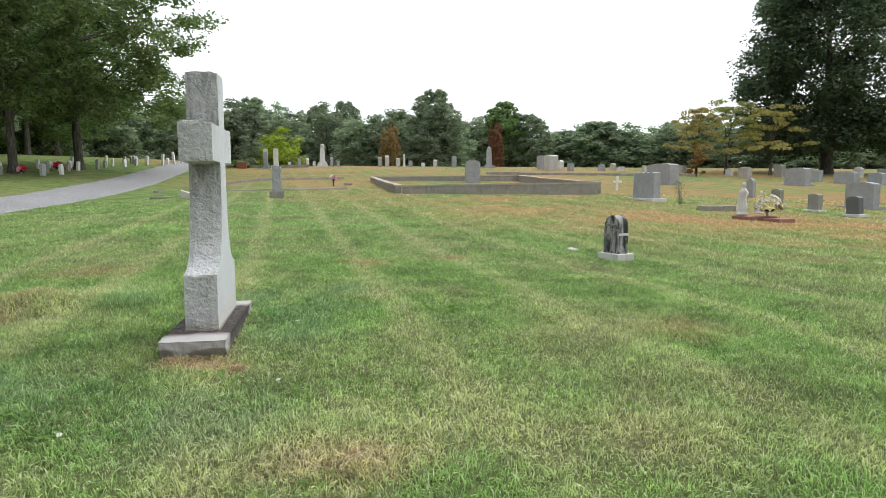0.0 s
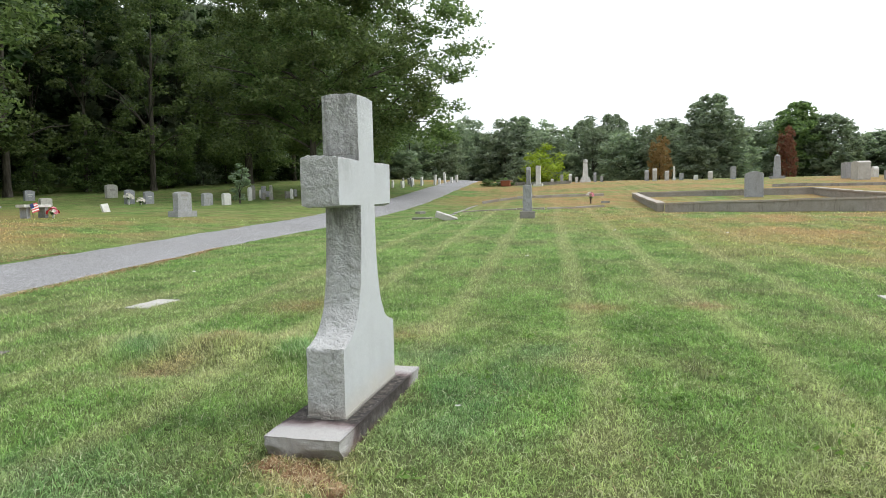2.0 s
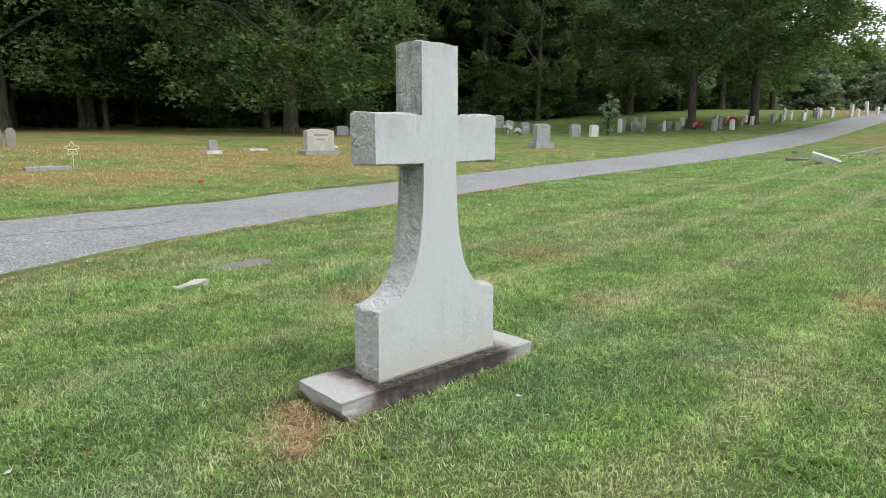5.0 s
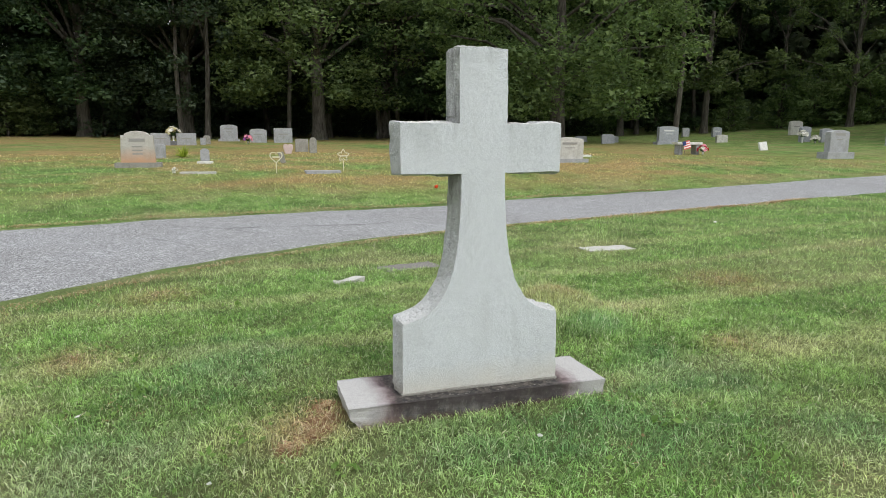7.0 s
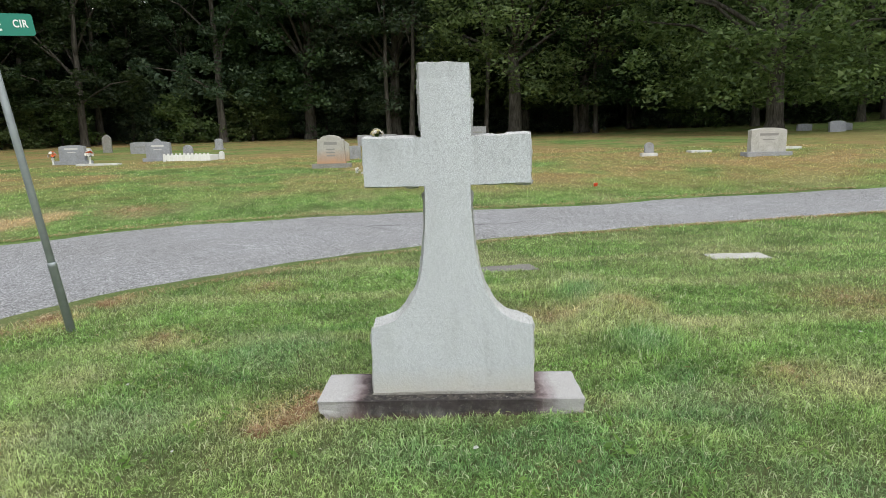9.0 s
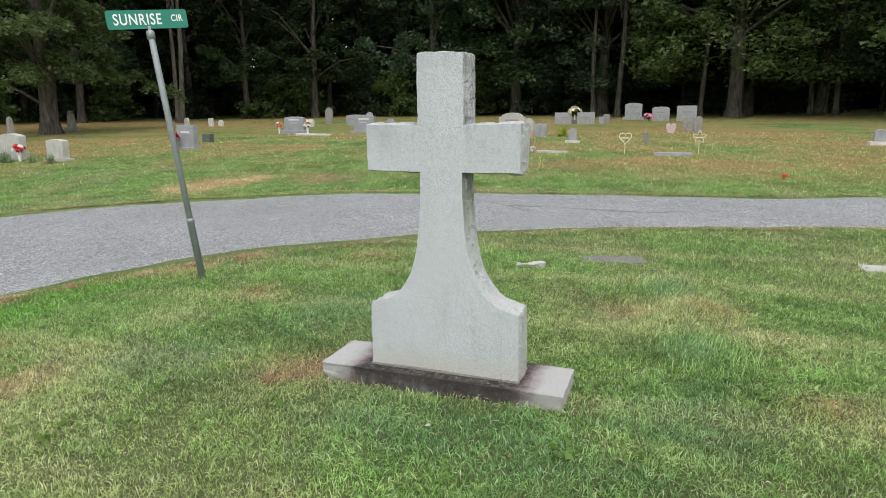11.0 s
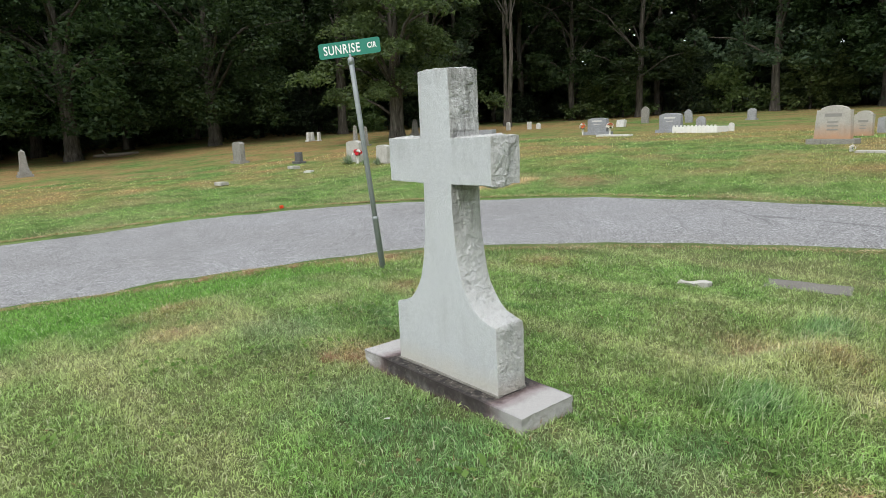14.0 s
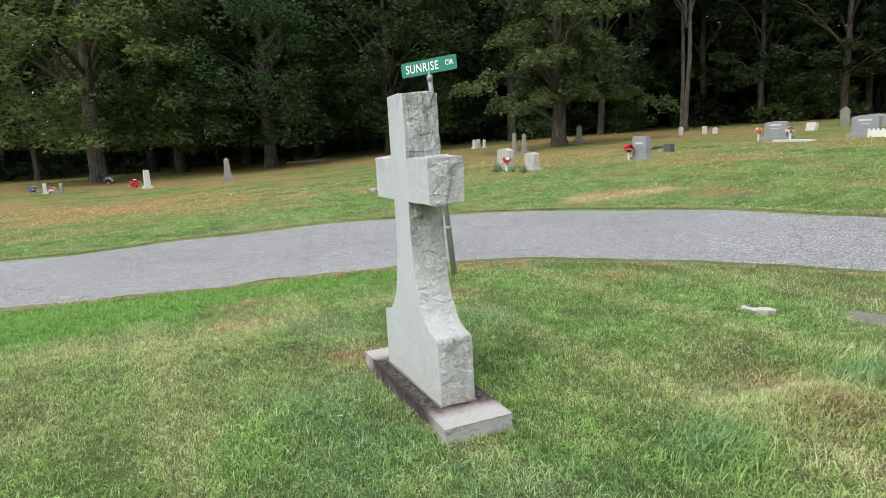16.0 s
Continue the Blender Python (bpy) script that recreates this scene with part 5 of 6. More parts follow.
ob_t = new("toppled_stone", from_bm("toppled_stone", bm_t, M["pale"]))
ob_t.matrix_basis = pose(-3.95, 20.1, gz(-3.95, 20.1) + 0.11, 6, 20, 16)
tagged(ob_t, "toppled white marble stone leaning in the grass", "gravestone", N)


def brick_bed():
    e = thing("brick_planter", -6.9, 61.6, 0, "low red brick planter with clipped shrubs", "planter", "", sink=0.05)
    part("brick_body", block(0.9, 2.6, 0.55, 0, 0, 0, 0.02), M["brick"], e)
    part("coping", block(1.0, 2.7, 0.07, 0, 0, 0.55, 0.015), M["concrete"], e)
    return e


brick_bed()

# flush markers round the cross
flush_marker(-3.9, 3.3, 0.3, 0.66, 2, "pale", "pale flush granite marker set in the lawn", 0.008)
flush_marker(-3.6, 0.6, 0.32, 0.68, 14, "flush", "gray flush granite marker sunk in the lawn", 0.004)
flush_marker(-3.05, -0.17, 0.13, 0.3, 8, "pale", "small pale stone half buried in the lawn", 0.022, (3, 3), 0.03)
flush_marker(4.65, 4.6, 0.12, 0.3, 0, "pale", "small pale stone sunk in the lawn", 0.015)
flush_marker(-19.5, 8.8, 0.5, 0.7, 0, "marble", "raised white marble slab grave cover", 0.06)
flush_marker(-19.6, 12.1, 0.3, 0.55, 0, "marble", "low white marble slab beside a headstone", 0.07)
flush_marker(-14.98, -2.1, 0.3, 0.9, 0, "pale", "low pale granite marker with a bronze vase", 0.04)
flush_marker(-14.9, 1.15, 0.5, 0.95, 0, "gray", "gray flush granite marker", 0.06)
flush_marker(-20.6, -13.2, 0.3, 1.6, 0, "marble", "long low white marble edging", 0.06)
bloom(-15.1, -2.7, gz(-15.1, -2.7), 0.08, ("flower_white",), 21, "small white pot of flowers on a flat grave", stems=0.06, count=8)


def small_cross(x, y):
    e = thing("small_cross", x, y, 40, "small white wooden cross standing in the turf", "cross", "", sink=0.05)
    part("upright", block(0.05, 0.1, 0.78, 0, 0, 0, 0.004), M["white_paint"], e)
    part("crossbar", block(0.052, 0.46, 0.1, 0, 0, 0.46, 0.004), M["white_paint"], e)
    return e


small_cross(15.06, 24.5)


def wire_sign(x, y, star, label):
    """A wire stake with a heart or a star on top."""
    e = thing("grave_stake", x, y, 0, label, "grave decoration", "wire stakes", sink=0.05)
    part("stake", turned([(0.009, 0), (0.009, 0.36)], 8), M["cream_paint"], e)
    pts = []
    for i in range(40):
        a = 2 * math.pi * i / 40
        if star:
            k = (i % 8) / 8
            r = 0.17 - 0.09 * (1 - abs(2 * k - 1))
            pts.append((r * math.sin(a), 0.5 + r * math.cos(a)))
        else:
            pts.append((0.0105 * 16 * math.sin(a) ** 3 * 0.95, 0.49 + 0.0105 * (13 * math.cos(a) - 5 * math.cos(2 * a) - 2 * math.cos(3 * a) - math.cos(4 * a))))
    bm = bmesh.new()
    rings = []
    for i, (y0, z0) in enumerate(pts):
        c = Vector((0, y0, z0))
        n = Vector((0, y0, z0 - 0.5)).normalized()
        rings.append([bm.verts.new(c + n * d + Vector((s, 0, 0))) for d, s in ((-0.012, -0.008), (0.012, -0.008), (0.012, 0.008), (-0.012, 0.008))])
    for a, b in zip(rings, rings[1:] + rings[:1]):
        for i in range(4):
            bm.faces.new((a[i], a[(i + 1) % 4], b[(i + 1) % 4], b[i]))
    part("outline", bm, M["cream_paint"], e)
    part("word_bar", block(0.01, 0.2, 0.03, 0, 0, 0.47, 0.002), M["cream_paint"], e)
    return e


wire_sign(-14.85, -0.1, False, "white wire heart on a stake over a grave")
wire_sign(-15.2, 1.78, True, "white wire star on a stake over a grave")


def white_bed(x, y):
    e = thing("grave_bed", x, y, 0, "low white picket-edged grave bed with small ornaments", "grave bed", "", sink=0.02)
    for cx, cy, sx, sy in ((0.45, 0, 0.06, 1.9), (-0.45, 0, 0.06, 1.9), (0, 0.93, 0.84, 0.06), (0, -0.93, 0.84, 0.06)):
        part("edging", block(sx, sy, 0.24, cx, cy, 0, 0.01), M["white_paint"], e)
    for i in range(12):
        part("picket", block(0.03, 0.08, 0.31, 0.49, -0.88 + i * 0.16, 0, 0.006), M["white_paint"], e)
    return e


white_bed(-22.6, -10.5)
gravestone(-23.8, -11.1, 0.4, 0.6, 0.14, "round", "gray", None, "small gray headstone at a white grave bed", group=W)
gravestone(-23.0, -9.4, 0.22, 0.34, 0.08, "round", "marble", None, "small white ornament on a grave bed", group=W)


def flag_bench(x, y):
    e = thing("memorial_bench", x, y, 0, "gray granite memorial bench", "bench", "", sink=0.03)
    for s in (-1, 1):
        part("support", block(0.34, 0.16, 0.46, 0, 0.42 * s, 0, 0.012), M["gray"], e)
    part("seat", block(0.42, 1.25, 0.11, 0, 0, 0.45, 0.015), M["marble"], e)
    return e


flag_bench(-19.8, 17.2)


def flag(x, y, lean):
    e = thing("small_flag", x, y, 10, "small red white and blue flag on a stick", "flag", "flags", sink=0.02)
    part("stick", turned([(0.008, 0), (0.008, 0.62)], 8), M["dead_wood"], e)
    for i in range(7):
        part("stripe", slab_of([(0.01, 0.24 + i * 0.05), (0.42, 0.17 + i * 0.05), (0.42, 0.22 + i * 0.05), (0.01, 0.29 + i * 0.05)], 0.006, 0.001), M["flag_red" if i % 2 == 0 else "white_paint"], e)
    part("canton", slab_of([(0.01, 0.42), (0.19, 0.39), (0.19, 0.57), (0.01, 0.6)], 0.009, 0.001), M["flag_blue"], e)
    e.matrix_basis = e.matrix_basis @ pose(0, 0, 0, lean, 0, 0)
    return e


flag(-19.5, 16.9, 22)
bloom(-19.45, 17.75, gz(-19.45, 17.75), 0.22, ("flower_pink", "flower_red", "flower_white"), 22, "pink and red flowers at a memorial bench", count=16)


def statue(x, y):
    """A plain robed garden figure: a stacked, rounded shape."""
    bm = turned([(0.15, 0), (0.155, 0.04), (0.11, 0.06), (0.125, 0.12), (0.118, 0.22), (0.1, 0.33), (0.088, 0.43), (0.1, 0.5), (0.108, 0.57), (0.1, 0.62), (0.062, 0.66), (0.036, 0.69), (0.052, 0.73), (0.058, 0.77), (0.05, 0.81), (0.028, 0.84), (0.004, 0.85)], 28)
    for v in bm.verts:
        a, z = math.atan2(v.co.y, v.co.x), v.co.z
        fold = 1 + (0.11 * math.sin(7 * a + 5 * z) + 0.06 * math.sin(11 * a)) * (0.05 < z < 0.62)
        arm = 0.05 * math.exp(-(((z - 0.52) / 0.07) ** 2)) * max(0.0, math.cos(a))
        v.co = Vector((v.co.x * fold * 0.8 + arm + 0.04 * math.sin(3.5 * z), v.co.y * fold + 0.025 * math.sin(5 * z), z))
        v.co += noise.noise_vector(v.co * 11) * 0.016
    ob = new("garden_statue", from_bm("garden_statue", bm, M["marble"], True))
    ob.matrix_basis = pose(x, y, gz(x, y) + 0.1, 0, 0, 30)
    return tagged(ob, "plain white weathered stone garden figure on a grave", "statue")


def red_bed():
    e = thing("grave_ledger", 11.6, 9.4, 0, "low red granite grave bed in two pieces", "grave bed", "", sink=0.03)
    part("ledger", block(0.75, 0.75, 0.13, 0, 0.25, 0, 0.02), M["red"], e)
    part("footstone", block(0.45, 0.6, 0.1, 0.15, -0.45, 0, 0.02), M["red"], e)
    return e


red_bed()
statue(11.4, 9.85)
ob = statue(12.1, 10.1)
ob.scale = (0.75, 0.75, 0.7)
bloom(11.75, 9.35, gz(11.75, 9.35) + 0.09, 0.3, ("flower_yellow", "flower_white", "flower_yellow"), 23, "cream yellow flowers on a red granite bed", stems=0.14, count=80)
bloom(1.4, 29.5, gz(1.4, 29.5), 0.2, ("flower_pink", "flower_white"), 24, "pink flowers on a dark stand", vase="bronze", stems=0.3, count=16)
for x, y, c in ((-11.2, 3.3, "orange_plastic"), (-4.0, -10.35, "orange_plastic")):
    ob = new("marker_flag", from_bm("marker_flag", block(0.04, 0.09, 0.07, 0, 0, 0.0, 0.01), M[c]))
    ob.matrix_basis = pose(x, y, gz(x, y) + 0.02, 8, 12, 30)
    tagged(ob, "small orange plastic scrap in the grass", "litter", "scraps")


def yucca(x, y, mat="leaf_bright"):
    rng = random.Random(9)
    bm = bmesh.new()
    for i in range(70):
        a, up = rng.uniform(0, 6.28), rng.uniform(0.25, 1.4)
        d = Vector((math.cos(a) * math.cos(up), math.sin(a) * math.cos(up), math.sin(up))) * rng.uniform(0.35, 0.55)
        s = Vector((-math.sin(a), math.cos(a), 0)) * 0.018
        bm.faces.new([bm.verts.new(-s), bm.verts.new(s), bm.verts.new(d * 0.6 + s), bm.verts.new(d), bm.verts.new(d * 0.6 - s)])
    ob = new("yucca_plant", from_bm("yucca_plant", bm, M[mat]))
    ob.matrix_basis = pose(x, y, gz(x, y))
    return tagged(ob, "spiky yellow-green yucca beside a headstone", "plant")


yucca(-21.7, -2.9)
for x, y, k in ((-10.2, -17.35, 0.85), (-10.35, -15.75, 0.65), (-10.3, -17.6, 0.7), (-10.3, -16.45, 0.6)):
    ob = yucca(x, y, "leaf_pale")
    ob.scale = (k, k, k)


def bare_shrub(x, y, h, seed, label):
    rng = random.Random(seed)
    bm = bmesh.new()
    leaf = bmesh.new()
    for i in range(16):
        p = Vector((rng.uniform(-0.06, 0.06), rng.uniform(-0.06, 0.06), -0.03))
        d = Vector((rng.uniform(-0.45, 0.45), rng.uniform(-0.45, 0.45), 1)).normalized()
        for k in range(5):
            q = p + d * h / 5
            r = 0.008 * (1 - k / 6)
            ring = [[bm.verts.new(c + Vector((math.cos(a), math.sin(a), 0)) * s) for a in (0, 2.1, 4.2)] for c, s in ((p, r), (q, r * 0.8))]
            for j in range(3):
                bm.faces.new((ring[0][j], ring[0][(j + 1) % 3], ring[1][(j + 1) % 3], ring[1][j]))
            if k > 1:
                for _ in range(4):
                    c = q + Vector((rng.uniform(-1, 1), rng.uniform(-1, 1), rng.uniform(-1, 1))) * 0.06
                    u, v = Vector((rng.uniform(-1, 1), rng.uniform(-1, 1), rng.uniform(-1, 1))) * 0.025, Vector((rng.uniform(-1, 1), rng.uniform(-1, 1), rng.uniform(-1, 1))) * 0.02
                    leaf.faces.new([leaf.verts.new(c - u), leaf.verts.new(c + v), leaf.verts.new(c + u)])
            d = (d + Vector((rng.uniform(-0.3, 0.3), rng.uniform(-0.3, 0.3), 0.1))).normalized()
            p = q
    e = thing("shrub", x, y, 0, label, "shrub")
    part("twigs", bm, M["dead_wood"], e)
    part("leaves", leaf, M["leaf"], e)
    return e


bare_shrub(12.95, 15.3, 0.8, 3, "thin bare twiggy shrub on the dry lawn")


# ---- trees ----
def fast_mesh(name, verts, corners, material):
    """A mesh of many like faces from arrays: corners is faces by vertices."""
    me = bpy.data.meshes.new(name)
    nf, k = corners.shape
    me.vertices.add(len(verts))
    me.vertices.foreach_set("co", np.ascontiguousarray(verts, np.float32).ravel())
    me.loops.add(nf * k)
    me.loops.foreach_set("vertex_index", np.ascontiguousarray(corners, np.int32).ravel())
    me.polygons.add(nf)
    me.polygons.foreach_set("loop_start", np.arange(nf, dtype=np.int32) * k)
    me.polygons.foreach_set("loop_total", np.full(nf, k, np.int32))
    me.materials.append(material)
    me.polygons.foreach_set("use_smooth", np.zeros(nf, bool))
    me.update(calc_edges=True)
    return me


def leaf_cloud(rng, centres, sizes, per, leaf, flat=0.6, droop=0.0, up=0.55, outward=0.9):
    """Leaves as pointed blades, scattered round each spray's centre."""
    n = len(centres) * per
    c = np.repeat(centres, per, 0)
    s = np.repeat(sizes, per)[:, None]
    off = rng.normal(size=(n, 3))
    off /= np.linalg.norm(off, axis=1)[:, None] + 1e-9
    off *= (rng.random((n, 1)) ** 0.45)
    p = c + off * s * np.array([1, 1, flat])
    p[:, 2] -= droop * (off[:, :2] ** 2).sum(1) * s[:, 0]
    u = rng.normal(size=(n, 3))
    u[:, 2] *= 0.45
    u /= np.linalg.norm(u, axis=1)[:, None]
    w = rng.normal(size=(n, 3)) * 0.45 + off * outward + np.array([0, 0, up])
    v = np.cross(w, u)
    v /= np.linalg.norm(v, axis=1)[:, None] + 1e-9
    ln = leaf * (0.6 + 0.8 * rng.random((n, 1)))
    wd = ln * (0.32 + 0.2 * rng.random((n, 1)))
    verts = np.stack([p + v * wd * 1.25 - u * ln * 0.7, p + u * ln, p - v * wd * 1.25 - u * ln * 0.55], 1).reshape(-1, 3)
    return verts, np.arange(n * 3).reshape(-1, 3)


def tube(bm, points, radii, sides=8):
    rings = []
    for i, (p, r) in enumerate(zip(points, radii)):
        d = (points[min(i + 1, len(points) - 1)] - points[max(i - 1, 0)]).normalized()
        a = d.orthogonal().normalized()
        b = d.cross(a)
        rings.append([bm.verts.new(p + (a * math.cos(2 * math.pi * k / sides) + b * math.sin(2 * math.pi * k / sides)) * r) for k in range(sides)])
    for q, w in zip(rings, rings[1:]):
        # match the turn of the rings, so that the tube does not twist
        s = min(range(sides), key=lambda k: (w[k].co - q[0].co).length)
        w = w[s:] + w[:s]
        for k in range(sides):
            bm.faces.new((q[k], q[(k + 1) % sides], w[(k + 1) % sides], w[k]))


def tree_kind(seed, height, low, spread_r, trunk_r, sprays, per, leaf, shape="oak", limbs=9, leaf_mat="leaf", spray=0.165):
    """A trunk with limbs and a crown of leaf sprays. Returns the two meshes."""
    rng = np.random.default_rng(seed)
    rr = random.Random(seed)
    mid = (height + low) / 2
    cen, siz = [], []
    while len(cen) < sprays:
        d = rng.normal(size=3)
        d /= np.linalg.norm(d)
        k = rng.random() ** 0.4
        if shape in ("oak", "sweep"):
            u = rng.random()
            full = 0.72 + 0.28 * u / 0.35 if u < 0.35 else math.sqrt(max(0.02, 1 - ((u - 0.35) / 0.67) ** 2))
            az = rng.random() * 2 * math.pi
            far = spread_r * full * rng.random() ** 0.33 * (1 + 0.15 * math.sin(3 * az + seed) + 0.1 * math.sin(7 * u + 2 * az + seed))
            q = np.array([math.cos(az) * far, math.sin(az) * far, 0.0])
            z = low + (height - low) * u
            if shape == "sweep":
                z -= 3.2 * (far / spread_r) ** 2 * (1 - u)
        elif shape == "cone":
            u = rng.random() ** 1.3
            z = low + (height - low) * u
            q = d * spread_r * (1 - u) ** 0.8 * (0.35 + 0.65 * k)
        elif shape == "cedar":
            bough = int(rng.integers(0, 46))
            u = bough / 46
            az = bough * 2.4 + rng.normal() * 0.13
            far = 0.15 + 0.85 * rng.random() ** 0.7
            wide = spread_r * (1 - u) ** 0.65 * (0.8 + 0.35 * math.sin(bough * 1.7))
            q = np.array([math.cos(az), math.sin(az), 0]) * wide * far
            z = low + 1.2 + (height - low - 1.2) * u + 0.9 * far - 1.9 * far**2 + rng.normal() * 0.12
        elif shape == "tier":
            u = rng.integers(0, 6) / 5
            far = rng.random() ** 0.5
            az = math.atan2(d[1], d[0])
            q = np.array([math.cos(az), math.sin(az), 0]) * spread_r * (1.0 - 0.45 * u) * far * (1 + 0.25 * math.sin(2 * az + 9 * u + seed))
            z = low + (height - low) * (0.25 + 0.75 * u) - 0.9 * far**2 * (1 - 0.5 * u) + rng.normal() * 0.12
        elif shape == "wall":
            lobe = 1 + 0.1 * math.sin(3 * math.atan2(d[1], d[0]) + seed) + 0.03 * math.sin(9 * d[2] + 2 * seed)
            q = np.array([d[0] * spread_r, d[1] * spread_r, abs(d[2]) ** 0.8 * (height - low)]) * (0.5 + 0.5 * rng.random() ** 0.6) * lobe
            z = low + q[2]
        else:
            q = np.array([d[0] * spread_r, d[1] * spread_r, abs(d[2]) * (height - low)]) * k
            z = low + q[2]
        cen.append((q[0], q[1], z))
        siz.append({"oak": spread_r * spray, "sweep": spread_r * spray, "cone": spread_r * 0.24, "cedar": spread_r * 0.13, "tier": spread_r * 0.2, "bush": spread_r * 0.33, "wall": spread_r * 0.22}[shape] * (0.65 + 0.6 * rng.random()))
    cen, siz = np.array(cen), np.array(siz)
    v, f = leaf_cloud(rng, cen, siz, per, leaf, 0.34 if shape in ("tier", "cedar") else 0.62, 0.7 if shape == "cedar" else 0.25 if shape in ("oak", "cone") else 0.0, *((0.4, 0.8) if shape == "tier" else (0.35, 1.0) if shape == "wall" else (0.55, 0.9)))
    crown = fast_mesh("crown", v, f, M[leaf_mat])
    bm = bmesh.new()
    top = height * (0.86 if shape != "tier" else 0.6)
    lean = Vector((rr.uniform(-0.3, 0.3), rr.uniform(-0.3, 0.3), 0))
    pts = [Vector((0, 0, -0.4)), Vector((0, 0, 0.15)), Vector((0, 0, 0.7))] + [Vector((0, 0, top * u)) + lean * (u * u * 2) + Vector((rr.uniform(-0.1, 0.1), rr.uniform(-0.1, 0.1), 0)) for u in (0.16, 0.3, 0.45, 0.6, 0.8, 1.0)]
    rad = [trunk_r * k for k in (1.75, 1.4, 1.08, 0.98, 0.88, 0.72, 0.5, 0.28, 0.06)]
    tube(bm, pts, rad, 12)
    far = sorted(range(len(cen)), key=lambda i: -np.hypot(cen[i][0], cen[i][1]))[: max(limbs * 3, 1)]
    rr.shuffle(far)
    for i in far[:limbs]:
        tip = Vector(cen[i])
        start = Vector((0, 0, max(low * 0.75, min(tip.z * rr.uniform(0.45, 0.8), top * 0.8))))
        r0 = trunk_r * rr.uniform(0.25, 0.42)
        bend = (start + tip) / 2 + Vector((rr.uniform(-0.5, 0.5), rr.uniform(-0.5, 0.5), 0.12 * (tip - start).length))
        tube(bm, [start, (start + bend) / 2 + Vector((0, 0, 0.1)), bend, (bend + tip) / 2, tip], [r0, r0 * 0.8, r0 * 0.6, r0 * 0.4, r0 * 0.12], 6)
    trunk = from_bm("trunk", bm, M["bark"], True)
    return trunk, crown


def plant_tree(kind, x, y, turn, k=1.0, kz=None, name="tree", label="", category="tree", group="woods", leaf=None):
    trunk, crown = kind
    e = thing(name, x, y, turn, label, category, group)
    e.scale = (k, k, kz or k)
    part("trunk", trunk, None, e)
    c = part("crown", crown, None, e)
    if leaf:
        c.material_slots[0].link = "OBJECT"
        c.material_slots[0].material = M[leaf]
    return e


OAK_A = tree_kind(11, 20.0, 2.2, 9.0, 0.46, 340, 130, 0.18, "oak", 13)
OAK_C = tree_kind(41, 20.0, 5.2, 9.0, 0.29, 330, 150, 0.17, "sweep", 16, "leaf", 0.135)
OAK_E = tree_kind(31, 21.0, 2.4, 8.4, 0.5, 420, 200, 0.22, "oak", 6, "leaf_blue", 0.23)
OAK_B = tree_kind(12, 19.0, 2.6, 7.6, 0.42, 250, 130, 0.165, "oak", 12)
TALL_A = tree_kind(13, 23.0, 5.0, 6.0, 0.34, 200, 100, 0.18, "oak", 9)
TALL_B = tree_kind(14, 21.0, 3.0, 5.6, 0.26, 180, 105, 0.175, "oak", 9)
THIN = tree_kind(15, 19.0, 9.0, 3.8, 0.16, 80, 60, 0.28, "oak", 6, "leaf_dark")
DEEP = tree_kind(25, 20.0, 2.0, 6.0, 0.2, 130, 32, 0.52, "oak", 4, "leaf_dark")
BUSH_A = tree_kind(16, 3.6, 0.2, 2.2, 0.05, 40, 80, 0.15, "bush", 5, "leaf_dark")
BUSH_B = tree_kind(17, 5.2, 0.4, 2.4, 0.07, 48, 80, 0.16, "bush", 6)
# belt crowns take the pale leaves that carry distance haze in their colour
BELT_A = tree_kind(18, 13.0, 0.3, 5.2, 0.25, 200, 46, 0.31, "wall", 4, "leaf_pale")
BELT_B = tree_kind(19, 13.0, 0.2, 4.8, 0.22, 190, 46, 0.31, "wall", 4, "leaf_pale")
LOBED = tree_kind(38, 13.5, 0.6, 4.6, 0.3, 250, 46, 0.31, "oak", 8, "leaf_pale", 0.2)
CEDAR = tree_kind(20, 16.0, 1.6, 5.8, 0.36, 420, 120, 0.12, "cedar", 16, "needle")
DOGWOOD = tree_kind(21, 6.2, 1.9, 3.3, 0.11, 54, 95, 0.115, "tier", 14, "leaf_olive")
SAPLING = tree_kind(22, 2.9, 0.3, 0.75, 0.05, 24, 50, 0.1, "bush", 4, "leaf")

# single trees
plant_tree(OAK_C, -17.2, 47.9, 20, 1.02, name="oak_tree", label="large oak with low sweeping limbs beside the drive", group="")
plant_tree(OAK_C, -19.4, 42.5, 140, 0.92, name="oak_tree", label="tall oak with a dark trunk among gravestones", group="")
plant_tree(OAK_A, -34.6, 18.9, 200, 0.95, name="oak_tree", label="broad oak with low leafy limbs at woods edge", group="")
plant_tree(OAK_B, -44.3, 4.8, 60, 1.08, name="oak_tree", label="thick-trunked oak at the edge of the woods", group="")
plant_tree(CEDAR, -19.2, -26.5, 30, 1.0, name="cedar_tree", label="broad drooping cedar on the far lawn", category="tree", group="")
plant_tree(OAK_B, 5.0, -47.4, 80, 1.25, 1.1, name="oak_tree", label="massive gray-trunked oak on the far lawn", group="")
plant_tree(OAK_A, -6.6, -45.4, 250, 0.98, name="oak_tree", label="oak with a dark trunk on the far lawn", group="", leaf="leaf_dark")
plant_tree(OAK_B, -0.6, -54.0, 10, 1.0, name="oak_tree", label="oak with a dark trunk at the woods edge", group="")
plant_tree(OAK_E, 49.6, 50.2, 300, 1.0, name="oak_tree", label="big dark-leaved oak on the eastern rise", group="")
plant_tree(DOGWOOD, 34.9, 49.2, 0, 0.95, name="dogwood_tree", label="dogwood with layered olive and rust foliage", group="dogwoods", leaf="leaf_tawny")
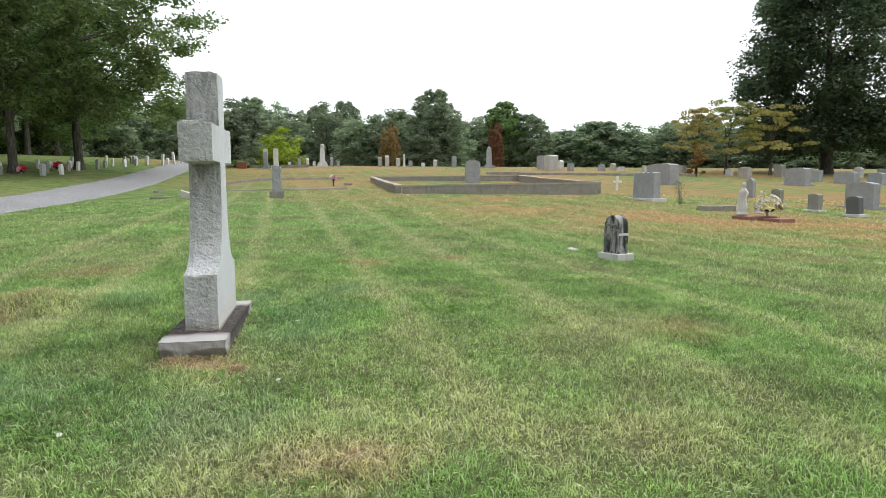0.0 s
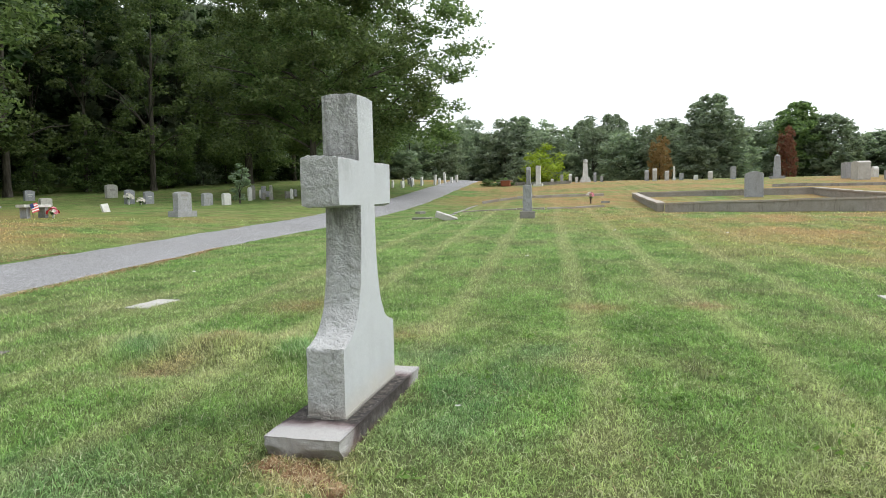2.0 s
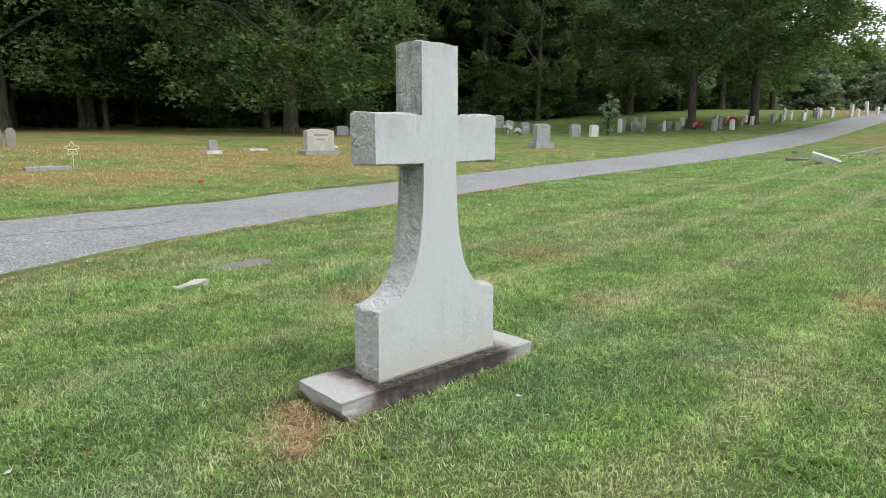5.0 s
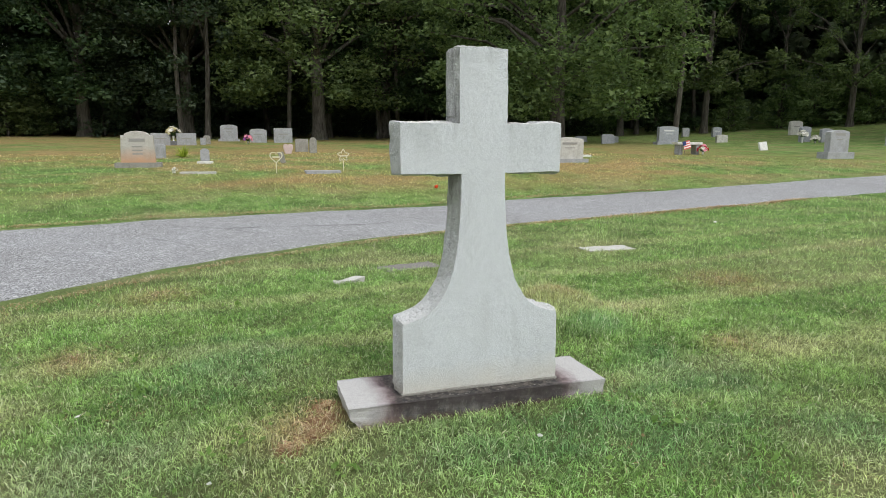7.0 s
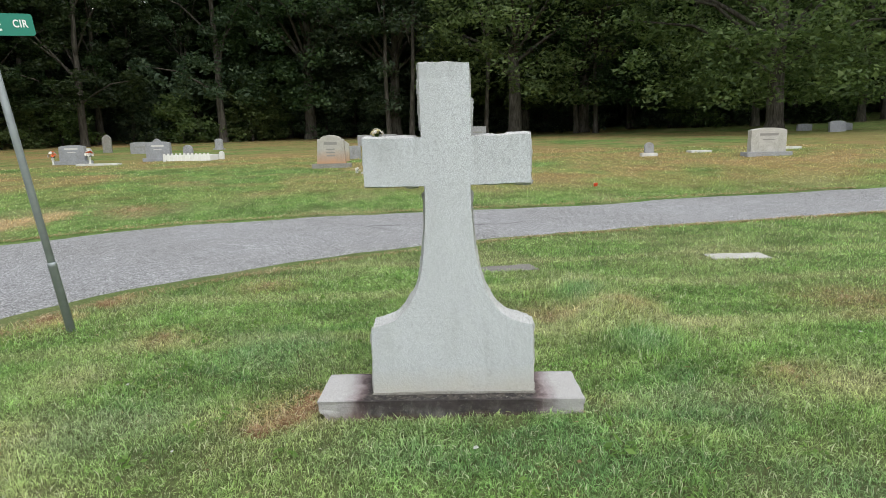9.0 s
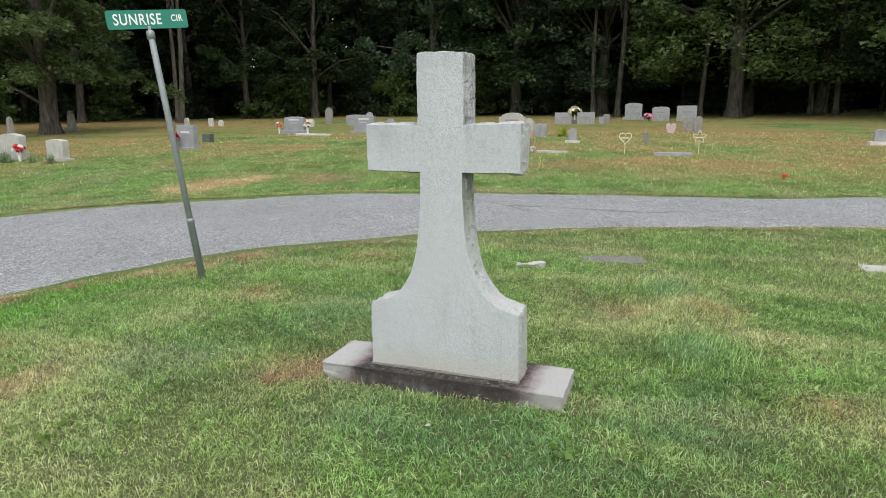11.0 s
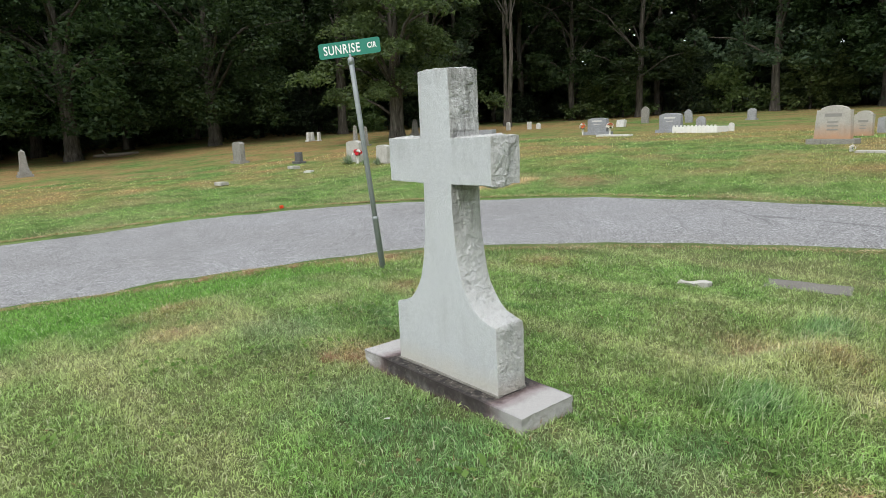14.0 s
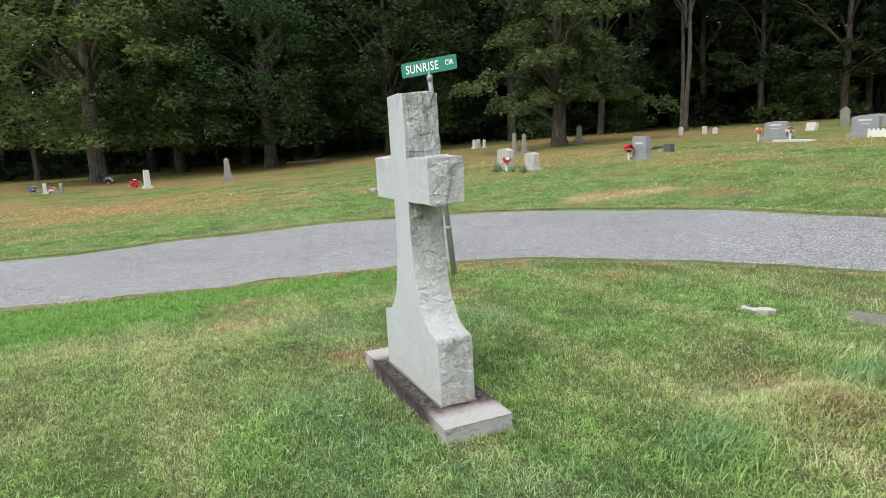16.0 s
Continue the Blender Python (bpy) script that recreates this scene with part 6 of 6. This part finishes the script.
plant_tree(DOGWOOD, 38.2, 49.6, 110, 1.08, name="dogwood_tree", label="dogwood with layered olive and rust foliage", group="dogwoods")
plant_tree(DOGWOOD, 41.4, 47.6, 220, 1.0, name="dogwood_tree", label="dogwood with layered olive and rust foliage", group="dogwoods", leaf="leaf_tawny")
plant_tree(SAPLING, 31.4, 43.6, 0, 1.05, name="young_tree", label="small young tree with rust-brown leaves", group="", leaf="leaf_rust")
plant_tree(SAPLING, -20.8, 34.0, 0, 0.95, 1.05, name="young_tree", label="slim young green tree among headstones", group="", leaf="leaf_pale")
plant_tree(BUSH_B, -3.9, 71.0, 0, 1.08, 0.9, name="small_tree", label="rounded yellow-green tree on the crest", group="", leaf="leaf_bright")
plant_tree(BUSH_A, -7.2, 61.6, 0, 0.45, 0.25, name="shrub", label="low clipped shrub in the brick planter", category="shrub", group="", leaf="leaf")
plant_tree(BUSH_A, -8.6, 60.0, 50, 0.4, 0.22, name="shrub", label="low dark green shrub beside the drive", category="shrub", group="", leaf="leaf")

plant_tree(OAK_A, -15.0, -42.5, 40, 0.8, 0.85, name="tree", label="broad leafy tree with low branches near woods", group="", leaf="leaf_dark")
# the woods' edge: three ranks along one curve, and shrubs in front
EDGE = [(-30, 96), (-30, 74), (-35, 52), (-43, 32), (-49, 10), (-48, -12), (-40, -30), (-28, -42), (-10, -56), (8, -62), (26, -60)]
rw = random.Random(77)


def rank(off, gap, kinds, lo, hi, label, name="tree", category="tree", jitter=1.6):
    line = smooth_line(EDGE, 1200)
    d = np.gradient(line, axis=0)
    d /= np.linalg.norm(d, axis=1)[:, None]
    step, last = 0.0, line[0]
    for p, q in zip(line, d):
        step += float(np.hypot(*(p - last)))
        last = p
        if step < gap:
            continue
        step = rw.uniform(-0.25, 0.25) * gap
        x = p[0] + q[1] * off + rw.uniform(-jitter, jitter)
        y = p[1] - q[0] * off + rw.uniform(-jitter, jitter)
        k = rw.uniform(lo, hi)
        # leaf tone by place: darker west and south, paled for haze up the drive
        # understory shrubs there get brighter leaves, to lighten the shade at trunk level
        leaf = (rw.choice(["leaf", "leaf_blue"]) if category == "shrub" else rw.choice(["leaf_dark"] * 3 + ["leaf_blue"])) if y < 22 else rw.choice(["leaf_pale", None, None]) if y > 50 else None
        kind = rw.choice(kinds)
        if off == 0.0 and -16 < y < 14:
            kind = rw.choice([OAK_B, OAK_B, THIN])
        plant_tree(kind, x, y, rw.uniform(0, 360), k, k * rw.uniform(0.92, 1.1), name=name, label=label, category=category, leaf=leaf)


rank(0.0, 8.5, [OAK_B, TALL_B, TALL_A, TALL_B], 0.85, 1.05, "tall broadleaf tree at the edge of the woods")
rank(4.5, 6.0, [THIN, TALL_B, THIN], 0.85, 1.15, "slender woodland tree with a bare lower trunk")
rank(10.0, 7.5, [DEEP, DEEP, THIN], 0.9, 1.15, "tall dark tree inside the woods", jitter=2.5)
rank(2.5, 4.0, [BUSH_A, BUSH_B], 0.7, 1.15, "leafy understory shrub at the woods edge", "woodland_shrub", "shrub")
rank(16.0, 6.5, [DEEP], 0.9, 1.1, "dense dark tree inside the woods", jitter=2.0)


# slim pale trunks that stand clear before the dark of the woods
for x, y, k in ((-44.6, -4.5, 1.0), (-44.7, -2.8, 1.15), (-44.6, 2.7, 0.95), (-46.0, 9.6, 1.0), (-45.6, 11.0, 1.05), (-34.7, 28.1, 1.2), (-31.7, -29.8, 1.0), (-32.6, -31.0, 0.9)):
    plant_tree(THIN, x, y, 40 * k * x, k, 1.0, label="slender pale-trunked tree at the woods edge")


def deep_woods():
    """The mass of foliage far inside the woods, which closes the view between trunks."""
    rng = np.random.default_rng(5)
    line = smooth_line(EDGE, 400)
    d = np.gradient(line, axis=0)
    d /= np.linalg.norm(d, axis=1)[:, None]
    n = 5400
    i = rng.integers(0, 400, n)
    off = 20 + 9 * rng.random(n)
    c = np.stack([line[i, 0] + d[i, 1] * off, line[i, 1] - d[i, 0] * off, np.zeros(n)], -1)
    c[:, 2] = land(c[:, 0], c[:, 1]) + 19 * rng.random(n) ** 1.15
    low = rng.random(n) < 0.4
    c[low, 2] = land(c[low, 0], c[low, 1]) + 2.5 * rng.random(int(low.sum()))
    v, f = leaf_cloud(rng, c, np.full(n, 2.6), 26, 1.0, 0.8)
    # pale leaf colour put in to lift the darkness between the trunks
    return tagged(new("deep_woods", fast_mesh("deep_woods", v, f, M["leaf_pale"])), "mass of lightened foliage deep inside the woods", "woods", kind="stuff")


deep_woods()


def far_belt():
    """The belt of trees beyond the crest, from north-west round to the east."""
    rb = random.Random(31)
    for i in range(60):
        deg = -24 + 73 * i / 59 + rb.uniform(-0.8, 0.8)
        a = radians(deg)
        r = rb.uniform(112, 146)
        x, y = r * math.sin(a), r * math.cos(a) - 4
        tall = float(np.interp(deg, [-24, 3, 8, 17, 21, 26, 33, 70], [12.6, 12.4, 11.6, 11.2, 8.8, 8.6, 9.4, 9.6])) * rb.uniform(0.88, 1.08) * r / 126
        leaf = None
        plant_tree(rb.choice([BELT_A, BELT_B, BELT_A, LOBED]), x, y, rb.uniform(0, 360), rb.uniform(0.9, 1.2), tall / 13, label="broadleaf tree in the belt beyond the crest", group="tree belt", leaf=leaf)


far_belt()
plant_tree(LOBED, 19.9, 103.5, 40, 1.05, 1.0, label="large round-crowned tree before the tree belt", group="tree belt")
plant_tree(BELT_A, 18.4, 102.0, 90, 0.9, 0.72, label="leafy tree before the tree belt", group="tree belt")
plant_tree(BELT_B, 11.3, 94.6, 0, 0.34, 0.55, label="slim tree with orange-brown autumn leaves", group="tree belt", leaf="leaf_orange")
plant_tree(BELT_B, 28.0, 94.0, 0, 0.27, 0.6, label="small tree with dark red leaves", group="tree belt", leaf="leaf_red")
plant_tree(LOBED, 34.5, 112.0, 0, 1.0, 0.96, label="round-crowned tree before the tree belt", group="tree belt", leaf="leaf")


def fallen_log(x, y, yaw, ln, r):
    bm = bmesh.new()
    tube(bm, [Vector((ln * (u - 0.5), 0.06 * math.sin(6 * u), r * 0.8)) for u in (0, 0.25, 0.5, 0.75, 1.0)], [r, r * 0.95, r * 0.85, r * 0.75, r * 0.5], 10)
    tube(bm, [Vector((ln * 0.2, 0, r)), Vector((ln * 0.3, 0.2, r * 2.2)), Vector((ln * 0.36, 0.3, r * 3.2))], [r * 0.4, r * 0.3, r * 0.1], 6)
    ob = new("fallen_log", from_bm("fallen_log", bm, M["dead_wood"], True))
    ob.matrix_basis = pose(x, y, gz(x, y), 0, 0, yaw)
    return tagged(ob, "bare gray fallen log on the far lawn", "log")


fallen_log(-8.9, -44.2, 15, 3.0, 0.16)
arched_stone()
fallen_log(-17.4, -17.0, 35, 2.4, 0.07)


# ---- grass ----
def on_drive(x, y):
    """True where the drive lies: inside the outline of its two edges."""
    ring = np.concatenate([smooth_line(NEAR_EDGE, 110), smooth_line(FAR_EDGE, 110)[::-1]])
    inside = np.zeros(len(x), bool)
    for (x0, y0), (x1, y1) in zip(ring, np.roll(ring, -1, 0)):
        if y0 == y1:
            continue
        cross = ((y0 > y) != (y1 > y)) & (x < (x1 - x0) * (y - y0) / (y1 - y0) + x0)
        inside ^= cross
    return inside


def lattice(x, y, cell, seed):
    """Soft random tone over the plan, for tufts and thin places."""
    rng = np.random.default_rng(seed)
    g = rng.random((128, 128))
    u, v = x / cell, y / cell
    i, j = np.floor(u).astype(int), np.floor(v).astype(int)
    fu, fv = u - i, v - j
    fu, fv = fu * fu * (3 - 2 * fu), fv * fv * (3 - 2 * fv)
    q = lambda a, b: g[a % 128, b % 128]
    return (q(i, j) * (1 - fu) + q(i + 1, j) * fu) * (1 - fv) + (q(i, j + 1) * (1 - fu) + q(i + 1, j + 1) * fu) * fv


def grass(name, count, reach, seed, label):
    """Blades over the lawn: closest round the cross, thinner and coarser farther off."""
    rng = np.random.default_rng(seed)
    grid = np.linspace(0.02, reach, 4000)
    thick = np.minimum(1.0, (3.3 / grid) ** 2.5)
    share = np.cumsum(thick * grid)
    n = count
    r = np.interp(rng.random(n) * share[-1], share, grid)
    a = rng.random(n) * 2 * math.pi
    x, y = 0.7 + r * np.cos(a), 0.0 + r * np.sin(a)
    tuft = lattice(x, y, 0.055, 1) * 0.45 + lattice(x, y, 0.16, 3) * 0.3 + lattice(x, y, 0.6, 2) * 0.25
    keep = rng.random(n) < 0.3 + 0.95 * tuft
    keep &= ~((np.abs(x) < 0.2) & (np.abs(y + 0.017) < 0.71))
    for wx, wy, wr in WORN:
        keep &= (np.hypot(x - wx, y - wy) > wr * (0.1 + 0.9 * rng.random(n)))
    for wx, wy, sx, sy in ((-3.9, 3.37, 0.16, 0.34), (-3.6, 0.6, 0.13, 0.29), (-3.05, -0.17, 0.07, 0.15), (4.85, 3.5, 0.15, 0.25)):
        keep &= ~((np.abs(x - wx) < sx) & (np.abs(y - wy) < sy))
    x, y, tuft, r = x[keep], y[keep], tuft[keep], r[keep]
    road_free = ~on_drive(x + rng.normal(size=len(x)) * 0.09, y + rng.normal(size=len(x)) * 0.09) & ~on_drive(x, y)
    x, y, tuft, r = x[road_free], y[road_free], tuft[road_free], r[road_free]
    n = len(x)
    tall = 0.05 * (1 + 0.008 * np.maximum(0, r - 4))
    wide = 0.0024 * np.maximum(1, r / 3.3) ** 0.95
    z = land(x, y) - 0.004
    # rank, longer grass in a few clumps
    clump = np.zeros(n)
    for cx, cy, cr in ((-0.95, 1.35, 0.5), (-1.6, 1.2, 0.45), (-2.4, 1.15, 0.5), (-1.7, -3.3, 0.35), (0.0, 0.95, 0.25), (0.3, -0.5, 0.2)):
        clump = np.maximum(clump, np.exp(-((np.hypot(x - cx, y - cy) / cr) ** 2)))
    h = tall * (0.35 + 0.9 * rng.random(n)) * (0.45 + 1.1 * tuft) * (1 + 0.3 * clump)
    th = 19.0 * lattice(x, y, 0.11, 5) + rng.normal(size=n) * 1.5
    lean = 0.25 + 1.25 * rng.random(n) ** 0.7
    dx, dy = np.cos(th), np.sin(th)
    w = wide * (0.6 + 0.8 * rng.random(n))
    twist = rng.normal(size=n) * 0.6
    base = np.stack([x, y, z], -1)
    side = np.stack([-np.sin(th + twist), np.cos(th + twist), 0.35 * rng.normal(size=n)], -1) * w[:, None]
    bow = lean * 0.45
    mid = base + np.stack([dx * np.sin(bow), dy * np.sin(bow), np.cos(bow)], -1) * (h * 0.5)[:, None]
    tip = mid + np.stack([dx * np.sin(lean * 1.25), dy * np.sin(lean * 1.25), np.cos(lean * 1.25)], -1) * (h * 0.55)[:, None]
    near = r < 4.2
    full = np.stack([base, mid + side, tip, mid - side], 1)[near].reshape(-1, 3)
    plain_ = np.stack([base - side, base + side, tip], 1)[~near].reshape(-1, 3)
    for verts, k in ((full, 4), (plain_, 3)):
        me = fast_mesh(name, verts, np.arange(len(verts)).reshape(-1, k), M["blades"])
        tagged(new(name, me), label, "grass", kind="stuff")


grass("grass", 1600000, 26.0, 1, "short mown green and straw grass blades")



def dead_grass():
    """Flattened straw: over worn places, in thin wisps over the lawn, and along the ragged edges of the drive."""
    rng = np.random.default_rng(44)
    xs, ys = [], []
    for wx, wy, wr in WORN + BROWN:
        m = int(min(900, 1600 * wr * wr + 160))
        rr_, aa = np.abs(rng.normal(size=m)) * wr * 0.6, rng.random(m) * 6.283
        xs.append(wx + rr_ * np.cos(aa))
        ys.append(wy + rr_ * np.sin(aa))
    for edge, m in ((NEAR_EDGE, 36000), (FAR_EDGE, 22000)):
        line = smooth_line(edge, 3000)
        line = line[np.hypot(line[:, 0], line[:, 1]) < 13]
        i = rng.integers(0, len(line), m)
        thick = 0.03 + 0.3 * lattice(line[i, 0], line[i, 1], 0.9, 9) ** 2
        xs.append(line[i, 0] + rng.normal(size=m) * thick)
        ys.append(line[i, 1] + rng.normal(size=m) * thick)
    m = 60000
    rr_, aa = 7.5 * rng.random(m) ** 0.6, rng.random(m) * 6.283
    x0, y0 = rr_ * np.cos(aa), rr_ * np.sin(aa)
    some = rng.random(m) < (lattice(x0, y0, 0.45, 7) ** 3) * 1.2 * lattice(x0, y0, 0.07, 8)
    xs.append(x0[some])
    ys.append(y0[some])
    x, y = np.concatenate(xs), np.concatenate(ys)
    ok = ~((np.abs(x) < 0.2) & (np.abs(y + 0.017) < 0.71)) & ~on_drive(x, y)
    x, y = x[ok], y[ok]
    n = len(x)
    far = np.maximum(1, np.hypot(x, y) / 4)
    ln = (0.015 + 0.035 * rng.random(n)) * far**0.4
    th = rng.random(n) * 6.283
    d = np.stack([np.cos(th), np.sin(th), 0.15 + 0.3 * rng.random(n)], -1) * ln[:, None]
    s = np.stack([-np.sin(th), np.cos(th), 0.4 * rng.normal(size=n)], -1) * (0.0019 * far**0.8)[:, None]
    p = np.stack([x, y, land(x, y) + 0.006 + 0.03 * rng.random(n)], -1)
    verts = np.stack([p - s, p + s, p + d], 1).reshape(-1, 3)
    me = fast_mesh("dead_grass", verts, np.arange(n * 3).reshape(-1, 3), M["straw"])
    tagged(new("dead_grass", me), "flattened straw-colored dead grass on the lawn", "grass", kind="stuff")


dead_grass()


def long_grass():
    """Rank uncut clumps behind the cross and round the sign post."""
    rng = np.random.default_rng(45)
    xs, ys, hs = [], [], []
    for cx, cy, cr, m, h in ((-0.95, 1.35, 0.2, 1300, 0.1), (-1.55, 1.25, 0.3, 900, 0.07), (-2.4, 1.15, 0.25, 1300, 0.1)):
        xs.append(cx + cr * rng.normal(size=m) * 0.7)
        ys.append(cy + cr * rng.normal(size=m) * 0.7)
        hs.append(np.full(m, h))
    x, y, h = np.concatenate(xs), np.concatenate(ys), np.concatenate(hs)
    n = len(x)
    h = h * (0.5 + 0.9 * rng.random(n))
    th = 2.4 + rng.normal(size=n) * 1.1
    lean = 0.4 + 0.8 * rng.random(n)
    side = np.stack([-np.sin(th), np.cos(th), np.zeros(n)], -1) * 0.0032
    p = np.stack([x, y, land(x, y) - 0.004], -1)
    mid = p + np.stack([np.cos(th) * np.sin(lean * 0.5), np.sin(th) * np.sin(lean * 0.5), np.cos(lean * 0.5)], -1) * (h * 0.55)[:, None]
    tip = mid + np.stack([np.cos(th) * np.sin(lean * 1.4), np.sin(th) * np.sin(lean * 1.4), np.cos(lean * 1.4)], -1) * (h * 0.6)[:, None]
    verts = np.stack([p - side, p + side, mid + side * 0.8, mid - side * 0.8, mid - side * 0.8, mid + side * 0.8, tip + side * 0.1, tip - side * 0.1], 1).reshape(-1, 3)
    me = fast_mesh("long_grass", verts, np.arange(n * 8).reshape(-1, 4), M["blades"])
    tagged(new("long_grass", me), "clumps of longer bright uncut grass behind the cross", "grass", kind="stuff")


long_grass()

def lawn_weeds():
    """Low broad-leaved weeds between the blades."""
    rng = np.random.default_rng(52)
    m = 90
    r, a = 0.6 + 2.6 * rng.random(m) ** 0.7, rng.random(m) * 6.283
    cx, cy = 0.3 + r * np.cos(a), 0.1 + r * np.sin(a)
    size = 0.012 + 0.014 * rng.random(m)
    k = 14
    x = np.repeat(cx, k) + rng.normal(size=m * k) * np.repeat(size, k) * 2.6
    y = np.repeat(cy, k) + rng.normal(size=m * k) * np.repeat(size, k) * 2.6
    s = np.repeat(size, k) * (0.6 + 0.6 * rng.random(m * k))
    th = rng.random(m * k) * 6.283
    n = m * k
    u = np.stack([np.cos(th), np.sin(th), 0.5 * rng.normal(size=n)], -1) * s[:, None]
    v = np.stack([-np.sin(th), np.cos(th), 0.3 * rng.normal(size=n)], -1) * (s * 0.6)[:, None]
    p = np.stack([x, y, land(x, y) + 0.02 + 0.02 * rng.random(n)], -1)
    verts = np.stack([p - u, p + v, p + u, p - v], 1).reshape(-1, 3)
    keep = np.repeat(~((np.abs(x) < 0.22) & (np.abs(y + 0.017) < 0.74)), 4)
    verts = verts[keep]
    me = fast_mesh("lawn_weeds", verts, np.arange(len(verts)).reshape(-1, 4), M["leaf_weed"])
    tagged(new("lawn_weeds", me), "small broad-leaved green weeds in the lawn", "weeds", kind="stuff")


lawn_weeds()

# scraps and fallen leaves on the lawn
rs = random.Random(8)
for x, y, m in ((0.55, -1.35, "litter"), (-0.95, 2.85, "litter"), (-0.29, -1.99, "litter"), (0.75, 0.55, "dry_leaf"), (-0.38, 1.44, "dry_leaf"), (0.6, 0.1, "litter"), (-5.3, 6.2, "litter"), (3.2, 1.5, "dry_leaf"), (2.4, -1.6, "dry_leaf"), (0.2, 8.5, "litter"), (2.0, 14.0, "litter"), (4.6, 13.0, "litter")):
    s = rs.uniform(0.012, 0.022) if y < 5 else 0.04
    bm = bmesh.new()
    ring = [bm.verts.new((s * rs.uniform(0.7, 1.4) * math.cos(k), s * rs.uniform(0.5, 1.0) * math.sin(k), rs.uniform(0, 0.6) * s)) for k in (0, 1, 2, 3, 4, 5)]
    bmesh.ops.solidify(bm, geom=[bm.faces.new(ring)], thickness=0.001)
    ob = new("scrap" if m == "litter" else "fallen_leaf", from_bm("scrap", bm, M[m]))
    ob.matrix_basis = pose(x, y, gz(x, y) + 0.03, rs.uniform(-15, 15), rs.uniform(-15, 15), rs.uniform(0, 360))
    tagged(ob, "small white scrap lying in the grass" if m == "litter" else "small dry fallen leaf in the grass", "litter", "scraps")
